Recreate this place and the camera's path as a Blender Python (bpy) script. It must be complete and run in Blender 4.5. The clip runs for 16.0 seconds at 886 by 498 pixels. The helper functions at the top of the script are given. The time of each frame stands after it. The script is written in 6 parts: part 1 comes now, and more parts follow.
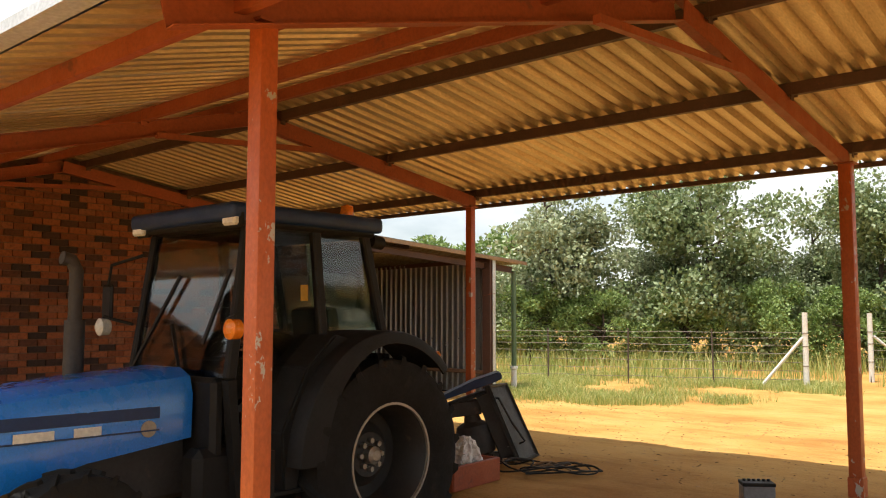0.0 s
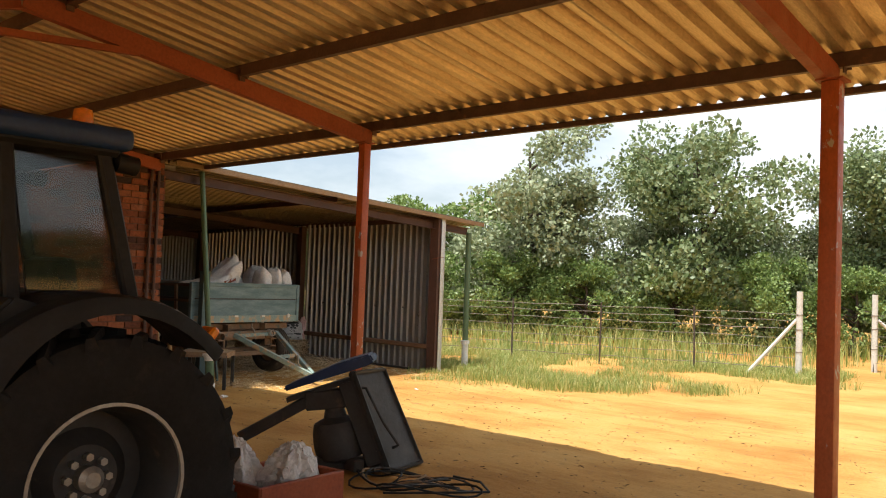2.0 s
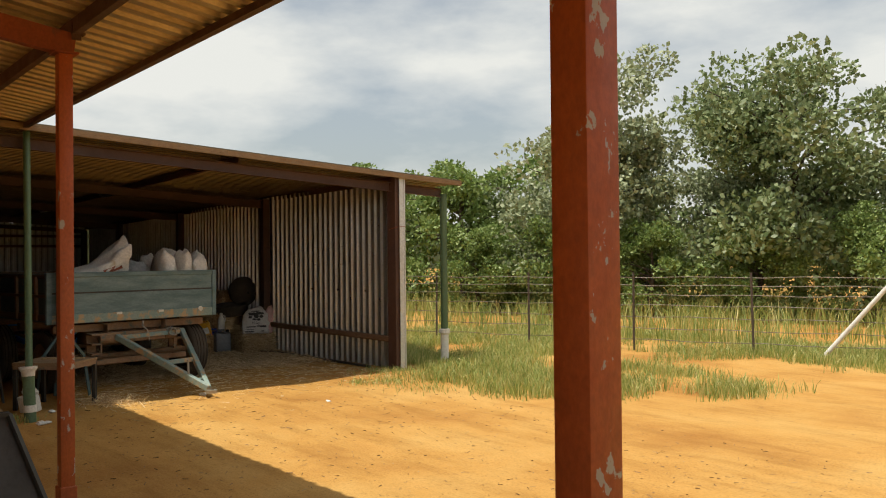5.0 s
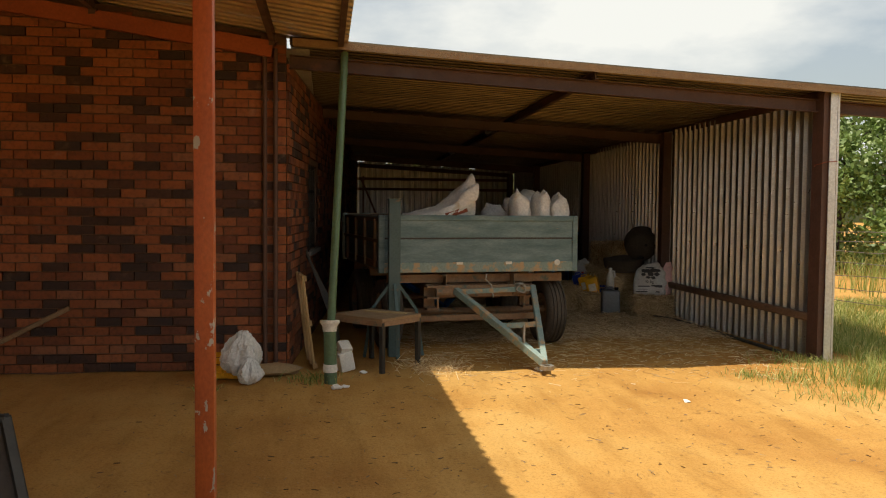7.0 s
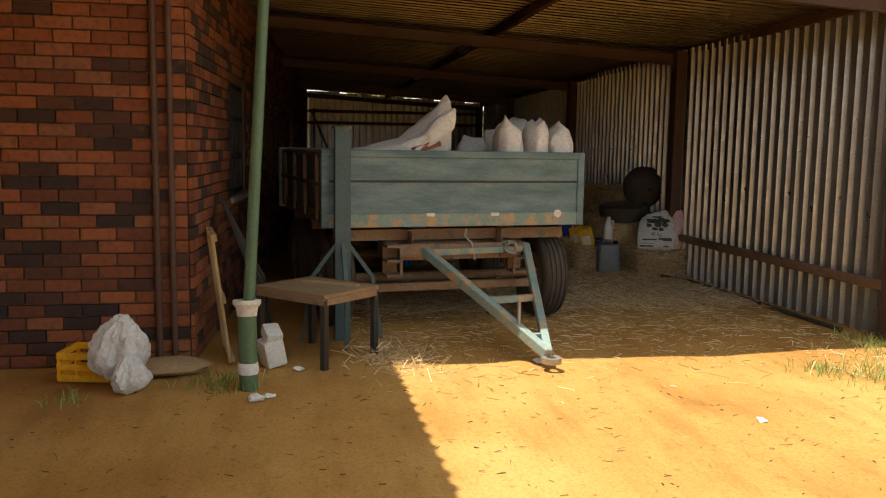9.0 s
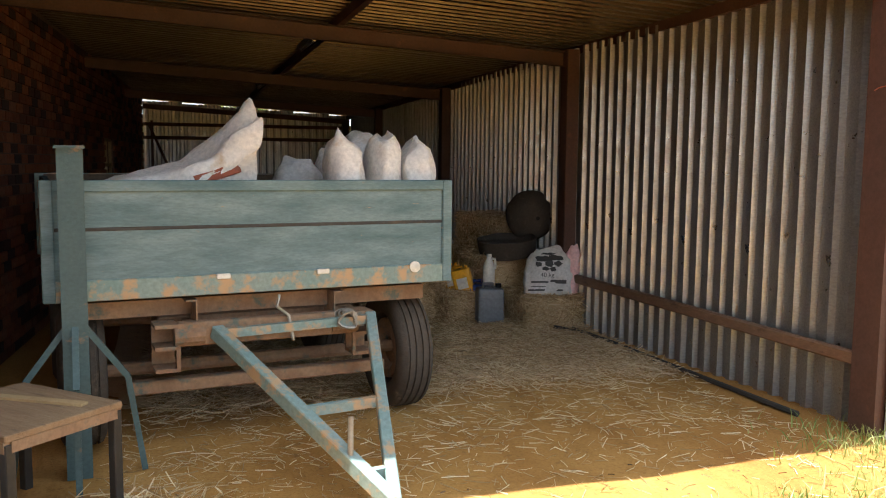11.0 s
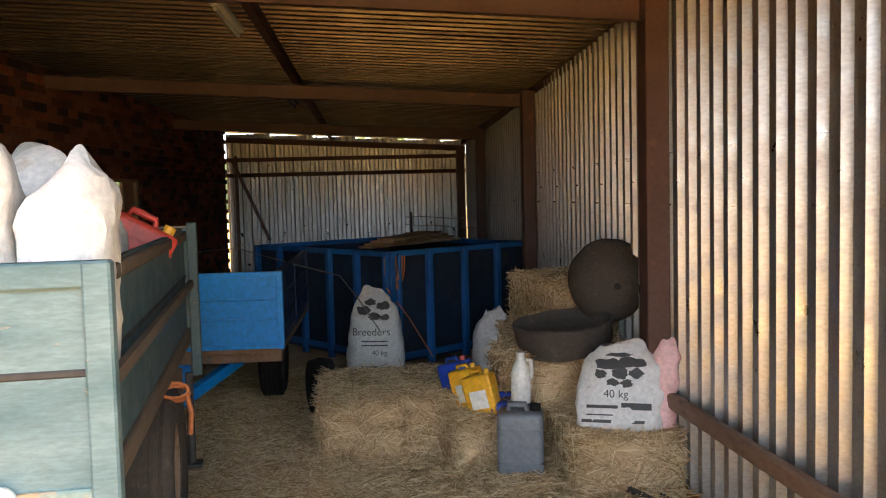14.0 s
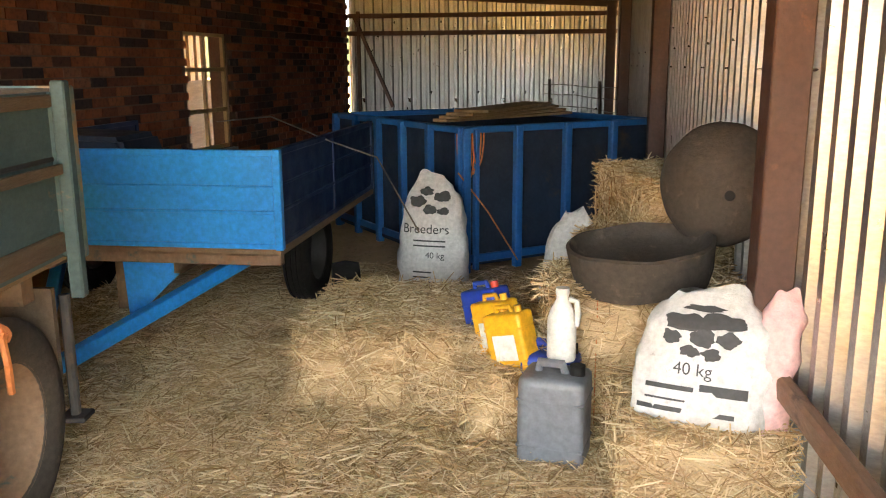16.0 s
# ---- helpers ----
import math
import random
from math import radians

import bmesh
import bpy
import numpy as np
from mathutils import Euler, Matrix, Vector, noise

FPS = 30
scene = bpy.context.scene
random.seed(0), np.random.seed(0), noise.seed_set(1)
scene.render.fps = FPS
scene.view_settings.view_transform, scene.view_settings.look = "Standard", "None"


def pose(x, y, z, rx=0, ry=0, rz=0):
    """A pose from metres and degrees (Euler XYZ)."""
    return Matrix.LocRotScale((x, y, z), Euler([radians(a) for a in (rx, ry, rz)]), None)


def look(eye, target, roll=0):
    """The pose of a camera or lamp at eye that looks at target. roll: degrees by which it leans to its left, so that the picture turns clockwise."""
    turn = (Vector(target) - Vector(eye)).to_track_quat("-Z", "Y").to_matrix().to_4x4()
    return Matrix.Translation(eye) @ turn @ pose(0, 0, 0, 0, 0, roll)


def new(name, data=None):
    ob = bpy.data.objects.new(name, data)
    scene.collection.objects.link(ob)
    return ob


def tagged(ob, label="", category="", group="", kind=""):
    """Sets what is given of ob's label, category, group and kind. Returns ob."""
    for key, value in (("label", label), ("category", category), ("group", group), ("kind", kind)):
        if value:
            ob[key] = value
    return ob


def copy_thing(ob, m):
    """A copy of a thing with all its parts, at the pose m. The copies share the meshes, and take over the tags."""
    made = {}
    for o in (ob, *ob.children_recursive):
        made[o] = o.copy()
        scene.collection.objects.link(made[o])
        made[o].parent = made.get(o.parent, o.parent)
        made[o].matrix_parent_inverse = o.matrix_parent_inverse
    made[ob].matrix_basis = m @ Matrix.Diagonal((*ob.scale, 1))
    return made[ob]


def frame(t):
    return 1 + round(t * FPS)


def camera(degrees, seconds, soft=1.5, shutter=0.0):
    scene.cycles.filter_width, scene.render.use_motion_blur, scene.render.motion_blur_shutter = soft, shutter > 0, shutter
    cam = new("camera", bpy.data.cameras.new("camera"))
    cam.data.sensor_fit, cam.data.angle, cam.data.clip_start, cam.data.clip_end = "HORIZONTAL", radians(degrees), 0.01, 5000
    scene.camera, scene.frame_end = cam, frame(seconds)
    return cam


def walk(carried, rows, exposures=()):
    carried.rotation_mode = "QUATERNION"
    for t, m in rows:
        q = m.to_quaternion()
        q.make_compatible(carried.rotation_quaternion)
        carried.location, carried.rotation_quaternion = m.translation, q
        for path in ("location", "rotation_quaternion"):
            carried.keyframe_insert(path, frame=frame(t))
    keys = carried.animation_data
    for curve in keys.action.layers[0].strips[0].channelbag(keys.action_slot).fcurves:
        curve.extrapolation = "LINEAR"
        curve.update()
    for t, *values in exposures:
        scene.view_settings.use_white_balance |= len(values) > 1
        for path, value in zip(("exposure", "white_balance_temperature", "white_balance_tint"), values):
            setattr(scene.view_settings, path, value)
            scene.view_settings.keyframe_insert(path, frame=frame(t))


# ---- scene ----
cam = camera(55.2, 16.0, 1.1)
PATH = [
    (0, (1.093, 1.624, 1.582), (-0.221, 3.123, 1.744), 0.1),
    (0.5, (1.01, 2.26, 1.63), (-0.307, 3.76, 1.757), -1.4),
    (1, (0.855, 2.869, 1.61), (-0.419, 4.408, 1.707), 1.6),
    (1.5, (0.731, 3.516, 1.596), (-0.57, 5.033, 1.682), 1.9),
    (2, (0.591, 4.191, 1.595), (-0.749, 5.674, 1.679), 2.1),
    (2.5, (0.584, 4.814, 1.597), (-0.797, 6.258, 1.69), 0.8),
    (3, (0.443, 5.600, 1.675), (-0.888, 7.090, 1.763), -0.0),
    (3.2, (0.425, 5.899, 1.679), (-0.906, 7.389, 1.774), 0.6),
    (5.5, (-0.133, 9.229, 1.616), (-1.801, 10.332, 1.571), -2.6),
    (5.8, (-0.342, 9.736, 1.608), (-2.068, 10.742, 1.52), -3.4),
    (6, (-0.533, 9.973, 1.598), (-2.274, 10.952, 1.502), -2.6),
    (6.5, (-1.103, 10.288, 1.577), (-2.975, 10.983, 1.478), 0.5),
    (7, (-1.685, 10.563, 1.585), (-3.663, 10.837, 1.487), 0.5),
    (7.5, (-2.218, 10.602, 1.576), (-4.213, 10.71, 1.483), 0.8),
    (8, (-2.879, 10.61, 1.559), (-4.879, 10.567, 1.559), 1.3),
    (8.5, (-3.471, 10.679, 1.546), (-5.46, 10.825, 1.399), 0.5),
    (9, (-3.983, 10.831, 1.53), (-5.935, 11.2, 1.291), 0.9),
    (9.5, (-4.483, 11.026, 1.556), (-6.417, 11.477, 1.318), 1.0),
    (10, (-5.021, 11.242, 1.564), (-6.915, 11.845, 1.345), 0.9),
    (10.2, (-5.247, 11.352, 1.572), (-7.134, 11.98, 1.363), 0.4),
    (12.3, (-7.339, 12.676, 1.634), (-9.244, 13.263, 1.471), 0.5),
    (12.5, (-7.545, 12.933, 1.622), (-9.462, 13.485, 1.479), -0.3),
    (13, (-8.097, 13.322, 1.608), (-10.033, 13.806, 1.476), -0.6),
    (13.5, (-8.599, 13.702, 1.623), (-10.565, 14.05, 1.496), -1.9),
    (14, (-9.092, 14.0, 1.627), (-11.082, 14.154, 1.5), -1.4),
    (14.5, (-9.548, 14.223, 1.616), (-11.54, 14.265, 1.443), -0.5),
    (15, (-9.977, 14.521, 1.628), (-11.969, 14.461, 1.458), 0.3),
    (15.5, (-10.39, 14.677, 1.587), (-12.357, 14.557, 1.244), 0.3),
    (16, (-10.677, 14.796, 1.566), (-12.612, 14.528, 1.141), -0.3),
]
EXPOSURES = [
    (0.0, 0.55, 6500, 6), (0.6, 0.8, 6600, 6), (1.5, 0.6, 6450, 6), (3.0, 0.5, 6100, 6), (5.5, -0.1, 7000, 5), (6.5, 0.05, 7000, 5), (7.5, 0.2, 7000, 5), (9.0, 0.65, 6750, 5),
    (10.2, 0.9, 6100, 5), (12.3, 2.6, 5650, 5), (13.0, 2.8, 5650, 5), (14.0, 2.9, 5750, 6), (14.5, 3.25, 6000, 6), (15.0, 3.95, 6300, 6), (15.5, 4.4, 6400, 5), (16.0, 4.3, 6600, 5),
]
walk(cam, [(t, look(eye, target, roll)) for t, eye, target, roll in PATH], EXPOSURES)

# ---- daylight: a high sun from behind the carport, thin cloud ----
SUN_EL, SUN_AZ = 75.5, 181.0
world = bpy.data.worlds.new("world")
scene.world = world
world.use_nodes = True
wn, wl = world.node_tree.nodes, world.node_tree.links
sky = wn.new("ShaderNodeTexSky")
sky.sky_type, sky.sun_disc = "NISHITA", False
sky.sun_elevation, sky.sun_rotation = radians(SUN_EL), radians(SUN_AZ)
sky.air_density, sky.dust_density = 1.0, 2.5
wtc = wn.new("ShaderNodeTexCoord")
wmap = wn.new("ShaderNodeMapping")
wmap.inputs["Scale"].default_value = (1.0, 1.0, 2.6)
wcl = wn.new("ShaderNodeTexNoise")
wcl.inputs["Scale"].default_value, wcl.inputs["Detail"].default_value, wcl.inputs["Roughness"].default_value = 2.3, 8, 0.55
wramp = wn.new("ShaderNodeValToRGB")
wramp.color_ramp.elements[0].position, wramp.color_ramp.elements[1].position = 0.36, 0.56
wramp.color_ramp.elements[0].color = (0.30, 0.30, 0.30, 1)
wmix = wn.new("ShaderNodeMixRGB")
wmix.inputs[2].default_value = (7.7, 7.8, 8.0, 1)
wl.new(wtc.outputs["Generated"], wmap.inputs["Vector"])
wl.new(wmap.outputs["Vector"], wcl.inputs["Vector"])
wl.new(wcl.outputs["Fac"], wramp.inputs["Fac"])
wl.new(wramp.outputs["Color"], wmix.inputs[0])
wl.new(sky.outputs["Color"], wmix.inputs[1])
wl.new(wmix.outputs["Color"], wn["Background"].inputs["Color"])
wn["Background"].inputs["Strength"].default_value = 0.11
sun = new("sun", bpy.data.lights.new("sun", "SUN"))
sun.data.energy, sun.data.angle, sun.data.color = 5.0, radians(0.6), (1.0, 0.95, 0.86)
az, el = radians(SUN_AZ), radians(SUN_EL)
sun.matrix_world = look((0, 0, 30), Vector((0, 0, 30)) - Vector((math.sin(az) * math.cos(el), math.cos(az) * math.cos(el), math.sin(el))))


# ---- materials ----
def nodes_of(name):
    m = bpy.data.materials.new(name)
    m.use_nodes = True
    nt = m.node_tree
    return m, nt.nodes, nt.links, nt.nodes["Principled BSDF"]


def noise_node(n, l, vec, scale, detail=5, rough=0.6):
    t = n.new("ShaderNodeTexNoise")
    t.inputs["Scale"].default_value, t.inputs["Detail"].default_value, t.inputs["Roughness"].default_value = scale, detail, rough
    l.new(vec, t.inputs["Vector"])
    return t.outputs["Fac"]


def ramp_node(n, l, fac, stops):
    r = n.new("ShaderNodeValToRGB")
    e = r.color_ramp.elements
    while len(e) < len(stops):
        e.new(0.5)
    for k, (p, c) in zip(e, stops):
        k.position, k.color = p, (*c, 1)
    l.new(fac, r.inputs["Fac"])
    return r.outputs["Color"]


def mix_node(n, l, fac, a, b, mode="MIX"):
    m = n.new("ShaderNodeMixRGB")
    m.blend_type = mode
    for s, v in ((0, fac), (1, a), (2, b)):
        if isinstance(v, (int, float)):
            m.inputs[s].default_value = v
        elif isinstance(v, tuple):
            m.inputs[s].default_value = (*v, 1)
        else:
            l.new(v, m.inputs[s])
    return m.outputs["Color"]


def surface(name, base, second=None, worn=None, rough=0.6, metal=0.0, coarse=1.5, fine=40.0, stretch=(1, 1, 1), worn_at=(0.6, 0.68),
            bump=0.2, bump_scale=60.0, vary=0.0, coat=0.0, spread=0.25, transmission=0.0):
    """A procedural surface: a base mottled with a second colour at a coarse and a fine scale, and worn patches."""
    m, n, l, b = nodes_of(name)
    tc = n.new("ShaderNodeTexCoord")
    mp = n.new("ShaderNodeMapping")
    mp.inputs["Scale"].default_value = stretch
    l.new(tc.outputs["Object"], mp.inputs["Vector"])
    vec = mp.outputs["Vector"]
    second = second or tuple(c * 0.7 for c in base)
    c1 = ramp_node(n, l, noise_node(n, l, vec, coarse), [(0.5 - spread, base), (0.5 + spread, second)])
    g = ramp_node(n, l, noise_node(n, l, vec, fine, 3), [(0.3, (0.82, 0.82, 0.82)), (0.7, (1.12, 1.12, 1.12))])
    col = mix_node(n, l, 1.0, c1, g, "MULTIPLY")
    if worn:
        w = ramp_node(n, l, noise_node(n, l, vec, coarse * 3.1, 7, 0.65), [(worn_at[0], (0, 0, 0)), (worn_at[1], (1, 1, 1))])
        col = mix_node(n, l, w, col, worn)
    if vary:
        oi = n.new("ShaderNodeObjectInfo")
        v = ramp_node(n, l, oi.outputs["Random"], [(0.0, (1 - vary,) * 3), (1.0, (1 + vary,) * 3)])
        col = mix_node(n, l, 1.0, col, v, "MULTIPLY")
    l.new(col, b.inputs["Base Color"])
    b.inputs["Metallic"].default_value = metal
    r = ramp_node(n, l, noise_node(n, l, vec, coarse * 4, 4), [(0.3, (max(rough - 0.12, 0.03),) * 3), (0.7, (min(rough + 0.12, 1),) * 3)])
    l.new(r, b.inputs["Roughness"])
    b.inputs["Coat Weight"].default_value = coat
    b.inputs["Transmission Weight"].default_value = transmission
    if bump:
        bn = n.new("ShaderNodeBump")
        bn.inputs["Strength"].default_value, bn.inputs["Distance"].default_value = bump, 0.01
        l.new(noise_node(n, l, vec, bump_scale, 6), bn.inputs["Height"])
        l.new(bn.outputs["Normal"], b.inputs["Normal"])
    return m


def brick_surface(name, islands):
    m, n, l, b = nodes_of(name)
    if islands:
        src = n.new("ShaderNodeNewGeometry").outputs["Random Per Island"]
    else:
        src = n.new("ShaderNodeObjectInfo").outputs["Random"]
    tone = ramp_node(n, l, src, [(0.0, (0.035, 0.022, 0.02)), (0.24, (0.07, 0.032, 0.022)), (0.34, (0.16, 0.052, 0.025)),
                                 (0.6, (0.25, 0.078, 0.03)), (0.85, (0.33, 0.11, 0.043)), (1.0, (0.25, 0.105, 0.055))])
    geo = n.new("ShaderNodeNewGeometry").outputs["Position"]
    g = ramp_node(n, l, noise_node(n, l, geo, 26, 6), [(0.28, (0.55, 0.55, 0.58)), (0.5, (1, 1, 1)), (0.75, (1.18, 1.15, 1.1))])
    col = mix_node(n, l, 1.0, tone, g, "MULTIPLY")
    ash = ramp_node(n, l, noise_node(n, l, geo, 5, 6), [(0.62, (0, 0, 0)), (0.8, (0.4, 0.4, 0.4))])
    col = mix_node(n, l, ash, col, (0.42, 0.30, 0.22))
    l.new(col, b.inputs["Base Color"])
    b.inputs["Roughness"].default_value = 0.88
    bn = n.new("ShaderNodeBump")
    bn.inputs["Strength"].default_value, bn.inputs["Distance"].default_value = 0.5, 0.006
    l.new(noise_node(n, l, geo, 70, 5), bn.inputs["Height"])
    l.new(bn.outputs["Normal"], b.inputs["Normal"])
    return m


def ground_surface():
    m, n, l, b = nodes_of("sand")
    geo = n.new("ShaderNodeNewGeometry").outputs["Position"]
    mp = n.new("ShaderNodeMapping")
    mp.inputs["Scale"].default_value = (0.35, 1.6, 1)
    mp.inputs["Rotation"].default_value = (0, 0, 0.25)
    l.new(geo, mp.inputs["Vector"])
    c1 = ramp_node(n, l, noise_node(n, l, geo, 0.55, 8), [(0.3, (0.33, 0.15, 0.036)), (0.5, (0.45, 0.24, 0.066)), (0.72, (0.51, 0.31, 0.105))])
    tracks = ramp_node(n, l, noise_node(n, l, mp.outputs["Vector"], 2.4, 6), [(0.34, (0.84, 0.80, 0.75)), (0.5, (1, 1, 1)), (0.75, (1.08, 1.08, 1.1))])
    col = mix_node(n, l, 1.0, c1, tracks, "MULTIPLY")
    grit = ramp_node(n, l, noise_node(n, l, geo, 55, 4, 0.7), [(0.25, (0.68, 0.64, 0.58)), (0.5, (1, 1, 1)), (0.8, (1.12, 1.12, 1.12))])
    col = mix_node(n, l, 1.0, col, grit, "MULTIPLY")
    litter = ramp_node(n, l, noise_node(n, l, geo, 9, 9, 0.75), [(0.585, (0, 0, 0)), (0.69, (0.7, 0.7, 0.7))])
    col = mix_node(n, l, litter, col, (0.16, 0.085, 0.04))
    l.new(col, b.inputs["Base Color"])
    b.inputs["Roughness"].default_value = 0.95
    b.inputs["Specular IOR Level"].default_value = 0.2
    bn = n.new("ShaderNodeBump")
    bn.inputs["Strength"].default_value, bn.inputs["Distance"].default_value = 0.7, 0.03
    h = mix_node(n, l, 0.5, noise_node(n, l, geo, 14, 8, 0.7), noise_node(n, l, mp.outputs["Vector"], 5, 7))
    l.new(h, bn.inputs["Height"])
    l.new(bn.outputs["Normal"], b.inputs["Normal"])
    return m


def leaf_surface(name, a, b2, c):
    m, n, l, b = nodes_of(name)
    r = n.new("ShaderNodeNewGeometry").outputs["Random Per Island"]
    col = ramp_node(n, l, r, [(0.0, a), (0.55, b2), (1.0, c)])
    l.new(col, b.inputs["Base Color"])
    b.inputs["Roughness"].default_value = 0.5
    tr = n.new("ShaderNodeBsdfTranslucent")
    l.new(col, tr.inputs["Color"])
    mx = n.new("ShaderNodeMixShader")
    mx.inputs[0].default_value = 0.3
    l.new(b.outputs[0], mx.inputs[1])
    l.new(tr.outputs[0], mx.inputs[2])
    l.new(mx.outputs[0], n["Material Output"].inputs["Surface"])
    return m


SAND = ground_surface()
BRICK = brick_surface("brick_single", False)
BRICKS = brick_surface("brick_joined", True)
MORTAR = surface("mortar", (0.21, 0.125, 0.08), (0.13, 0.075, 0.047), rough=0.95, coarse=2, bump=0.6)
PLASTER = surface("plaster", (0.45, 0.42, 0.38), (0.3, 0.27, 0.24), rough=0.9, bump=0.5)
RED = surface("red_oxide_paint", (0.50, 0.12, 0.03), (0.36, 0.08, 0.022), (0.45, 0.42, 0.38), rough=0.5, coarse=1.6, worn_at=(0.612, 0.617), bump=0.12, stretch=(1.6, 1.6, 1.0))
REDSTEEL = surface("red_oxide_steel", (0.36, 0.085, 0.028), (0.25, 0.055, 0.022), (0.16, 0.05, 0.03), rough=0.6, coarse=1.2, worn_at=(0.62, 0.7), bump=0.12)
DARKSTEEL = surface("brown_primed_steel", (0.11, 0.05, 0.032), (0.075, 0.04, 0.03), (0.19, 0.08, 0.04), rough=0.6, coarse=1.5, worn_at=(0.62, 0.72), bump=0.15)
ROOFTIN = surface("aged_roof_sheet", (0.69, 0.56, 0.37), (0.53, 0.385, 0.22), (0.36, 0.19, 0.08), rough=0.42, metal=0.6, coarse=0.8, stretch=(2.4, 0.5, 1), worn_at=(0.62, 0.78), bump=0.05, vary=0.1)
# aged tin, its base darkened to deepen the shade under the roof
SHEDROOF = surface("aged_shaded_shed_roof", (0.155, 0.118, 0.073), (0.098, 0.07, 0.042), (0.06, 0.036, 0.021), rough=0.38, metal=0.85, coarse=0.9, stretch=(2.4, 0.5, 1), worn_at=(0.58, 0.75), bump=0.05, vary=0.12)
SHEDTIN = surface("galvanised_sheet", (0.46, 0.46, 0.45), (0.35, 0.335, 0.315), (0.19, 0.13, 0.085), rough=0.37, metal=0.85, coarse=0.9, stretch=(2.0, 2.0, 0.35), worn_at=(0.66, 0.9), bump=0.0, vary=0.08)
GALV = surface("bright_galvanised", (0.72, 0.73, 0.74), (0.6, 0.61, 0.62), rough=0.4, metal=0.5, bump=0.05)
GREENPAINT = surface("green_paint", (0.10, 0.17, 0.085), (0.075, 0.13, 0.07), (0.3, 0.33, 0.27), rough=0.5, worn_at=(0.72, 0.76), bump=0.1)
WHITEPVC = surface("white_plastic", (0.78, 0.77, 0.73), (0.66, 0.64, 0.58), rough=0.45, bump=0.05)
WOOD = surface("weathered_wood", (0.33, 0.22, 0.12), (0.23, 0.14, 0.075), (0.13, 0.085, 0.05), rough=0.8, stretch=(1, 8, 8), worn_at=(0.6, 0.75), bump=0.5)
PALEWOOD = surface("pale_wood", (0.50, 0.36, 0.18), (0.42, 0.28, 0.13), rough=0.75, stretch=(8, 8, 1), bump=0.4)
BLUEPAINT = surface("blue_tractor_paint", (0.016, 0.19, 0.66), (0.012, 0.16, 0.58), rough=0.28, coat=0.4, coarse=1.0, bump=0.03, fine=90)
DEEPBLUE = surface("deep_or_shaded_blue", (0.009, 0.035, 0.12), (0.007, 0.024, 0.085), (0.05, 0.038, 0.03), rough=0.5, worn_at=(0.68, 0.76), bump=0.08)
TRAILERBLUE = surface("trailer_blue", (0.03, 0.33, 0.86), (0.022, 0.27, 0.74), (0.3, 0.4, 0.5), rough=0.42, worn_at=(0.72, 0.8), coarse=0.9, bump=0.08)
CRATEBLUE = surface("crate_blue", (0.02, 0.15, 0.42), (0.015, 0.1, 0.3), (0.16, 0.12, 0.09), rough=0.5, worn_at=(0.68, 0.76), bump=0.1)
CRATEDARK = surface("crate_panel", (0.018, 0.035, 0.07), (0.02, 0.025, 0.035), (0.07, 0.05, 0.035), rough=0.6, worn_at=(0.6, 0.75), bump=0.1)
BLACK = surface("black_plastic", (0.011, 0.011, 0.011), (0.015, 0.0135, 0.0125), (0.03, 0.024, 0.018), rough=0.6, worn_at=(0.62, 0.8), bump=0.1)
RUBBER = surface("tyre_rubber", (0.012, 0.011, 0.0105), (0.016, 0.0145, 0.013), (0.034, 0.027, 0.02), rough=0.9, worn_at=(0.58, 0.8), coarse=2, bump=0.3)
DUSTRUBBER = surface("dusty_rubber", (0.06, 0.051, 0.042), (0.095, 0.077, 0.06), (0.20, 0.16, 0.115), rough=0.9, worn_at=(0.6, 0.8), coarse=3, bump=0.4)
RIM = surface("rim_paint", (0.03, 0.027, 0.024), (0.022, 0.02, 0.018), (0.12, 0.085, 0.055), rough=0.55, worn_at=(0.64, 0.75), bump=0.1)
STEELEDGE = surface("bare_steel", (0.42, 0.39, 0.34), (0.32, 0.28, 0.22), rough=0.45, metal=0.6, bump=0.1)
CAST = surface("cast_iron", (0.05, 0.045, 0.04), (0.035, 0.03, 0.028), (0.12, 0.08, 0.05), rough=0.65, worn_at=(0.6, 0.75), bump=0.3)
ORANGE = surface("orange_lens", (0.85, 0.26, 0.02), (0.8, 0.22, 0.02), rough=0.25, bump=0)
LENS = surface("clear_lens", (0.75, 0.74, 0.68), (0.6, 0.58, 0.5), rough=0.2, bump=0)
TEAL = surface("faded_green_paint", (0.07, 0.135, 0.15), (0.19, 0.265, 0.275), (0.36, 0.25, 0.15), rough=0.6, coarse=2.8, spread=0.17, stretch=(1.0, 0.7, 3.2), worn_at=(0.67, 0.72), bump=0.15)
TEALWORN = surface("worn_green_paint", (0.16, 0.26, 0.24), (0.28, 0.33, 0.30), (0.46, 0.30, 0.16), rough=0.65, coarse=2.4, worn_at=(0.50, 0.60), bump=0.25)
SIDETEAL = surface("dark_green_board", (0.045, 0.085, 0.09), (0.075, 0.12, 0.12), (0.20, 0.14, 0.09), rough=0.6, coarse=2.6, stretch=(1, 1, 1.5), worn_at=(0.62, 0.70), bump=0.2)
OLDWOOD = surface("grimy_old_wood", (0.17, 0.12, 0.075), (0.10, 0.07, 0.045), (0.24, 0.17, 0.10), rough=0.85, stretch=(1, 8, 8), worn_at=(0.62, 0.75), bump=0.5)
RUST = surface("rusty_chassis", (0.30, 0.20, 0.12), (0.20, 0.11, 0.06), (0.10, 0.12, 0.10), rough=0.8, coarse=3, worn_at=(0.56, 0.66), bump=0.4)
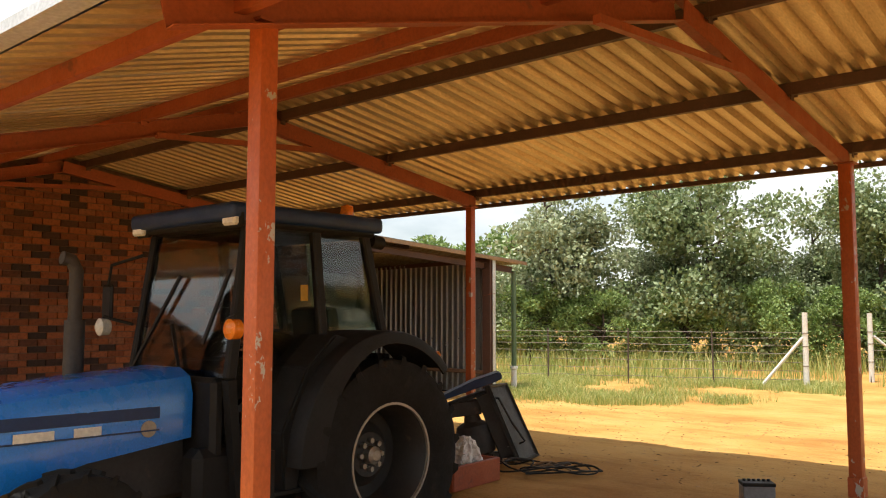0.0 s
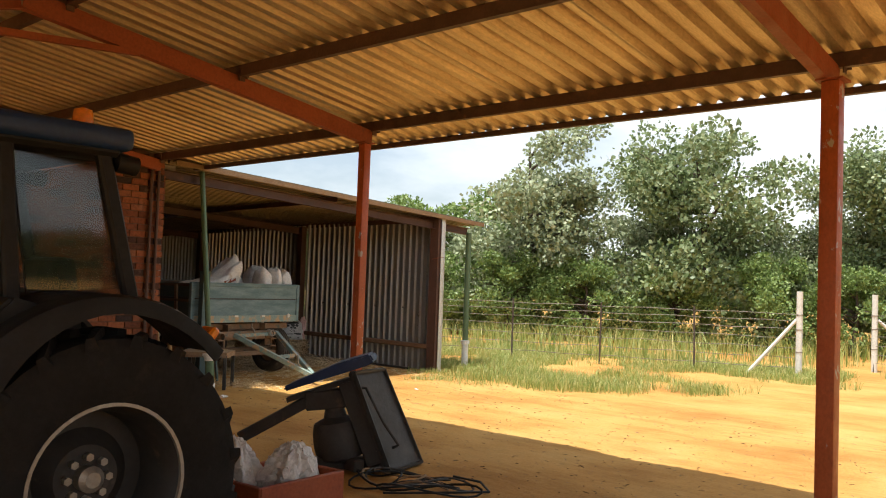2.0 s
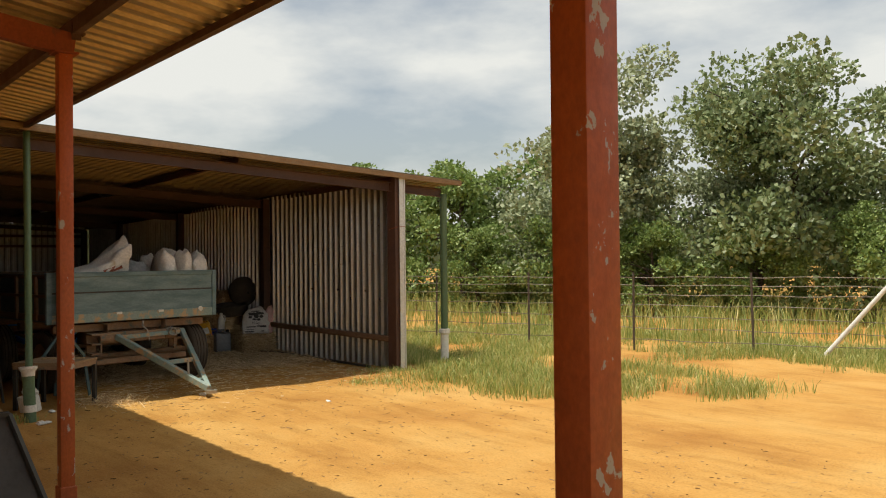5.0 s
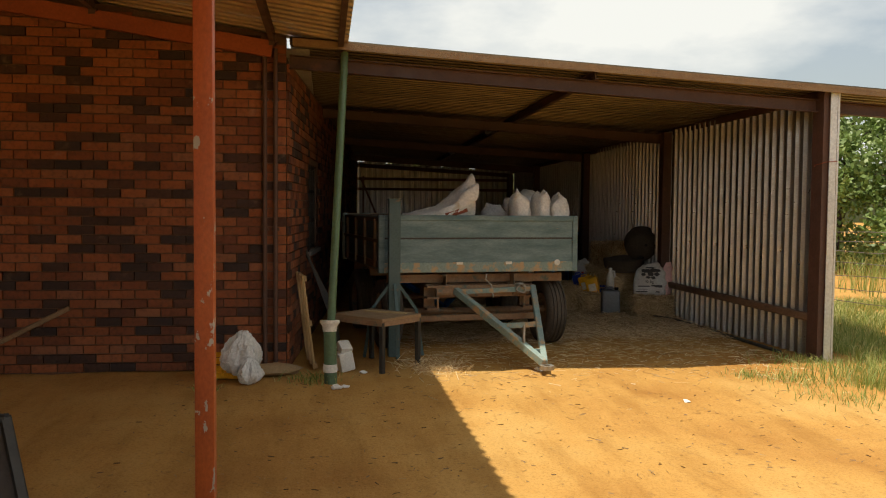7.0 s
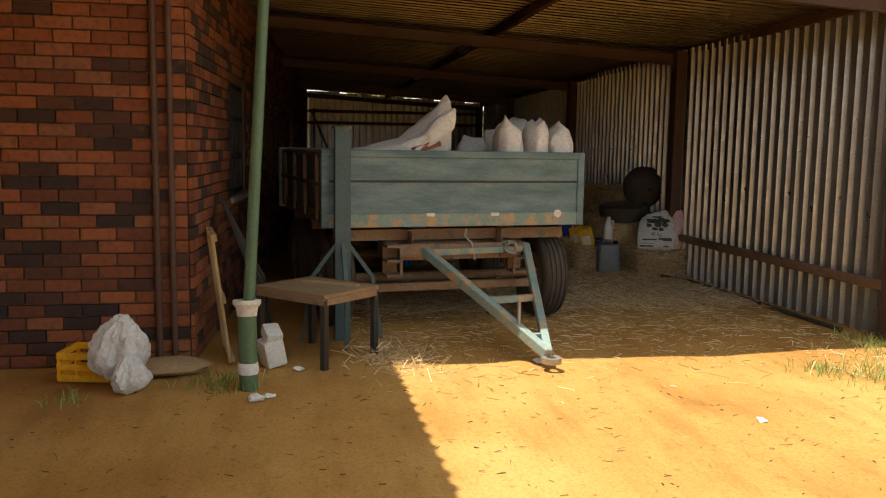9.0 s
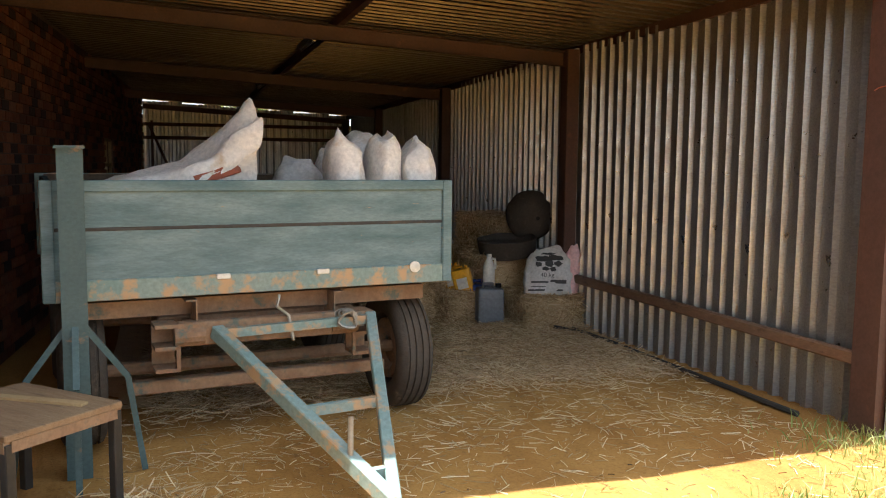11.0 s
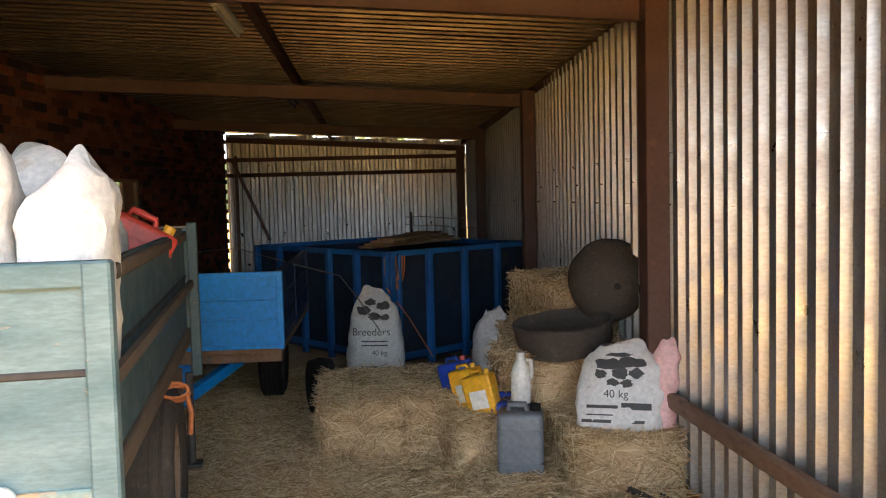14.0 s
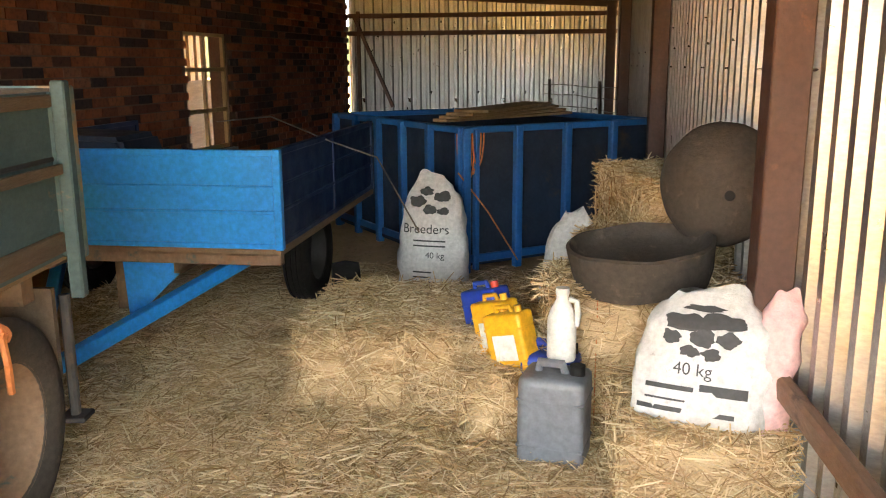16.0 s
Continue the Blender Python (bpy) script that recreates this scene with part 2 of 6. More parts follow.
SACKCLOTH = surface("woven_sack", (0.80, 0.76, 0.71), (0.72, 0.66, 0.57), (0.52, 0.36, 0.18), rough=0.75, coarse=1.9, worn_at=(0.58, 0.76), bump=0.2, bump_scale=200)
WHITESACK = surface("white_sack", (0.74, 0.73, 0.71), (0.60, 0.585, 0.56), (0.38, 0.35, 0.31), worn_at=(0.63, 0.74), rough=0.6, coarse=6, bump=0.25, bump_scale=150)
PINKSACK = surface("pink_sack", (0.80, 0.52, 0.50), (0.72, 0.44, 0.42), rough=0.65, coarse=6, bump=0.3)
INK = surface("black_print", (0.045, 0.045, 0.045), (0.09, 0.09, 0.09), rough=0.7, bump=0)
YELLOW = surface("yellow_plastic", (0.85, 0.46, 0.02), (0.78, 0.40, 0.02), rough=0.4, bump=0.05)
BLUEPLASTIC = surface("blue_plastic", (0.02, 0.06, 0.38), (0.02, 0.05, 0.3), rough=0.4, bump=0.05)
GREYPLASTIC = surface("grey_plastic", (0.20, 0.21, 0.23), (0.16, 0.165, 0.18), (0.4, 0.36, 0.3), rough=0.42, worn_at=(0.72, 0.85), bump=0.08)
REDPLASTIC = surface("red_plastic", (0.62, 0.07, 0.04), (0.52, 0.05, 0.03), rough=0.45, bump=0.05)
STRAW = surface("straw_mass", (0.78, 0.60, 0.36), (0.62, 0.455, 0.25), (0.38, 0.25, 0.12), rough=0.9, coarse=5, fine=110, stretch=(1, 1, 2.5), worn_at=(0.56, 0.72), bump=1.0, bump_scale=70)
STALK = leaf_surface("straw_stalks", (0.38, 0.235, 0.10), (0.74, 0.555, 0.31), (0.93, 0.80, 0.55))
GRASS = leaf_surface("veld_grass", (0.16, 0.24, 0.05), (0.35, 0.40, 0.11), (0.66, 0.57, 0.25))
LEAF = leaf_surface("oak_leaves", (0.10, 0.145, 0.05), (0.20, 0.255, 0.11), (0.34, 0.39, 0.21))
LEAF2 = leaf_surface("grey_leaves", (0.17, 0.21, 0.10), (0.31, 0.35, 0.20), (0.47, 0.51, 0.34))
LEAF3 = leaf_surface("bright_leaves", (0.11, 0.175, 0.04), (0.2, 0.28, 0.075), (0.31, 0.39, 0.14))
BARK = surface("bark", (0.10, 0.075, 0.055), (0.07, 0.05, 0.04), rough=0.95, stretch=(6, 6, 1), bump=0.8)
WIRE = surface("fence_wire", (0.25, 0.22, 0.19), (0.16, 0.12, 0.09), rough=0.6, metal=0.4, bump=0)
WHITEPOST = surface("white_post", (0.72, 0.70, 0.66), (0.6, 0.57, 0.52), (0.3, 0.25, 0.2), rough=0.7, worn_at=(0.7, 0.8), bump=0.2)
ROPE = surface("orange_rope", (0.62, 0.22, 0.07), (0.5, 0.16, 0.05), rough=0.8, bump=0.2)
PAPER = surface("white_scrap", (0.8, 0.79, 0.76), (0.7, 0.68, 0.63), rough=0.8, bump=0.3)


def glass_surface(name, tint, ior):
    m, n, l, b = nodes_of(name)
    b.inputs["Base Color"].default_value = (*tint, 1)
    b.inputs["Roughness"].default_value = 0.04
    b.inputs["Transmission Weight"].default_value = 1.0
    b.inputs["IOR"].default_value = ior
    return m


GLASS = glass_surface("tinted_glass", (0.55, 0.6, 0.56), 1.45)
CLEARGLASS = glass_surface("clear_glass", (0.8, 0.8, 0.76), 1.12)

for dull in (BLACK, RUBBER, DUSTRUBBER):
    dull.node_tree.nodes["Principled BSDF"].inputs["Specular IOR Level"].default_value = 0.25


# ---- mesh tools ----
def box(bm, c, s, turn=None, bevel=0.0, seg=1):
    """A box of size s about c, turned about c by a 3x3 matrix."""
    r = bmesh.ops.create_cube(bm, size=1.0)
    m = Matrix.Translation(c) @ (turn.to_4x4() if turn else Matrix()) @ Matrix.Diagonal((*s, 1))
    bmesh.ops.transform(bm, matrix=m, verts=r["verts"])
    if bevel:
        edges = list({e for v in r["verts"] for e in v.link_edges})
        bmesh.ops.bevel(bm, geom=edges, offset=bevel, segments=seg, affect="EDGES", profile=0.6)
    return bm


def rod(bm, p, q, r, r2=None, seg=12, caps=True):
    p, q = Vector(p), Vector(q)
    d = q - p
    m = Matrix.Translation((p + q) / 2) @ d.to_track_quat("Z", "Y").to_matrix().to_4x4()
    bmesh.ops.create_cone(bm, cap_ends=caps, segments=seg, radius1=r, radius2=r if r2 is None else r2, depth=d.length, matrix=m)
    return bm


def bar(bm, p, q, w, h, up=(0, 0, 1), bevel=0.0):
    """A rectangular bar from p to q, w wide and h high."""
    p, q = Vector(p), Vector(q)
    y = (q - p).normalized()
    x = y.cross(Vector(up)).normalized()
    z = x.cross(y)
    t = Matrix((x, y, z)).transposed()
    return box(bm, (p + q) / 2, (w, (q - p).length, h), t, bevel)


def channel(bm, p, q, w, h, th=0.006, up=(0, 0, 1), side=1):
    """A C-section from p to q: web and two flanges."""
    p, q = Vector(p), Vector(q)
    y = (q - p).normalized()
    x = y.cross(Vector(up)).normalized()
    z = x.cross(y)
    t = Matrix((x, y, z)).transposed()
    c, ln = (p + q) / 2, (q - p).length
    box(bm, c - x * side * (w / 2 - th / 2), (th, ln, h), t)
    for k in (-1, 1):
        box(bm, c + z * k * (h / 2 - th / 2) + x * side * th * 0.5, (w - th, ln, th), t)
    return bm


def tube(bm, pts, r, seg=8):
    """A bent tube through pts."""
    pts = [Vector(p) for p in pts]
    rings, up = [], None
    for i, p in enumerate(pts):
        d = (pts[min(i + 1, len(pts) - 1)] - pts[max(i - 1, 0)]).normalized()
        if up is None:
            up = d.orthogonal().normalized()
        up = (up - d * up.dot(d)).normalized()
        side = d.cross(up)
        rr = r[i] if isinstance(r, (list, tuple)) else r
        rings.append([bm.verts.new(p + (up * math.cos(a) + side * math.sin(a)) * rr) for a in (math.tau * k / seg for k in range(seg))])
    for a, b in zip(rings, rings[1:]):
        for k in range(seg):
            bm.faces.new((a[k], a[(k + 1) % seg], b[(k + 1) % seg], b[k]))
    bm.faces.new(rings[0][::-1])
    bm.faces.new(rings[-1])
    return bm


def lathe(bm, prof, seg=32, m=None, closed=False, caps=True):
    """A profile of (radius, height) turned about z, then placed by m."""
    m = m or Matrix()
    rings = [[bm.verts.new(m @ Vector((r * math.cos(math.tau * k / seg), r * math.sin(math.tau * k / seg), z))) for k in range(seg)] for r, z in prof]
    pairs = list(zip(rings, rings[1:])) + ([(rings[-1], rings[0])] if closed else [])
    for a, b in pairs:
        for k in range(seg):
            bm.faces.new((a[k], a[(k + 1) % seg], b[(k + 1) % seg], b[k]))
    if not closed and caps:
        for ring, z in ((rings[0][::-1], prof[0]), (rings[-1], prof[-1])):
            if z[0] > 0.002:
                bm.faces.new(ring)
    return bm


def prism(bm, outline, p, axis_x, axis_y, depth, bevel=0.0):
    """An outline in the plane of axis_x and axis_y at p, pulled to depth along their normal."""
    ax, ay = Vector(axis_x).normalized(), Vector(axis_y).normalized()
    nrm = ax.cross(ay)
    p = Vector(p)
    a = [bm.verts.new(p + ax * u + ay * v - nrm * depth / 2) for u, v in outline]
    b = [bm.verts.new(p + ax * u + ay * v + nrm * depth / 2) for u, v in outline]
    bm.faces.new(a[::-1])
    bm.faces.new(b)
    k = len(a)
    for i in range(k):
        bm.faces.new((a[i], a[(i + 1) % k], b[(i + 1) % k], b[i]))
    if bevel:
        edges = list({e for v in a + b for e in v.link_edges})
        bmesh.ops.bevel(bm, geom=edges, offset=bevel, segments=2, affect="EDGES")
    return bm


def mesh_of(name, bm, material, smooth=False):
    bmesh.ops.recalc_face_normals(bm, faces=bm.faces)
    me = bpy.data.meshes.new(name)
    bm.to_mesh(me)
    bm.free()
    me.materials.append(material)
    if smooth:
        for p in me.polygons:
            p.use_smooth = True
        me.set_sharp_from_angle(angle=radians(38))
    return me


def part(name, bm, material, parent, label="", smooth=False, m=None):
    """One mesh object under a thing or a part; bm may also be a ready mesh."""
    ob = new(name, bm if isinstance(bm, bpy.types.Mesh) else mesh_of(name, bm, material, smooth))
    ob.parent = parent
    if m is not None:
        ob.matrix_basis = m
    return tagged(ob, label)


def thing(name, label, category, m=None, group="", kind=""):
    ob = new(name)
    ob.empty_display_size = 0.1
    ob.matrix_basis = m or Matrix()
    return tagged(ob, label, category, group, kind)


def single(name, bm, material, label, category, m=None, group="", kind="", smooth=False):
    ob = new(name, bm if isinstance(bm, bpy.types.Mesh) else mesh_of(name, bm, material, smooth))
    ob.matrix_basis = m or Matrix()
    return tagged(ob, label, category, group, kind)


def numpy_mesh(name, verts, faces, material):
    me = bpy.data.meshes.new(name)
    me.from_pydata(verts.tolist(), [], faces.tolist())
    me.materials.append(material)
    return me


def ribbed(width, length, pitch, crest, flank, height, thick=0.0016, ends=0.0):
    """A ribbed sheet: ribs along y, width along x, ribs standing up in z."""
    bm = bmesh.new()
    xs = [(0.0, 0.0)]
    count = max(1, round(width / pitch))
    for i in range(count):
        a = i * pitch + (pitch - crest) / 2 - flank
        xs += [(a, 0.0), (a + flank, height), (a + flank + crest, height), (a + 2 * flank + crest, 0.0)]
    xs.append((count * pitch + 0.02, 0.0))
    rows = []
    steps = 6
    for k in range(steps + 1):
        y = length * k / steps
        rows.append(([bm.verts.new((x, y, z)) for x, z in xs], [bm.verts.new((x, y, z - thick)) for x, z in xs]))
    for (a, al), (b, bl) in zip(rows, rows[1:]):
        for i in range(len(xs) - 1):
            bm.faces.new((a[i], a[i + 1], b[i + 1], b[i]))
            bm.faces.new((al[i + 1], al[i], bl[i], bl[i + 1]))
    for a, al in (rows[0], rows[-1]):
        for i in range(len(xs) - 1):
            bm.faces.new((a[i + 1], a[i], al[i], al[i + 1]))
    return bm


def noise_at(x, y, s):
    return noise.fractal(Vector((x * s, y * s, 0.37)), 1.0, 2.0, 5)


# ---- ground: one sheet to the horizon ----
def ground_sheet():
    ax = [-900, -400, -150, -80, -50, -38] + [-32 + 0.25 * i for i in range(161)] + [12, 20, 40, 90, 200, 500, 900]
    ay = [-900, -300, -100, -40, -15] + [-6 + 0.25 * i for i in range(165)] + [40, 50, 70, 110, 200, 500, 900]
    verts = np.array([(x, y, ground_z(x, y)) for y in ay for x in ax])
    w = len(ax)
    faces = np.array([(j * w + i, j * w + i + 1, (j + 1) * w + i + 1, (j + 1) * w + i) for j in range(len(ay) - 1) for i in range(w - 1)])
    me = numpy_mesh("ground", verts, faces, SAND)
    for p in me.polygons:
        p.use_smooth = True
    return me


def ground_z(x, y):
    ease = min(1.0, max(0.0, (abs(x + 5) - 60) / 60))
    inside = min(x + 6.1, -2.75 - x, y - 2.4, 7.75 - y)
    k = min(1.0, max(0.0, inside / 0.75))
    hollow = 0.245 * k * k * (3 - 2 * k)
    return (0.022 * noise_at(x, y, 0.9) + 0.012 * noise_at(x, y * 2.3, 2.2)) * (1 - ease) - 0.008 - hollow


single("ground", ground_sheet(), SAND, "ochre sandy ground with tyre tracks and dry litter", "ground", kind="structure")

# ---- carport: red steel frame under ribbed sheets ----
RIDGE_Y, RIDGE_Z, SLOPE_R, SLOPE_L = 6.60, 3.725, 0.142, 0.267
EAVE_R, EAVE_L, ROOF_W, ROOF_E = 10.77, 3.10, -10.15, 4.55
TRUSS_X = (-9.92, -5.78, -1.26, 3.26)


def roof_z(y):
    return RIDGE_Z - (SLOPE_R * (y - RIDGE_Y) if y > RIDGE_Y else SLOPE_L * (RIDGE_Y - y))


carport = thing("carport", "open carport with red steel posts and a ribbed sheet roof", "carport", kind="structure")


def carport_post(x, y, w, lift=0.0):
    top = roof_z(y) - 0.245 + lift
    bm = bmesh.new()
    box(bm, (x, y, top / 2 - 0.15), (w, w, top + 0.30), bevel=0.008, seg=2)
    p = part("post", bm, RED, carport, "red-painted square steel post with flaked patches", smooth=True)
    bm = bmesh.new()
    box(bm, (x, y, top + 0.006), (w + 0.06, w + 0.06, 0.012))
    part("cap_plate", bm, REDSTEEL, p)
    bm = bmesh.new()
    box(bm, (x, y, 0.005), (w + 0.02, w + 0.02, 0.32), bevel=0.006)
    part("base_sleeve", bm, RED, p)
    return p


for px in TRUSS_X[1:]:
    near = px == TRUSS_X[2]
    carport_post(px + (0.04 if near else 0.0), 9.925 if near else 10.0, 0.09 if px == TRUSS_X[1] else 0.114)
    out = px == TRUSS_X[2]
    carport_post(px - (0.53 if out else 0.0), 3.76 if out else 3.40, 0.088, 0.09 if out else 0.0)

for tx in TRUSS_X:
    for y0, y1 in ((10.06, RIDGE_Y), (3.30, RIDGE_Y)):
        bm = bmesh.new()
        shift = -0.53 if tx == TRUSS_X[2] and y0 < RIDGE_Y else 0.0
        a, b = Vector((tx + shift, y0, roof_z(y0) - (0.082 if shift else 0.172))), Vector((tx, y1, roof_z(y1) - 0.172))
        channel(bm, a, b, 0.075, 0.15, 0.007)
        part("rafter", bm, REDSTEEL, carport)
    bm = bmesh.new()
    bar(bm, (tx + 0.02, RIDGE_Y - 1.05, roof_z(RIDGE_Y - 1.05) - 0.24), (tx + 0.02, RIDGE_Y + 0.9, roof_z(RIDGE_Y + 0.9) - 0.24), 0.05, 0.05)
    part("collar_tie", bm, REDSTEEL, carport)
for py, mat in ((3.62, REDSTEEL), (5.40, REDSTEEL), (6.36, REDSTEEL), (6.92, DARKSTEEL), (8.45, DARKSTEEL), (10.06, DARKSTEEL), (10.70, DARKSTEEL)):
    bm = bmesh.new()
    h = 0.05 if py > 10.5 else 0.10
    z = roof_z(py) - h / 2 - 0.006
    channel(bm, (ROOF_W + 0.05, py, z), (ROOF_E - 0.1, py, z), 0.05, h, 0.004, side=-1)
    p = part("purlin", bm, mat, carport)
    if h > 0.06:
        for tx in TRUSS_X:
            bm = bmesh.new()
            box(bm, (tx + 0.07, py, z - 0.03), (0.008, 0.06, 0.12))
            rod(bm, (tx + 0.06, py + 0.04, z - 0.05), (tx + 0.10, py + 0.04, z - 0.05), 0.012, seg=6)
            part("cleat", bm, mat, p)
for y0, y1 in ((RIDGE_Y, EAVE_R), (RIDGE_Y, EAVE_L)):
    length = math.hypot(y1 - y0, roof_z(y1) - RIDGE_Z)
    me = mesh_of("roof_sheet", ribbed(0.70, length, 0.175, 0.046, 0.026, 0.05), ROOFTIN)
    d = Vector((0, y1 - y0, roof_z(y1) - RIDGE_Z)).normalized()
    count = int((ROOF_E - ROOF_W) / 0.70)
    for i in range(count):
        sx = 1 if d.y > 0 else -1
        xa = Vector((sx, 0, 0))
        za = xa.cross(d)
        x0 = ROOF_W + 0.70 * i + (0.0 if sx > 0 else 0.70)
        m = Matrix((xa, d, za)).transposed().to_4x4()
        m.translation = (x0, y0, RIDGE_Z + 0.004 * (i % 2))
        part("roof_sheet", me, ROOFTIN, carport, m=m)
bm = bmesh.new()
for k in (-1, 1):
    y1 = RIDGE_Y + 0.2 * k
    bar(bm, ((ROOF_W + ROOF_E) / 2, RIDGE_Y, RIDGE_Z + 0.055), ((ROOF_W + ROOF_E) / 2, y1, roof_z(y1) + 0.045), ROOF_E - ROOF_W, 0.003)
part("ridge_cap", bm, ROOFTIN, carport)
bm = bmesh.new()
box(bm, ((ROOF_W + ROOF_E) / 2, EAVE_L - 0.04, roof_z(EAVE_L) + 0.0), (ROOF_E - ROOF_W, 0.012, 0.14))
box(bm, ((ROOF_W + ROOF_E) / 2, EAVE_L - 0.09, roof_z(EAVE_L) - 0.064), (ROOF_E - ROOF_W, 0.11, 0.012))
part("gutter", bm, GALV, carport, "pale galvanised gutter")

# ---- brick house end: gable wall and long side wall ----
WALL_X, SIDE_Y, SKEW = -10.02, 10.20, 0.082
COURSE, PITCH, BL, BH = 0.0868, 0.236, 0.225, 0.0755


def side_y(x):
    """The inner face of the long wall, which leans a little into the shed."""
    return SIDE_Y + (WALL_X - x) * SKEW


bm = bmesh.new()
g0 = -2.0
prism(bm, [(g0, -0.05), (SIDE_Y - 0.02, -0.05), (SIDE_Y - 0.02, roof_z(SIDE_Y) - 0.004), (RIDGE_Y, RIDGE_Z - 0.004), (3.0, roof_z(3.0) - 0.004), (g0, roof_z(g0) - 0.004)],
      (WALL_X - 0.13, 0, 0), (0, 1, 0), (0, 0, 1), 0.22)
wall_gable = single("wall_gable", bm, MORTAR, "red face-brick gable wall with dark burnt bricks", "wall", kind="structure")
SIDE_M = Matrix.Translation((WALL_X, SIDE_Y, 0)) @ Matrix.Rotation(math.pi - math.atan(SKEW), 4, "Z")
WIN_A, WIN_B = (1.90, 3.10, 1.05, 2.10), (9.20, 10.15, 0.65, 1.92)
bm = bmesh.new()
SIDE_LEN, SIDE_H = 14.4, 3.02
cuts_x = [0.01, WIN_A[0], WIN_A[1], WIN_B[0], WIN_B[1], SIDE_LEN]
for i in range(5):
    a, b = cuts_x[i], cuts_x[i + 1]
    hole = WIN_A if i == 1 else WIN_B if i == 3 else None
    spans = [(-0.05, SIDE_H)] if hole is None else [(-0.05, hole[2]), (hole[3], SIDE_H)]
    for z0, z1 in spans:
        box(bm, ((a + b) / 2, 0.13, (z0 + z1) / 2), (b - a, 0.22, z1 - z0))
wall_side = single("wall_side", bm, MORTAR, "long red brick wall along the inside of the shed", "wall", SIDE_M, kind="structure")

# ---- long steel shed beside the house ----
WY, BACK_X, FRONT_X = 15.62, -24.45, -9.90
RIB, SHEET = 0.1515, 0.7575


def shed_z(x, y):
    return 3.12 - 0.053 * (y - 10.3) + 0.0165 * (x + 10.0)


RAIL = surface("rusty_rail", (0.26, 0.155, 0.09), (0.17, 0.09, 0.05), (0.10, 0.055, 0.035), rough=0.6, coarse=2.0, stretch=(0.6, 2, 2), bump=0.2)
shed = thing("steel_shed", "open-fronted steel shed with galvanised ribbed sheets", "shed", kind="structure")


def sheet_wall(p, d, length, top0, top1, base, nrm):
    """Upright ribbed sheets along d from p, ribs towards nrm."""
    d, nrm = Vector(d).normalized(), Vector(nrm).normalized()
    n = int(length / SHEET)
    for i in range(n + 1):
        u = i * SHEET
        w = min(SHEET, length - u)
        if w < 0.15:
            continue
        top = top0 + (top1 - top0) * (u + w / 2) / length
        xa = d if d.cross(Vector((0, 0, 1))).dot(nrm) > 0 else -d
        start = Vector(p) + d * (u if xa == d else u + w) + Vector((0, 0, base))
        m = Matrix((xa, Vector((0, 0, 1)), xa.cross(Vector((0, 0, 1))))).transposed().to_4x4()
        m.translation = start + nrm * 0.003 * (i % 2)
        part("wall_sheet", ribbed(w, top - base, RIB, 0.048, 0.019, 0.040), SHEDTIN, shed, m=m)


BAY_X, FLARE = -13.72, 0.15
WF = WY + FLARE
sheet_wall((FRONT_X, WF + 0.045, 0), (BAY_X - FRONT_X, -FLARE, 0), math.hypot(FRONT_X - BAY_X, FLARE), 2.815, 2.75, -0.03, (-FLARE, BAY_X - FRONT_X, 0))
sheet_wall((BAY_X, WY + 0.045, 0), (-1, 0, 0), BAY_X - BACK_X, 2.75, 2.575, -0.03, (0, -1, 0))
sheet_wall((BACK_X, 11.375, 0), (0, 1, 0), WY - 11.375, 2.81, 2.59, -0.03, (1, 0, 0))
for px in (-13.72, -17.62, -21.5):
    bm = bmesh.new()
    z = shed_z(px, WY) - 0.06
    box(bm, (px, WY - 0.075, z / 2), (0.15, 0.13, z), bevel=0.006)
    part("post", bm, DARKSTEEL, shed, "brown-painted square steel post")
bm = bmesh.new()
zc = shed_z(FRONT_X, WY) - 0.03
channel(bm, (FRONT_X - 0.12, WF - 0.03, -0.02), (FRONT_X - 0.12, WF - 0.03, zc), 0.11, 0.20, 0.008, up=(1, 0, 0), side=1)
part("post", bm, DARKSTEEL, shed, "brown steel channel post at the mouth")
bm = bmesh.new()
box(bm, (FRONT_X + 0.01, WF + 0.02, zc / 2), (0.012, 0.10, zc + 0.02))
box(bm, (FRONT_X - 0.045, WF + 0.07, zc / 2), (0.11, 0.012, zc + 0.02))
part("corner_flashing", bm, GALV, shed, "white corner flashing with a loose tie wire")
bm = bmesh.new()
tube(bm, [(FRONT_X - 0.16, WF - 0.09, 2.05), (FRONT_X - 0.1, WF - 0.12, 2.06), (FRONT_X + 0.03, WF - 0.07, 2.09), (FRONT_X + 0.03, WF + 0.05, 2.1)], 0.004, 5)
part("tie_wire", bm, REDSTEEL, shed)
for a, b in ((FRONT_X - 0.1, -13.66), (-13.78, -17.56), (-17.68, -21.44), (-21.56, BACK_X + 0.05)):
    bm = bmesh.new()
    y0, z0 = (WF, 0.44) if a > -10.5 else (WY, 0.48)
    bar(bm, (a, y0 - 0.05, z0), (b, WY - 0.05, 0.48), 0.055, 0.085, bevel=0.012)
    part("girt_rail", bm, RAIL, shed, "rusty brown rail along the sheet wall")
for z in (2.33, 2.06):
    bm = bmesh.new()
    box(bm, (BACK_X + 0.06, 13.5, z), (0.05, 4.3, 0.07))
    part("girt_rail", bm, DARKSTEEL, shed)
bm = bmesh.new()
bar(bm, (BACK_X + 0.12, 11.5, 2.3), (BACK_X + 0.12, 12.1, 0.9), 0.05, 0.05)
part("brace", bm, DARKSTEEL, shed)
bm = bmesh.new()
box(bm, (BACK_X + 0.09, WY - 0.09, 1.2), (0.14, 0.14, 2.5))
part("post", bm, DARKSTEEL, shed)
bm = bmesh.new()
box(bm, (BACK_X + 0.09, 11.55, 1.2), (0.05, 0.05, 2.4))
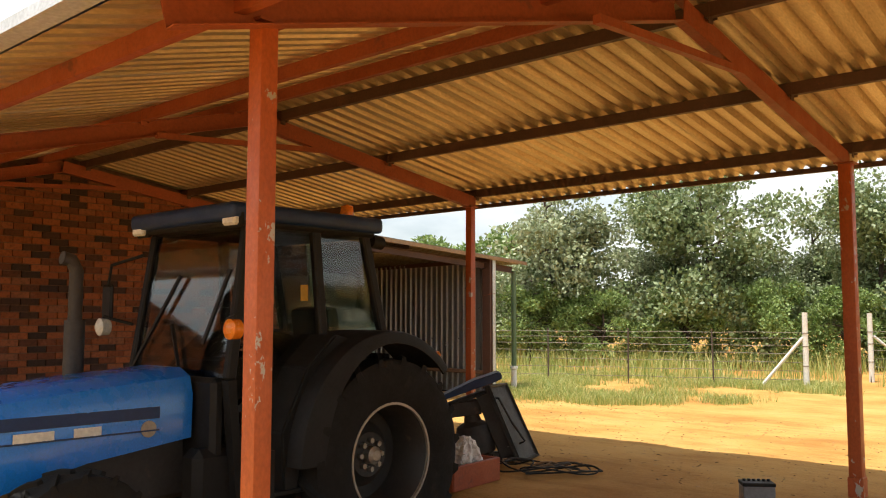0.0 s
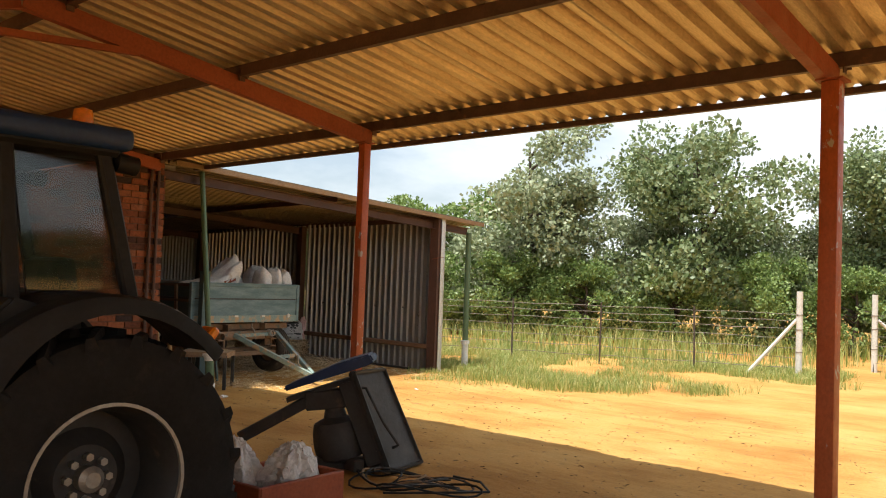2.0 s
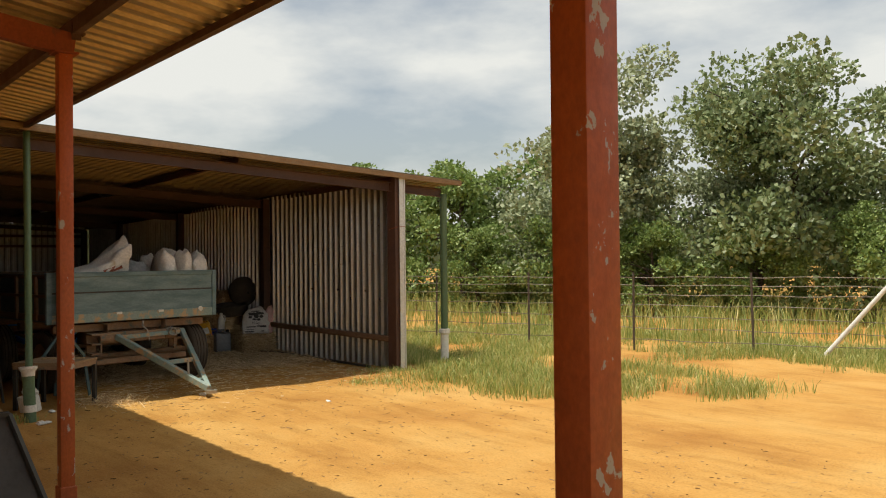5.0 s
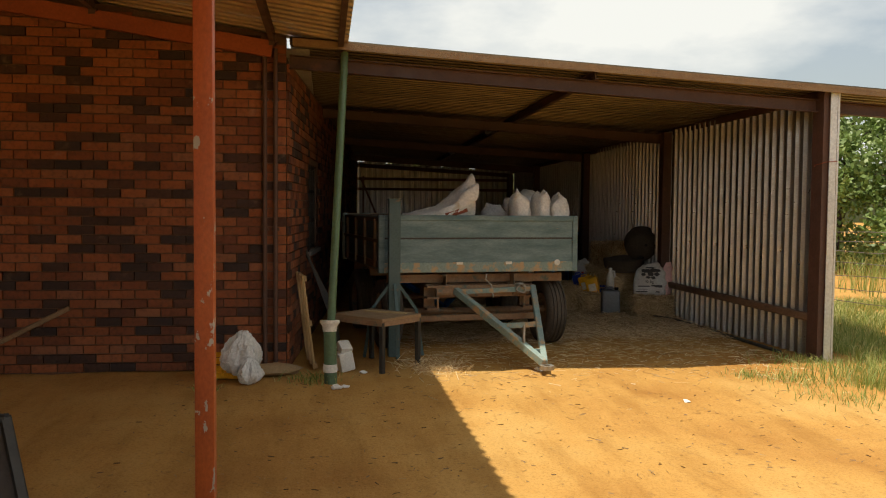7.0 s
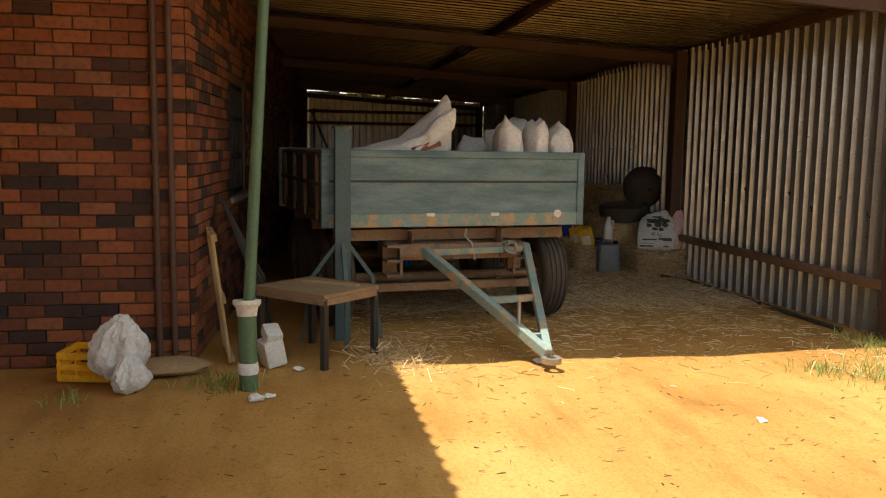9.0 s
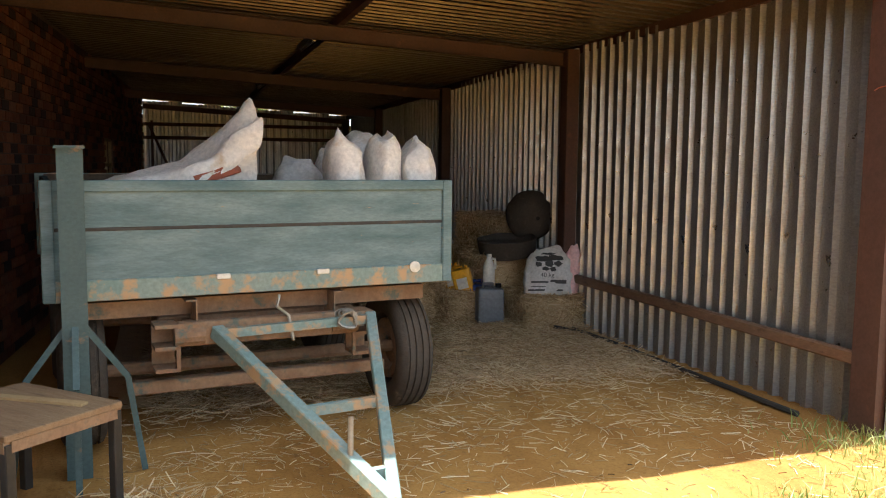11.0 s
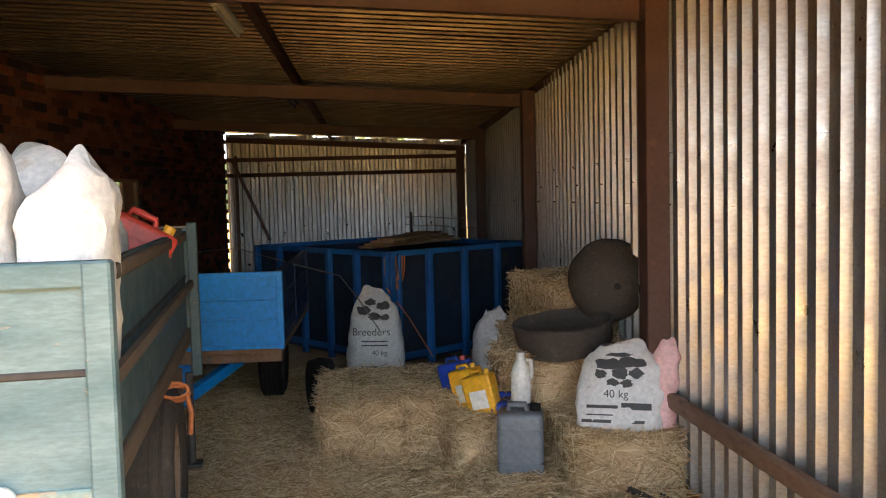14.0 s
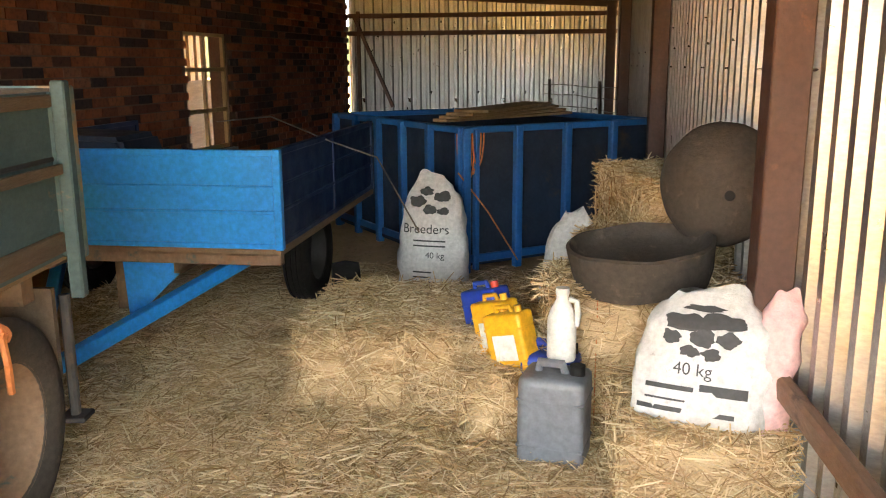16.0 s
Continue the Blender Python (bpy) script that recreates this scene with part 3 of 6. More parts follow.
part("post", bm, DARKSTEEL, shed)
# roof: cross beams at the posts, purlins along, ribbed sheets across
for bx, h in ((FRONT_X - 0.14, 0.13), (-13.72, 0.14), (-17.62, 0.14), (-21.5, 0.14), (BACK_X + 0.1, 0.1)):
    bm = bmesh.new()
    y0 = SIDE_Y + (WALL_X - bx) * SKEW
    z0, z1 = shed_z(bx, y0) - 0.09 - h / 2, shed_z(bx, WY) - 0.09 - h / 2
    channel(bm, (bx, y0 + 0.01, z0), (bx, WY + (1.05 if bx > -10.5 else 0.0), z1 - (0.05 if bx > -10.5 else 0)), 0.07, h, 0.006)
    part("beam", bm, DARKSTEEL, shed)
for py in (13.25, WY - 0.04):
    bm = bmesh.new()
    x0 = FRONT_X - 0.02
    x1 = BACK_X if py > 11.4 else -22.0
    channel(bm, (x0, py + (FLARE if py > 15 else 0.0), shed_z(x0, py) - 0.045), (x1, py, shed_z(x1, py) - 0.045), 0.06, 0.085, 0.005)
    part("purlin", bm, DARKSTEEL, shed)
ROOFW = 6.70
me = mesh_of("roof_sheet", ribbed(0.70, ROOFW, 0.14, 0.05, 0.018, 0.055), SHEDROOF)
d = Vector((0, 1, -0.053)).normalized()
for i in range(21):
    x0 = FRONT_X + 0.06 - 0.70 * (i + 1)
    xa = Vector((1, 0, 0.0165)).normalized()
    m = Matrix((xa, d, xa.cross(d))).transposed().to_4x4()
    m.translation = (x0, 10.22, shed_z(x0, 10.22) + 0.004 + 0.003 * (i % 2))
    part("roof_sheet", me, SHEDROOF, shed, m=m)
bm = bmesh.new()
bar(bm, (FRONT_X + 0.075, 10.25, shed_z(FRONT_X, 10.25) + 0.0), (FRONT_X + 0.075, 16.88, shed_z(FRONT_X, 16.88) + 0.0), 0.012, 0.07)
part("verge_trim", bm, WOOD, shed, "thin brown verge strip")
# outer post that carries the roof's overhang
bm = bmesh.new()
rod(bm, (-10.05, 16.70, 0.50), (-10.05, 16.70, 2.62), 0.055, seg=20)
op = part("outer_post", bm, GREENPAINT, shed, "green pole with a white plastic foot", smooth=True)
bm = bmesh.new()
rod(bm, (-10.05, 16.70, -0.05), (-10.05, 16.70, 0.5), 0.062, seg=20)
lathe(bm, [(0.062, 0.46), (0.085, 0.47), (0.085, 0.53), (0.06, 0.54)], 20, Matrix.Translation((-10.05, 16.70, 0)))
part("pipe_foot", bm, WHITEPVC, op, smooth=True)
for bx in (-14.6, -18.6):
    bm = bmesh.new()
    z = shed_z(bx, 13.1) - 0.14
    box(bm, (bx, 13.1, z + 0.03), (0.9, 0.07, 0.05), bevel=0.01)
    rod(bm, (bx - 0.42, 13.1, z - 0.015), (bx + 0.42, 13.1, z - 0.015), 0.014, seg=10)
    single("batten_light", bm, WHITEPVC, "unlit fluorescent batten under the shed roof", "lamp", group="shed lights")

# ---- unseen house shell, added so the room behind the window stays dark ----
bm = bmesh.new()
box(bm, (-14.35, 4.0, 1.5), (8.4, 0.2, 3.1))
single("wall_inner", bm, PLASTER, "plain plastered wall, added to keep the room dark", "wall", kind="structure")
bm = bmesh.new()
box(bm, (-18.5, 7.4, 1.5), (0.2, 6.8, 3.1))
single("wall_partition", bm, PLASTER, "plain plastered partition, added to keep the room dark", "wall", kind="structure")
bm = bmesh.new()
box(bm, (-14.3, 7.2, 3.06), (8.4, 6.4, 0.1))
single("ceiling", bm, PLASTER, "plain unseen ceiling, added to keep the room dark", "ceiling", kind="structure")


# ---- blue cab tractor under the carport, nose towards -y ----
def wheel(parent, m, r, w, rim_r, lugs, tyre_mat, rim_mat, edge_mat=None, bolts=8):
    """A wheel about local z: tyre with lugs, rim with dish and bolts; m lays its axle."""
    bm = bmesh.new()
    h = w / 2
    crown = [(r * 0.965, 0)]
    if not lugs:
        crown = []
        for k in (-0.58, -0.2, 0.2, 0.58):
            crown += [(r * 0.985, (k - 0.07) * h), (r * 0.955, (k - 0.05) * h), (r * 0.955, (k + 0.05) * h), (r * 0.985, (k + 0.07) * h)]
    lathe(bm, [(rim_r, -h * 0.82), (rim_r + 0.05, -h), (r * 0.86, -h * 1.02), (r * 0.955, -h * 0.86), *crown, (r * 0.955, h * 0.86), (r * 0.86, h * 1.02), (rim_r + 0.05, h), (rim_r, h * 0.82)],
          48, m, closed=True)
    wh = part("wheel", bm, tyre_mat, parent, "black tractor wheel with a lugged tyre" if lugs else "road wheel", smooth=True)
    if lugs:
        bm = bmesh.new()
        for i in range(lugs * 2):
            a, s = math.tau * i / (lugs * 2), 1 if i % 2 else -1
            rr = r * 0.975
            rows = []
            for k, (u, da) in enumerate(((0.02, 0.0), (0.5, 0.09), (0.98, 0.20))):
                ang = a + da
                z = s * h * u
                rad = rr * (1.0 if k < 2 else 0.965)
                rows.append((Vector((math.cos(ang) * rad, math.sin(ang) * rad, z)), Vector((-math.sin(ang), math.cos(ang), 0)), Vector((math.cos(ang), math.sin(ang), 0))))
            prev = None
            for p, tg, nr in rows:
                q = [bm.verts.new(m @ (p + tg * t * 0.028 * r / 0.8 + nr * n)) for t, n in ((-1.3, -0.03), (-0.8, 0.042 * r), (0.8, 0.042 * r), (1.3, -0.03))]
                if prev:
                    for j in range(3):
                        bm.faces.new((prev[j], prev[j + 1], q[j + 1], q[j]))
                else:
                    bm.faces.new(q)
                prev = q
            bm.faces.new(prev[::-1])
        tagged(part("tread", bm, tyre_mat, wh), kind="stuff")
    bm = bmesh.new()
    prof = [(0.004, -h * 0.32), (rim_r * 0.42, -h * 0.30), (rim_r * 0.62, -h * 0.62), (rim_r * 0.84, -h * 0.62), (rim_r * 0.90, h * 0.45), (rim_r * 0.985, h * 0.72), (rim_r * 1.02, h * 0.84)]
    lathe(bm, prof, 40, m, caps=False)
    part("rim", bm, rim_mat, wh, smooth=True)
    bm = bmesh.new()
    mm = m @ Matrix.Translation((0, 0, h * 0.82))
    lathe(bm, [(rim_r * 0.985, -0.01), (rim_r * 1.03, -0.01), (rim_r * 1.03, 0.012), (rim_r * 0.985, 0.012)], 40, mm, closed=True)
    # a pale ring paints the light caught by the rim's outer edge
    if edge_mat:
        part("rim_edge", bm, edge_mat, wh, "pale ring painted as the lit rim edge", smooth=True)
    else:
        bm.free()
    if bolts:
        bm = bmesh.new()
        lathe(bm, [(rim_r * 0.17, -h * 0.3), (rim_r * 0.17, 0.0), (rim_r * 0.1, h * 0.1), (0.004, h * 0.1)], 20, m)
        for i in range(bolts):
            a = math.tau * i / bolts
            c = Vector((math.cos(a), math.sin(a), 0)) * rim_r * 0.27
            rod(bm, m @ (c + Vector((0, 0, -h * 0.32))), m @ (c + Vector((0, 0, -h * 0.12))), 0.02, seg=6)
        part("hub_bolts", bm, edge_mat or rim_mat, wh)
    return wh


REAR_Y, FRONT_Y = 6.20, 4.05
tractor = thing("tractor", "blue cab tractor with black rear fenders, parked under the carport", "tractor", Matrix.Translation((-4.53, 6.29, -0.255)) @ Matrix.Scale(1.10, 4))
OUT = Matrix.Rotation(math.pi / 2, 4, "Y")
INN = Matrix.Rotation(-math.pi / 2, 4, "Y")
for s, rot in ((1, OUT), (-1, INN)):
    wheel(tractor, Matrix.Translation((s * 0.76, 0, 0.705)) @ rot, 0.705, 0.40, 0.37, 19, RUBBER, RIM, STEELEDGE)
    wheel(tractor, Matrix.Translation((s * 0.74, FRONT_Y - REAR_Y, 0.44)) @ rot, 0.44, 0.28, 0.24, 16, RUBBER, RIM, None)
# belly: axle, gearbox, engine, front axle
bm = bmesh.new()
rod(bm, (-0.7, 0, 0.7), (0.7, 0, 0.7), 0.12, seg=16)
box(bm, (0, -0.25, 0.70), (0.46, 1.2, 0.46), bevel=0.05, seg=2)
box(bm, (0, -1.5, 0.74), (0.44, 1.6, 0.44), bevel=0.04)
rod(bm, (-0.65, FRONT_Y - REAR_Y, 0.44), (0.65, FRONT_Y - REAR_Y, 0.44), 0.08, seg=12)
part("drivetrain", bm, CAST, tractor, "dark cast-iron gearbox and axles", smooth=True)


def fender(s):
    """A rear fender: a skin bent over the wheel with a side lip that deepens towards the cab."""
    bm = bmesh.new()
    x0, x1 = s * 0.44, s * 0.955
    rings = []
    for i in range(19):
        a = radians(180 - i * 7.6)
        c, sn = math.cos(a), math.sin(a)
        front = max(0.0, -c)
        lip = 0.085 + 0.13 * front ** 1.5
        r = 0.815 + 0.03 * front
        ring = []
        for x, rr in ((x0, r), (x1 - s * 0.05, r), (x1 - s * 0.012, r - 0.012), (x1, r - 0.045), (x1, r - lip), (x1 - s * 0.018, r - lip), (x1 - s * 0.02, r - 0.05), (x1 - s * 0.06, r - 0.03), (x0, r - 0.025)):
            ring.append(bm.verts.new((x, rr * c * 0.97, 0.735 + rr * sn * 1.04)))
        rings.append(ring)
    for a, b in zip(rings, rings[1:]):
        for j in range(9):
            bm.faces.new((a[j], a[(j + 1) % 9], b[(j + 1) % 9], b[j]))
    bm.faces.new(rings[0])
    bm.faces.new(rings[-1][::-1])
    return part("fender", bm, BLACK, tractor, "black plastic rear fender", smooth=True)


for s in (1, -1):
    fd = fender(s)
    bm = bmesh.new()
    box(bm, (s * 0.80, 0.565, 1.385), (0.12, 0.05, 0.07), Matrix.Rotation(-0.75, 3, "X"), bevel=0.012)
    part("tail_lamp", bm, ORANGE, fd)
    bm = bmesh.new()
    prism(bm, [(-0.84, 0.58), (-0.72, 0.58), (-0.70, 0.95), (-0.50, 1.30), (-0.26, 1.52), (-0.42, 1.56), (-0.66, 1.35), (-0.86, 0.95)], (s * 0.62, 0, 0), (0, 1, 0), (0, 0, 1), 0.38, 0.015)
    part("fender_skirt", bm, BLACK, tractor)
# cab: pillars, roof, glass, seat
CF, CR, CW = -1.10, 0.24, 0.58
POST = {"front": ((CF, 1.28), (CF + 0.14, 2.28)), "mid": ((-0.30, 1.1), (-0.40, 2.28)), "rear": ((CR, 1.55), (CR - 0.17, 2.28))}
for s in (1, -1):
    for key, ((y0, z0), (y1, z1)) in POST.items():
        bm = bmesh.new()
        bar(bm, (s * CW, y0, z0), (s * (CW - 0.03), y1, z1), 0.06, 0.075, up=(0, 1, 0), bevel=0.012)
        part("cab_pillar", bm, BLACK, tractor)
    bm = bmesh.new()
    bar(bm, (s * CW, CF, 1.28), (s * CW, -1.02, 0.50), 0.06, 0.07, up=(1, 0, 0))
    bar(bm, (s * CW, -1.02, 0.53), (s * CW, -0.74, 0.53), 0.06, 0.07)
    part("door_sill", bm, BLACK, tractor)
    for nm, quad in (("door_glass", ((CF + 0.04, 1.32), (-0.34, 1.14), (-0.43, 2.24), (CF + 0.17, 2.24))), ("rear_side_glass", ((-0.26, 1.58), (CR - 0.04, 1.60), (CR - 0.18, 2.23), (-0.36, 2.23)))):
        bm = bmesh.new()
        prism(bm, list(quad), (s * (CW - 0.03), 0, 0), (0, 1, 0), (0, 0, 1), 0.006)
        g = part(nm, bm, CLEARGLASS if nm == "door_glass" else GLASS, tractor, "tinted cab side glass")
        g.visible_shadow = False
bm = bmesh.new()
prism(bm, [(-0.56, 0.0), (0.56, 0.0), (0.54, 0.96), (-0.54, 0.96)], (0, CF - 0.01, 1.29), (1, 0, 0), (0, 0.14, 0.98), 0.006)
g = part("windscreen", bm, GLASS, tractor, "dusty tinted windscreen")
g.visible_shadow = False
bm = bmesh.new()
prism(bm, [(-0.55, 0.0), (0.55, 0.0), (0.53, 0.70), (-0.53, 0.70)], (0, CR + 0.01, 1.56), (1, 0, 0), (0, -0.16, 0.70), 0.006)
g = part("rear_glass", bm, GLASS, tractor)
g.visible_shadow = False
bm = bmesh.new()
for a, b in (((-0.55, 1.30), (-0.08, 1.95)), ((0.5, 1.98), (0.30, 1.5)), ((0.06, 1.33), (-0.10, 1.62))):
    y0, y1 = CF - 0.04 + (a[1] - 1.29) * 0.13, CF - 0.04 + (b[1] - 1.29) * 0.13
    bar(bm, (a[0], y0, a[1]), (b[0], y1, b[1]), 0.02, 0.02)
part("wiper", bm, BLACK, tractor, "black wiper arms")
bm = bmesh.new()
box(bm, (0, -0.47, 2.35), (1.28, 1.34, 0.115), bevel=0.045, seg=3)
roof = part("cab_roof", bm, DEEPBLUE, tractor, "dusty dark-blue cab roof", smooth=True)
bm = bmesh.new()
box(bm, (0, -0.47, 2.285), (1.20, 1.24, 0.05), bevel=0.02)
part("roof_lining", bm, BLACK, roof)
for s in (1, -1):
    bm = bmesh.new()
    box(bm, (s * 0.56, -1.10, 2.30), (0.14, 0.05, 0.09), bevel=0.015)
    w = part("work_lamp", bm, LENS, tractor, "white square work lamp")
    bm = bmesh.new()
    box(bm, (s * 0.56, -1.065, 2.30), (0.16, 0.05, 0.11), bevel=0.015)
    part("lamp_housing", bm, BLACK, w)
    bm = bmesh.new()
    rod(bm, (s * 0.55, 0.14, 2.24), (s * 0.55, 0.25, 2.23), 0.05, seg=16)
    bar(bm, (s * 0.55, 0.05, 2.29), (s * 0.55, 0.2, 2.27), 0.03, 0.03)
    part("rear_work_lamp", bm, BLACK, tractor, smooth=True)
    bm = bmesh.new()
    tube(bm, [(s * 0.58, -1.12, 1.62), (s * 0.72, -1.22, 1.66), (s * 0.80, -1.22, 1.68), (s * 0.80, -1.22, 1.63)], 0.012, 6)
    arm = part("indicator_arm", bm, BLACK, tractor)
    bm = bmesh.new()
    lathe(bm, [(0.005, -0.04), (0.06, -0.035), (0.062, 0.03), (0.03, 0.05), (0.004, 0.052)], 20, Matrix.Translation((s * 0.80, -1.23, 1.60)) @ Matrix.Rotation(math.pi / 2, 4, "X"))
    part("indicator_lamp", bm, ORANGE if s > 0 else LENS, arm, "orange indicator lamp", smooth=True)
    bm = bmesh.new()
    tube(bm, [(s * 0.58, -1.05, 2.12), (s * 0.80, -1.18, 2.05), (s * 0.84, -1.18, 1.9)], 0.012, 6)
    box(bm, (s * 0.84, -1.18, 1.78), (0.15, 0.03, 0.26), bevel=0.02)
    if s < 0:
        part("mirror", bm, BLACK, tractor, "black wing mirror")
    else:
        bm.free()
bm = bmesh.new()
lathe(bm, [(0.05, 0.0), (0.055, 0.02), (0.045, 0.1), (0.004, 0.115)], 18, Matrix.Translation((0.42, 0.02, 2.40)))
part("beacon", bm, ORANGE, tractor, "orange roof beacon", smooth=True)
bm = bmesh.new()
box(bm, (0, -0.12, 1.22), (0.46, 0.50, 0.14), bevel=0.05, seg=2)
box(bm, (0, 0.1, 1.48), (0.46, 0.12, 0.55), turn=Matrix.Rotation(0.15, 3, "X"), bevel=0.05, seg=2)
box(bm, (0, -0.12, 1.05), (0.36, 0.36, 0.22), bevel=0.02)
st = part("seat", bm, BLACK, tractor, "black ribbed driver's seat", smooth=True)
for k in range(4):
    bm = bmesh.new()
    box(bm, (0, 0.03 + 0.02 * k, 1.40 + 0.085 * k), (0.40, 0.03, 0.05), Matrix.Rotation(0.15, 3, "X"), 0.012, 2)
    part("seat_rib", bm, BLACK, st, smooth=True)
bm = bmesh.new()
box(bm, (0, -0.9, 1.2), (0.45, 0.22, 0.36), bevel=0.05)
lathe(bm, [(0.185, -0.012), (0.205, -0.012), (0.205, 0.012), (0.185, 0.012)], 28, Matrix.Translation((0, -0.70, 1.5)) @ Matrix.Rotation(0.6, 4, "X"), closed=True)
rod(bm, (0, -0.86, 1.35), (0, -0.70, 1.5), 0.025, seg=10)
part("steering_console", bm, BLACK, tractor, smooth=True)
bm = bmesh.new()
box(bm, (0, -0.52, 0.90), (1.06, 1.1, 0.06), bevel=0.01)
for z in (0.34, 0.58):
    box(bm, (0.72, -0.75, z), (0.20, 0.34, 0.03), bevel=0.006)
box(bm, (0.80, -0.93, 0.55), (0.03, 0.03, 0.6))
box(bm, (0.80, -0.57, 0.55), (0.03, 0.03, 0.6))
part("cab_floor", bm, BLACK, tractor, "cab floor with side steps")
bm = bmesh.new()
box(bm, (CW - 0.05, -0.47, 1.84), (0.008, 0.06, 0.11))
part("notice", bm, YELLOW, tractor, "small yellow notice on the cab glass")
# bonnet and nose
bm = bmesh.new()
secs = [(-1.22, 0.36, 1.35, 0.92), (-1.9, 0.37, 1.30, 0.84), (-2.4, 0.36, 1.25, 0.72), (-2.78, 0.34, 1.15, 0.66), (-2.94, 0.29, 1.02, 0.66)]
rings = []
for y, hw, top, base in secs:
    rings.append([bm.verts.new(p) for p in ((-hw, y, base), (-hw * 1.02, y, top - 0.16), (-hw * 0.92, y, top - 0.05), (-hw * 0.6, y, top), (hw * 0.6, y, top), (hw * 0.92, y, top - 0.05), (hw * 1.02, y, top - 0.16), (hw, y, base))])
for a, b in zip(rings, rings[1:]):
    for j in range(8):
        bm.faces.new((a[j], a[(j + 1) % 8], b[(j + 1) % 8], b[j]))
bm.faces.new(rings[0][::-1])
bm.faces.new(rings[-1])
bonnet = part("bonnet", bm, BLUEPAINT, tractor, "glossy blue bonnet with a sloped nose", smooth=True)
bm = bmesh.new()
box(bm, (0.345, -2.62, 0.86), (0.05, 0.34, 0.30), bevel=0.03, seg=2)
box(bm, (0, -2.93, 0.84), (0.5, 0.10, 0.30), bevel=0.03, seg=2)
gr = part("grille", bm, BLACK, bonnet, "black grille and headlamp panel")
for z in (1.09, 0.93):
    bm = bmesh.new()
    bar(bm, (0.374, -2.75, z - 0.12), (0.374, -2.50, z - 0.12), 0.012, 0.025)
    part("headlamp", bm, LENS, gr)
bm = bmesh.new()
for y0, y1, z0, z1, th in ((-2.42, -1.45, 1.06, 1.13, 0.006), (-2.42, -1.45, 0.985, 0.995, 0.006)):
    box(bm, (0.374, (y0 + y1) / 2, (z0 + z1) / 2), (th, y1 - y0, z1 - z0))
part("stripe", bm, DEEPBLUE, bonnet, "dark side stripe")
for y, w in ((-2.2, 0.22), (-1.9, 0.16)):
    bm = bmesh.new()
    box(bm, (0.379, y, 1.02), (0.005, w, 0.05))
    part("name_bar", bm, LENS, bonnet, "pale lettering bar")
bm = bmesh.new()
lathe(bm, [(0.05, 0), (0.05, 0.006), (0.004, 0.006)], 20, Matrix.Translation((0.37, -1.52, 1.0)) @ OUT)
part("badge", bm, STEELEDGE, bonnet)
bm = bmesh.new()
tube(bm, [(-0.42, -1.62, 1.1), (-0.42, -1.62, 1.98), (-0.42, -1.66, 2.05), (-0.42, -1.72, 2.06)], 0.045, 14)
rod(bm, (-0.42, -1.62, 1.15), (-0.42, -1.62, 1.65), 0.065, seg=16)
part("exhaust_stack", bm, CAST, tractor, "upright dark exhaust stack", smooth=True)
bm = bmesh.new()
box(bm, (0, -1.14, 1.0), (1.08, 0.10, 0.58), bevel=0.03)
box(bm, (0.45, -1.15, 0.66), (0.2, 0.3, 0.4), bevel=0.05)
part("firewall", bm, BLACK, tractor)
# three-point linkage
bm = bmesh.new()
for s in (1, -1):
    bar(bm, (s * 0.25, 0.25, 0.62), (s * 0.38, 1.05, 0.42), 0.03, 0.07)
    bar(bm, (s * 0.22, 0.3, 1.05), (s * 0.36, 0.85, 0.5), 0.03, 0.03)
bar(bm, (0, 0.25, 0.95), (0, 0.95, 0.85), 0.05, 0.05)
part("linkage", bm, CAST, tractor, "three-point linkage arms")


# ---- soft and loose things ----
rng = np.random.default_rng(7)


def stalk_mesh(name, centres, length, width, material, lift=0.35, normals=None):
    """Thin flat stalks about the given centres, lying at random."""
    n = len(centres)
    yaw = rng.uniform(0, math.tau, n)
    tilt = rng.normal(0, lift, n)
    d = np.stack([np.cos(yaw) * np.cos(tilt), np.sin(yaw) * np.cos(tilt), np.sin(tilt)], 1)
    if normals is not None:
        d -= normals * ((d * normals).sum(1) - np.abs(rng.normal(0, 0.18, n)))[:, None]
        d /= np.linalg.norm(d, axis=1)[:, None]
    ln = rng.uniform(length[0], length[1], n)[:, None]
    side = np.cross(d, rng.normal(0, 1, (n, 3)))
    side /= np.linalg.norm(side, axis=1)[:, None]
    w = rng.uniform(0.6, 1.3, n)[:, None] * width
    a, b = centres - d * ln / 2, centres + d * ln / 2
    mid = centres + np.cross(d, side) * ln * rng.uniform(-0.09, 0.09, (n, 1))
    v = np.stack([a - side * w, a + side * w, mid - side * w, mid + side * w, b - side * w, b + side * w], 1).reshape(-1, 3)
    k = np.arange(n)[:, None] * 6
    f = np.concatenate([k + [0, 1, 3, 2], k + [2, 3, 5, 4]], 1).reshape(-1, 4)
    return numpy_mesh(name, v, f, material)


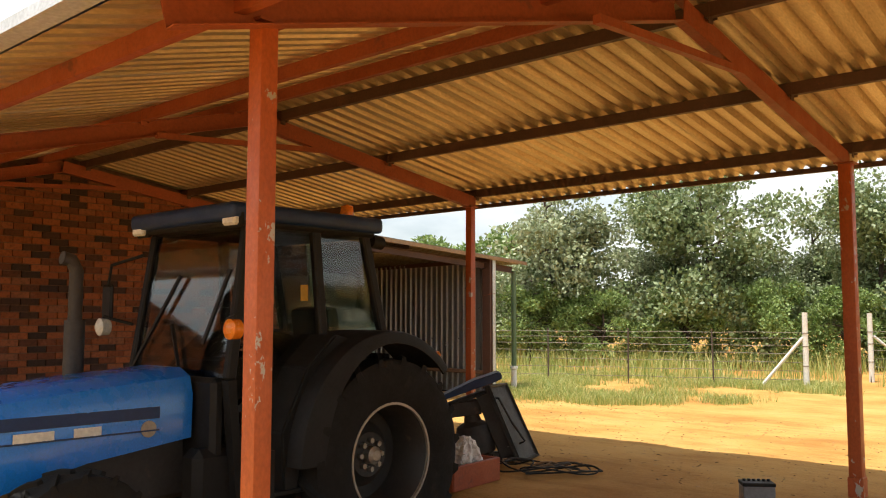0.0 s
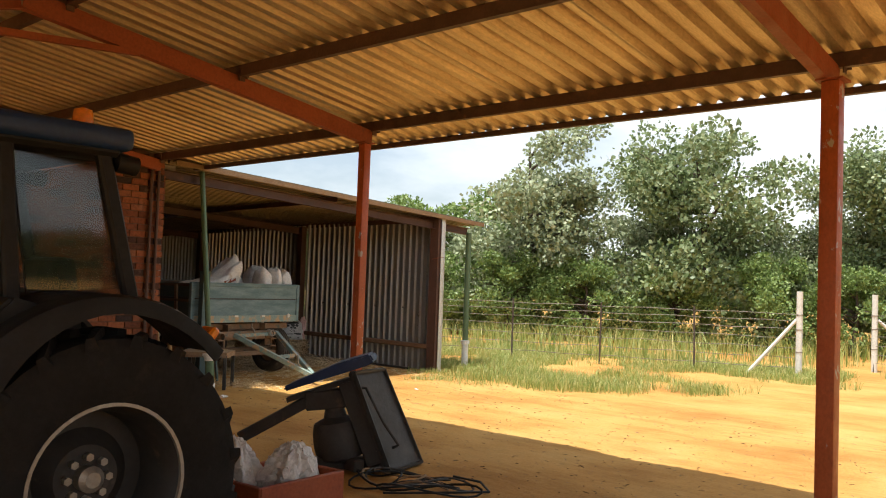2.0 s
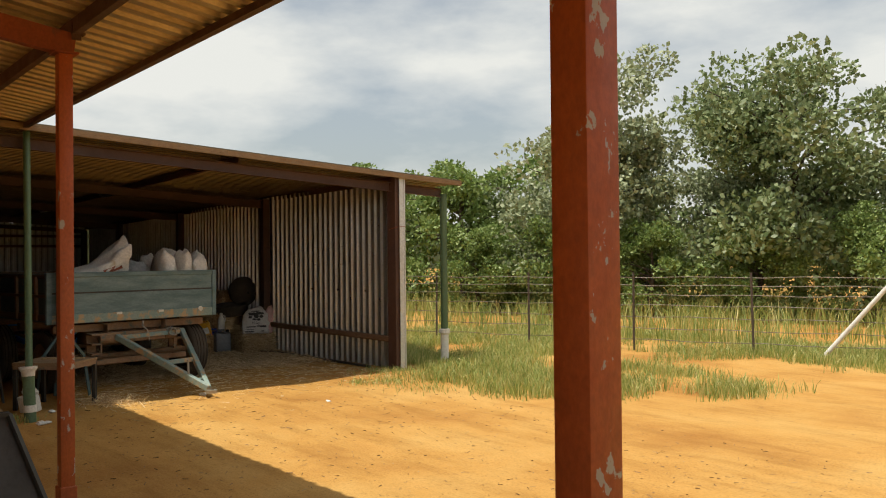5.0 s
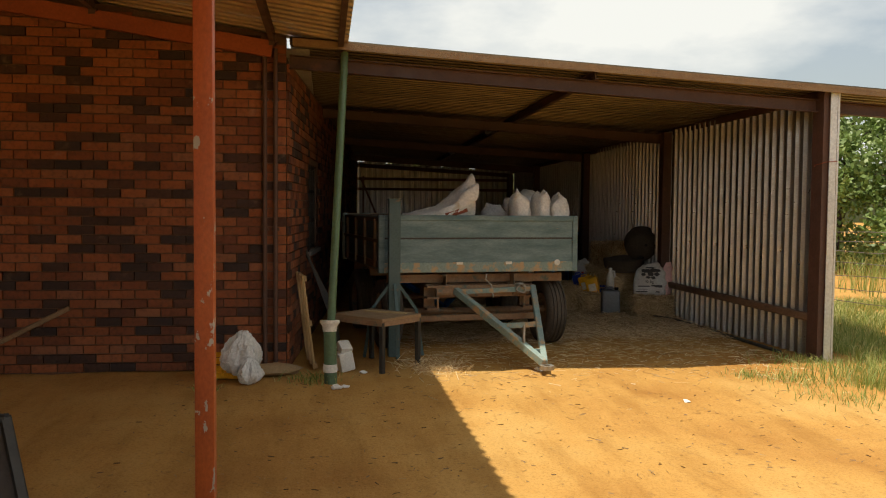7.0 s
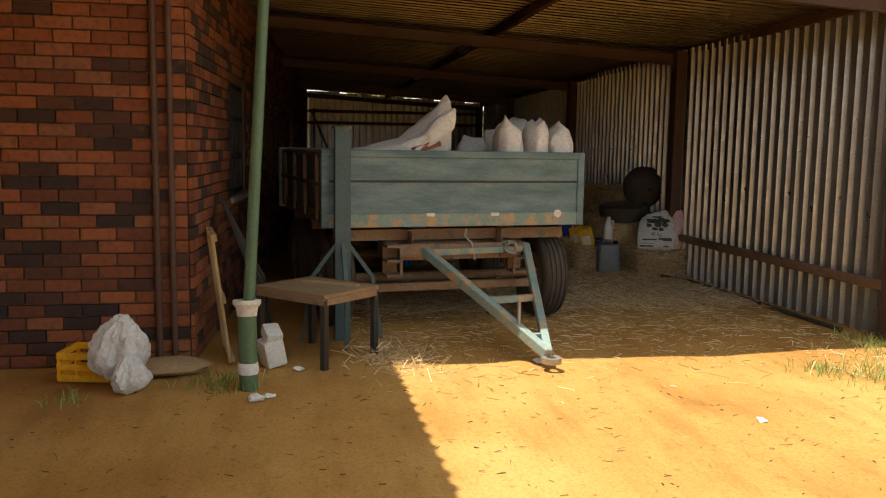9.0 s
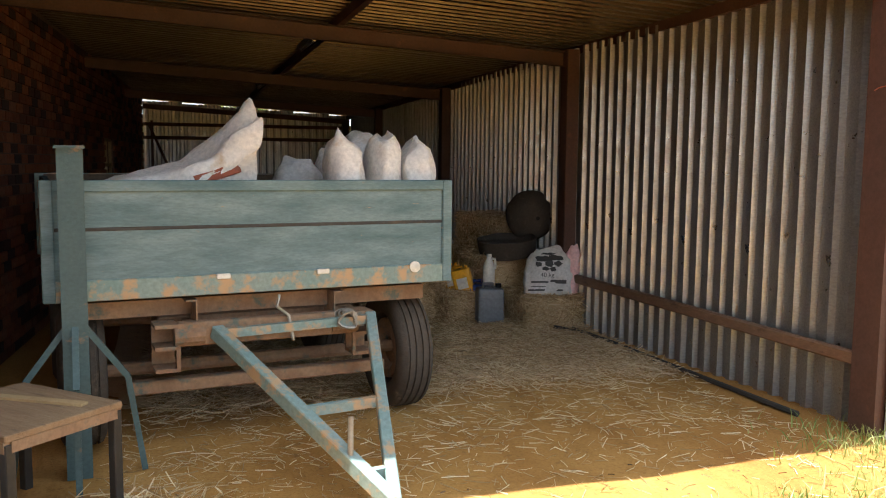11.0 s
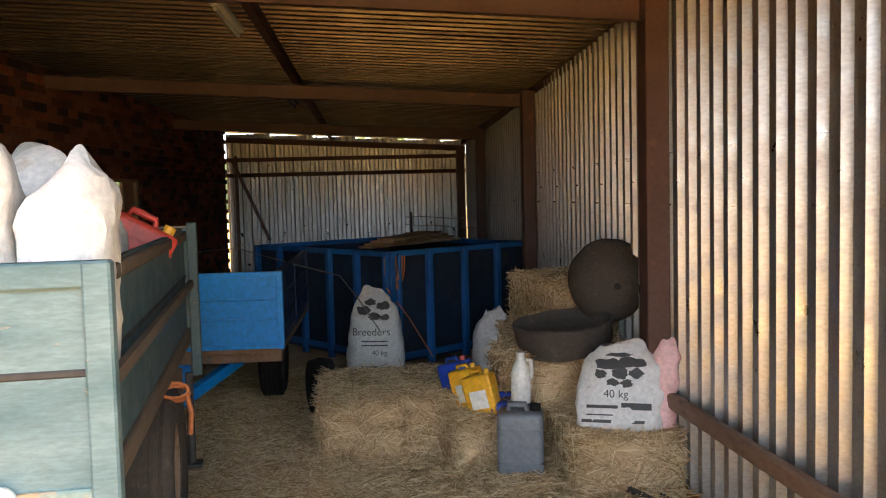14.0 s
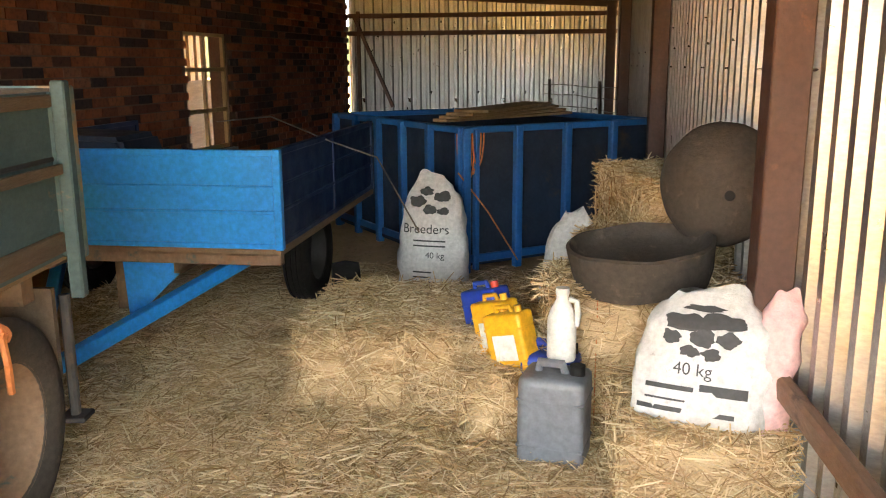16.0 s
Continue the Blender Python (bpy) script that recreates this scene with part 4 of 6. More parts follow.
def hay_bale(m, size=(0.9, 0.46, 0.38), seed=0, n=7000, label="rectangular hay bale with loose stalks"):
    lx, ly, lz = size
    th = thing("hay_bale", label, "hay bale", m, "hay bales")
    bm = bmesh.new()
    bmesh.ops.create_cube(bm, size=1.0)
    bmesh.ops.subdivide_edges(bm, edges=bm.edges, cuts=13, use_grid_fill=True)
    for v in bm.verts:
        p = Vector((v.co.x * lx, v.co.y * ly, (v.co.z + 0.5) * lz))
        edge = sum(abs(c) > 0.44 for c in v.co)
        p -= Vector((p.x, p.y, p.z - lz / 2)) * 0.05 * max(0, edge - 1)
        g = noise.noise_vector(p * 7 + Vector((seed, 0, 0))) * 0.035 + noise.noise_vector(p * 24 + Vector((seed, 3, 0))) * 0.020
        v.co = p + g * (1 if p.z > 0.02 else 0.3)
    part("body", bm, STRAW, th, smooth=True)
    u = rng.uniform(-0.5, 0.5, (n, 3)) * [lx, ly, lz] + [0, 0, lz / 2]
    ax = rng.choice(3, n, p=[0.25, 0.3, 0.45])
    sg = rng.choice([-1, 1], n)
    sg[ax == 2] = 1
    nr = np.zeros((n, 3))
    nr[np.arange(n), ax] = sg
    half = np.array([lx, ly, lz]) / 2
    u[np.arange(n), ax] = sg * (half[ax] + 0.004)
    u[ax == 2, 2] = lz + 0.006
    loose = part("straw_cover", stalk_mesh("straw_cover", u + nr * rng.normal(0.006, 0.012, (n, 1)), (0.05, 0.19), 0.0026, STALK, 0.5, nr), STALK, th)
    tagged(loose, kind="stuff")
    for k in (-1, 1):
        bm = bmesh.new()
        x = k * lx * 0.24
        tube(bm, [(x, -ly / 2 - 0.004, 0.0), (x, -ly / 2 - 0.006, lz), (x, ly / 2 + 0.006, lz + 0.005), (x, ly / 2 + 0.004, 0.0)], 0.003, 5)
        part("twine", bm, ROPE, th)
    return th


def sack_shape(w, d, h, seed, top=0.45, lean=0.0, ears=True, sh=0.72, fall=1.5):
    """A filled sack: its half depth at (x, z), and a mesh of rings."""
    def prof(t):
        belly = 0.90 + 0.10 * math.sin(min(t * 1.5, 1) * math.pi)
        return belly if t < sh else belly * (1 - (1 - top) * ((t - sh) / (1 - sh)) ** fall)

    def front(x, z):
        t = max(0.0, min(1.0, z / h))
        a = w / 2 * (prof(t) + 0.08 * (1 - t))
        b = d / 2 * prof(t) * (0.35 if t > 0.97 else 1.0) * (1 - (0.55 if fall < 2 else 0.2) * max(0, (t - sh + 0.02) / (1.02 - sh)))
        return -b * max(0.0, 1 - abs(x / a) ** 2.6) ** (1 / 2.6)

    bm = bmesh.new()
    rings, seg, rows = [], 36, 22
    for k in range(rows + 1):
        t = k / rows
        a = w / 2 * (prof(t) + 0.08 * (1 - t)) * (0.86 if k == 0 else 1)
        b = d / 2 * prof(t) * (0.35 if t > 0.97 else 1.0) * (1 - (0.55 if fall < 2 else 0.2) * max(0, (t - sh + 0.02) / (1.02 - sh))) * (0.8 if k == 0 else 1)
        ring = []
        for j in range(seg):
            q = math.tau * j / seg
            c, s = math.cos(q), math.sin(q)
            x = math.copysign(abs(c) ** 0.77, c) * a
            y = math.copysign(abs(s) ** 0.77, s) * b
            p = Vector((x, y, t * h))
            wr = noise.noise_vector(Vector((x * 9 + seed, y * 9, t * h * 9))) * 0.022 + noise.noise_vector(Vector((x * 24, y * 24 + seed, t * h * 14))) * 0.011
            p += wr * (0.3 if k == 0 else 1)
            if ears and t > 0.86:
                p.z += (t - 0.86) / 0.14 * (0.055 * max(0.0, math.cos(q - (seed * 1.7) % 6.28)) ** 3 + 0.03 * max(0.0, -math.cos(q - (seed * 1.7) % 6.28)) ** 4 - 0.03)
            p.x += lean * (t ** 1.6) * h
            ring.append(bm.verts.new(p))
        rings.append(ring)
    for a, b in zip(rings, rings[1:]):
        for j in range(seg):
            bm.faces.new((a[j], a[(j + 1) % seg], b[(j + 1) % seg], b[j]))
    bm.faces.new(rings[0][::-1])
    bm.faces.new(rings[-1])
    return bm, front


def blotch(bm, front, cx, cz, rx, rz, seed, off=0.008, n=26):
    """An irregular printed patch that follows the sack."""
    rings = []
    for k in (0.0, 0.35, 0.7, 1.0):
        ring = []
        for j in range(n):
            a = math.tau * j / n
            r = k * (1 + 0.42 * noise.noise(Vector((math.cos(a) * 2.2 + seed, math.sin(a) * 2.2, 0.5))))
            x, z = cx + rx * r * math.cos(a), cz + rz * r * math.sin(a)
            ring.append(bm.verts.new((x, front(x, z) - off, z)))
        rings.append(ring)
    for a, b in zip(rings, rings[1:]):
        for j in range(n):
            bm.faces.new((a[j], a[(j + 1) % n], b[(j + 1) % n], b[j]))


def print_bar(bm, front, x0, x1, z, h, off=0.008):
    n = 8
    lo = [bm.verts.new((x, front(x, z) - off, z)) for x in np.linspace(x0, x1, n)]
    hi = [bm.verts.new((x, front(x, z + h) - off, z + h)) for x in np.linspace(x0, x1, n)]
    for i in range(n - 1):
        bm.faces.new((lo[i], lo[i + 1], hi[i + 1], hi[i]))


def printed_words(text, size, front, cx, z, parent, off=0.009):
    cu = bpy.data.curves.new("words", "FONT")
    cu.body, cu.size, cu.align_x = text, size, "CENTER"
    ob = bpy.data.objects.new("words", cu)
    me = bpy.data.meshes.new_from_object(ob)
    bpy.data.objects.remove(ob)
    for v in me.vertices:
        x, zz = v.co.x + cx, v.co.y + z
        v.co = (x, front(x, zz) - off, zz)
    me.materials.append(INK)
    return part("lettering", me, INK, parent, "black printed lettering")


def feed_sack(m, w, d, h, seed, mat, label, kind_of_print="", top=0.45, lean=0.0, group="", sh=0.72, fall=1.5):
    th = thing("feed_sack", label, "sack", m, group)
    bm, front = sack_shape(w, d, h, seed, top, lean, True, sh, fall)
    part("bag", bm, mat, th, smooth=True)
    if kind_of_print == "blotch":
        bm = bmesh.new()
        for k, (bx, bz, rx, rz) in enumerate(((-0.12, 0.74, 0.13, 0.055), (0.16, 0.76, 0.16, 0.05), (0.02, 0.64, 0.07, 0.06), (-0.20, 0.63, 0.06, 0.04),
                                              (0.22, 0.64, 0.07, 0.045), (-0.06, 0.54, 0.06, 0.035), (0.10, 0.53, 0.06, 0.04), (0.02, 0.85, 0.12, 0.02))):
            blotch(bm, front, bx * w, bz * h, rx * w * 1.2, rz * h * 1.2, seed + 2 * k)
        part("printed_patch", bm, INK, th, "black printed patch")
        printed_words("40 kg", h * 0.125, front, -0.01, h * 0.37, th)
        for a, b, z, k in ((-0.36, 0.0, 0.25, 0.035), (0.04, 0.38, 0.24, 0.075), (-0.42, 0.30, 0.09, 0.035), (-0.36, 0.22, 0.17, 0.015)):
            bm = bmesh.new()
            print_bar(bm, front, a * w, b * w, z * h, k * h)
            part("print_bar", bm, INK, th, "line of small black print")
    if kind_of_print == "flower":
        bm = bmesh.new()
        for a, b, r in ((-0.2, 0.80, 0.13), (0.16, 0.84, 0.12), (0.02, 0.74, 0.11), (-0.06, 0.88, 0.1), (0.2, 0.73, 0.08)):
            blotch(bm, front, a * w, b * h, r * w, r * w * 0.62, a * 9 + seed)
        part("printed_patch", bm, INK, th, "black printed patch")
        printed_words("Breeders", h * 0.105, front, -0.02, h * 0.555, th)
        printed_words("40 kg", h * 0.07, front, 0.05, h * 0.36, th)
        for z in (0.49, 0.45, 0.24, 0.20, 0.16):
            bm = bmesh.new()
            print_bar(bm, front, -w * 0.22, w * 0.26, z * h, h * 0.012)
            part("print_bar", bm, INK, th, "line of small grey print")
    return th


def at(x, y, z=0.0, rz=0.0, rx=0.0, ry=0.0):
    return pose(x, y, z, rx, ry, rz)


# ---- bales at the sheet wall and on the floor ----
hay_bale(at(-13.93, 15.32, 0, 0), (0.92, 0.56, 0.305), 1)
hay_bale(at(-14.42, 15.16, 0, 90), (0.80, 0.50, 0.62), 2, 9000, "stacked hay bale carrying a rubber trough")
hay_bale(at(-15.35, 15.25, 0, 4), (0.90, 0.62, 0.62), 3, label="hay bale at the base of the stack")
hay_bale(at(-15.16, 15.36, 0.62, 12, 0, 0), (0.86, 0.50, 0.38), 4, label="hay bale lying on top of another bale")
hay_bale(at(-14.72, 13.86, 0, 3), (0.94, 0.50, 0.36), 5)
hay_bale(at(-14.72, 14.33, 0, -4), (0.88, 0.44, 0.37), 6)

# ---- feed sacks ----
feed_sack(at(-13.62, 15.30, 0.30, 72, -14), 0.47, 0.22, 0.49, 3, WHITESACK, "white feed sack with black print lying against a hay bale", "blotch", 0.6, 0.06)
feed_sack(at(-13.57, 15.53, 0.30, 84, -6), 0.15, 0.12, 0.50, 8, PINKSACK, "folded pink sack behind a white feed sack", "", 0.7, 0.10)
feed_sack(at(-16.22, 13.96, 0.0, 82, -4), 0.46, 0.30, 0.84, 5, WHITESACK, "standing white feed sack with black print", "flower", 0.45)
feed_sack(at(-15.55, 14.86, 0.0, 70, -8), 0.34, 0.26, 0.74, 11, WHITESACK, "grey-white sack leaning beside the hay bales", "", 0.4)

# ---- rubber feed trough and upright dished cover ----
bm = bmesh.new()
tm = at(-14.32, 15.16, 0.635, 0, 5, 4)
lathe(bm, [(0.275, 0.0), (0.30, 0.08), (0.315, 0.185), (0.30, 0.195), (0.28, 0.15), (0.25, 0.125), (0.02, 0.105)], 48, tm)
for v in bm.verts:
    v.co += noise.noise_vector(v.co * 6) * 0.012
single("rubber_trough", bm, DUSTRUBBER, "round trough cut from an old tyre, on a hay bale", "trough", smooth=True)
bm = bmesh.new()
dm = Matrix.Translation((-14.48, 15.49, 1.05)) @ Matrix.Rotation(radians(62), 4, "Z") @ Matrix.Rotation(radians(80), 4, "X")
lathe(bm, [(0.262, -0.06), (0.272, -0.02), (0.268, 0.01), (0.245, 0.05), (0.205, 0.085), (0.15, 0.118), (0.09, 0.138), (0.04, 0.146), (0.004, 0.147)], 44, dm)
for v in bm.verts:
    v.co += noise.noise_vector(v.co * 9) * 0.014
cover = single("dished_cover", bm, DUSTRUBBER, "dirty black dished cover standing on the trough against the wall", "cover", smooth=True)
for u, v, r in ((0.09, -0.05, 0.022), (0.02, 0.10, 0.012)):
    bm = bmesh.new()
    z = 0.147 - 1.7 * (u * u + v * v)
    lathe(bm, [(0.004, z + 0.008), (r, z + 0.007), (r, z - 0.02), (0.004, z - 0.02)], 14, dm @ Matrix.Translation((u, v, 0)))
    part("hole", bm, BLACK, cover)


# ---- cans and bottles ----
def jerrican(m, w, d, h, mat, cap_mat, label, tagg=""):
    th = thing("jerrican", label, "can", m, tagg)
    bm = bmesh.new()
    box(bm, (0, 0, h * 0.44), (w, d, h * 0.88), bevel=min(w, d) * 0.16, seg=3)
    body = part("body", bm, mat, th, smooth=True)
    for z in (0.2, 0.66):
        bm = bmesh.new()
        box(bm, (0, 0, h * z), (w * 1.015, d * 1.015, 0.012), bevel=0.005)
        part("moulded_rib", bm, mat, body, smooth=True)
    bm = bmesh.new()
    tube(bm, [(-w * 0.26, 0, h * 0.84), (-w * 0.24, 0, h * 0.96), (w * 0.1, 0, h * 0.96), (w * 0.16, 0, h * 0.84)], d * 0.09, 10)
    part("handle", bm, mat, th, smooth=True)
    bm = bmesh.new()
    rod(bm, (w * 0.33, 0, h * 0.85), (w * 0.33, 0, h * 0.97), min(w, d) * 0.14, seg=16)
    part("cap", bm, cap_mat, th, smooth=True)
    return th


jerrican(at(-13.90, 14.80, 0, 78), 0.265, 0.22, 0.42, GREYPLASTIC, BLACK, "dusty grey plastic jerrican standing in the straw")
jerrican(at(-14.16, 14.78, 0, 80), 0.25, 0.22, 0.42, BLUEPLASTIC, BLACK, "blue plastic jerrican behind a grey one")
for k, (x, y, rz) in enumerate(((-14.15, 14.64, 62), (-14.27, 14.57, 57))):
    c = jerrican(at(x, y, 0.27 + 0.015 * k, rz, 0, -14), 0.19, 0.12, 0.30, YELLOW, YELLOW, "yellow oil can leaning on a hay bale", "yellow oil cans")
    bm = bmesh.new()
    box(bm, (0.0, -0.062, 0.12), (0.11, 0.004, 0.11))
    part("paper_label", bm, PAPER, c, "pale paper label")
c = jerrican(at(-14.39, 14.52, 0.30, 58, 0, -14), 0.20, 0.13, 0.31, BLUEPLASTIC, REDPLASTIC, "dark blue can with a red cap beside yellow cans")
hay_bale(at(-14.24, 14.60, 0, 8), (0.46, 0.40, 0.28), 9, 4000, "broken hay bale under yellow oil cans")
th = thing("white_bottle", "white plastic bottle with a moulded handle on a jerrican", "bottle", at(-13.98, 14.82, 0.395, 70))
bm = bmesh.new()
lathe(bm, [(0.055, 0.0), (0.06, 0.01), (0.06, 0.17), (0.045, 0.215), (0.026, 0.25), (0.024, 0.27)], 24)
bmesh.ops.scale(bm, vec=(1.0, 0.75, 1.0), verts=bm.verts)
part("body", bm, WHITEPVC, th, smooth=True)
bm = bmesh.new()
tube(bm, [(0.03, 0, 0.255), (0.06, 0, 0.25), (0.066, 0, 0.20), (0.06, 0, 0.15)], 0.013, 8)
part("handle", bm, WHITEPVC, th, smooth=True)
bm = bmesh.new()
rod(bm, (0, 0, 0.27), (0, 0, 0.30), 0.027, seg=16)
part("cap", bm, WHITEPVC, th, smooth=True)

# ---- green trailer with its drawbar ----
TR = Matrix.Translation((-10.90, 12.26, 0)) @ Matrix.Rotation(radians(7.7), 4, "Z")
trailer = thing("farm_trailer", "faded green drop-side farm trailer loaded with sacks", "trailer", TR)
TW, TL, TB, TT = 2.24, 2.50, 0.875, 1.50


def board(name, p, q, z0, z1, thick, mat, label, ribs=True):
    """An upright side: sheet, top and bottom rails, a pressed rib."""
    bm = bmesh.new()
    p, q = Vector((*p, 0)), Vector((*q, 0))
    mid = Vector((0, 0, (z0 + z1) / 2))
    bar(bm, p + mid, q + mid, thick * 0.5, z1 - z0)
    ob = part(name, bm, mat, trailer, label)
    for z, h, mm in ((z1 - 0.03, 0.06 if mat is TEAL else 0.045, mat if mat is TEAL else OLDWOOD), (z0 + 0.055, 0.11 if mat is TEAL else 0.075, TEALWORN if mat is TEAL else OLDWOOD), ((z0 + z1) / 2 + 0.06, 0.02, CAST)):
        bm = bmesh.new()
        bar(bm, p + Vector((0, 0, z)), q + Vector((0, 0, z)), thick * (1.15 if mm is not CAST else 0.7), h, bevel=0.005)
        part("rail", bm, mm, ob)
    for e in (p, q):
        bm = bmesh.new()
        box(bm, e + mid, (thick * 1.4, thick * 1.4, z1 - z0), bevel=0.006)
        part("corner_upright", bm, mat, ob)
    return ob


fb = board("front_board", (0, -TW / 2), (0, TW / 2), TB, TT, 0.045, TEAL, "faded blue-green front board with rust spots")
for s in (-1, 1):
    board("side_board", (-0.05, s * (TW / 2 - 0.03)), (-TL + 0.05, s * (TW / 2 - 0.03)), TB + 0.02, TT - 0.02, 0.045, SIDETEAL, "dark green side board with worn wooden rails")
    for k in range(0 if s > 0 else 4):
        bm = bmesh.new()
        x = -0.35 - k * 0.62
        bar(bm, (x, s * (TW / 2 + 0.0), TB + 0.04), (x - 0.02, s * (TW / 2 + 0.0), TT - 0.05), 0.05, 0.03, up=(0, 1, 0))
        part("stake", bm, RUST, trailer)
    bm = bmesh.new()
    bar(bm, (-0.05, s * (TW / 2 + 0.012), TB + 0.34), (-TL + 0.1, s * (TW / 2 + 0.012), TB + 0.34), 0.02, 0.035)
    part("rub_rail", bm, OLDWOOD, trailer, "worn wooden rub rail")
board("tail_board", (-TL, -TW / 2), (-TL, TW / 2), TB, TT, 0.045, TEALWORN, "dark green tail board")
bm = bmesh.new()
box(bm, (-TL / 2, 0, TB + 0.02), (TL, TW - 0.06, 0.04))
part("bed", bm, WOOD, trailer, "planked trailer bed")
for y, r, mat in ((-0.25, 0.03, LENS), (0.32, 0.03, LENS), (0.90, 0.034, LENS)):
    bm = bmesh.new()
    if r < 0.032:
        box(bm, (0.032, y, TB + 0.10), (0.014, 0.075, 0.03), bevel=0.004)
    else:
        lathe(bm, [(r, 0), (r, 0.012), (0.004, 0.016)], 20, Matrix.Translation((0.026, y, TB + 0.10)) @ OUT)
    part("reflector", bm, mat, fb, "white reflector")
for s in (-1, 1):
    bm = bmesh.new()
    channel(bm, (0.02, s * 0.42, 0.78), (-TL, s * 0.42, 0.78), 0.06, 0.14, 0.008, side=s)
    part("chassis_beam", bm, RUST, trailer, "rusty channel-iron chassis beam")
for x in (-0.15, -1.2, -2.3):
    bm = bmesh.new()
    box(bm, (x, 0, 0.80), (0.08, TW - 0.2, 0.09))
    part("cross_member", bm, RUST, trailer)
bm = bmesh.new()
box(bm, (-0.32, 0, 0.66), (0.30, 1.15, 0.16), bevel=0.01)
turntable = part("turntable", bm, RUST, trailer, "rusty front axle frame with spring shackles")
for s in (-1, 1):
    bm = bmesh.new()
    for z in (0.48, 0.60, 0.72):
        box(bm, (-0.02, s * 0.56, z), (0.16, 0.12, 0.02))
    box(bm, (-0.10, s * 0.56, 0.60), (0.02, 0.12, 0.26))
    box(bm, (0.05, s * 0.50, 0.60), (0.02, 0.02, 0.26))
    rod(bm, (0.04, s * 0.52, 0.66), (0.04, s * 0.36, 0.66), 0.05, seg=12)
    part("spring_shackle", bm, RUST, turntable)
for p, q in (((0.02, 0, 0.67), (0.08, 1.0, 0.13)), ((-0.12, 0, 0.36), (0.08, 1.5, 0.07))):
    bm = bmesh.new()
    box(bm, p, q, bevel=0.008)
    part("cross_beam", bm, RUST, turntable)
for x in (-0.42, -2.02):
    bm = bmesh.new()
    rod(bm, (x, -0.95, 0.40), (x, 0.95, 0.40), 0.04, seg=10)
    part("axle", bm, RUST, trailer)
for x in (-0.42, -2.02):
    for s, rot in ((1, Matrix.Rotation(-math.pi / 2, 4, "X")), (-1, Matrix.Rotation(math.pi / 2, 4, "X"))):
        wheel(trailer, Matrix.Translation((x, s * 0.965, 0.385)) @ rot, 0.395, 0.23, 0.235, 0, DUSTRUBBER, RUST, None, 6)
INV = TR.inverted()
eye = INV @ Vector((-9.60, 12.66, 0.09))
bm = bmesh.new()
a, b = Vector((0.06, -0.30, 0.68)), Vector((0.06, 0.60, 0.70))
bar(bm, a, eye, 0.07, 0.075, bevel=0.006)
drawbar = part("drawbar", bm, TEALWORN, trailer, "A-shaped drawbar with flaking green paint")
bm = bmesh.new()
bar(bm, b, eye, 0.06, 0.07, bevel=0.006)
part("drawbar_arm", bm, TEALWORN, drawbar)
for k in (0.02, 0.52, 0.86):
    bm = bmesh.new()
    p, q = a.lerp(eye, k), b.lerp(eye, k)
    bar(bm, p, q, 0.045, 0.05)
    part("tie_bar", bm, TEALWORN, drawbar)
bm = bmesh.new()
lathe(bm, [(0.035, -0.02), (0.07, -0.02), (0.07, 0.02), (0.035, 0.02)], 20, Matrix.Translation(eye + Vector((0.06, 0, -0.03))), closed=True)
part("hitch_eye", bm, STEELEDGE, drawbar)
bm = bmesh.new()
rod(bm, eye + Vector((-0.25, -0.12, 0.1)), eye + Vector((-0.30, -0.10, 0.33)), 0.014, seg=8)
part("hitch_pin", bm, STEELEDGE, drawbar)
bm = bmesh.new()
for k in range(5):
    tube(bm, [(0.06 + 0.02 * k, 0.44 + 0.02 * math.sin(q * 2.1 + k) + 0.05 * math.cos(q), 0.70 + 0.05 * math.sin(q)) for q in np.linspace(0, 6.2, 14)], 0.008, 5)
part("tie_wire", bm, STEELEDGE, drawbar, "coil of grey wire")
bm = bmesh.new()
tube(bm, [(0.07, 0.05, 0.86), (0.09, 0.03, 0.80), (0.08, 0.1, 0.74), (0.1, 0.12, 0.6)], 0.01, 6)
part("safety_hook", bm, STEELEDGE, trailer)
bm = bmesh.new()
bar(bm, (-TL + 0.06, TW / 2 + 0.02, TT + 0.02), (-TL + 0.06, TW / 2 + 0.02, 0.74), 0.05, 0.05, up=(1, 0, 0), bevel=0.006)
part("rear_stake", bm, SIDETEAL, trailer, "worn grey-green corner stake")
bm = bmesh.new()
rod(bm, (-TL + 0.10, TW / 2 - 0.02, 0.76), (-TL + 0.10, TW / 2 - 0.02, 0.30), 0.02, seg=10)
box(bm, (-TL + 0.10, TW / 2 - 0.02, 0.29), (0.10, 0.10, 0.02), bevel=0.004)
part("stabiliser_leg", bm, CAST, trailer, "dark thin stabiliser leg")
bm = bmesh.new()
for k in range(3):
    tube(bm, [(-1.93 + 0.02 * k, TW / 2 - 0.04 + 0.06 * math.cos(q), 0.76 + 0.035 * math.sin(q) + 0.012 * k) for q in np.linspace(0, 6.28, 12)], 0.008, 5)
tube(bm, [(-1.9, TW / 2 + 0.01, 0.76), (-1.88, TW / 2 + 0.03, 0.68), (-1.9, TW / 2 + 0.02, 0.58)], 0.012, 6)
part("rope_tie", bm, ROPE, trailer, "orange rope tied over the rear wheel")
bm = bmesh.new()
box(bm, (-TL + 0.12, TW / 2 - 0.16, 0.62), (0.03, 0.22, 0.34))
part("mudflap", bm, OLDWOOD, trailer, "tan board hung as a mudflap")


def on_trailer(x, y, z, rz=0.0, rx=0.0, ry=0.0):
    return TR @ pose(x, y, z, rx, ry, rz)


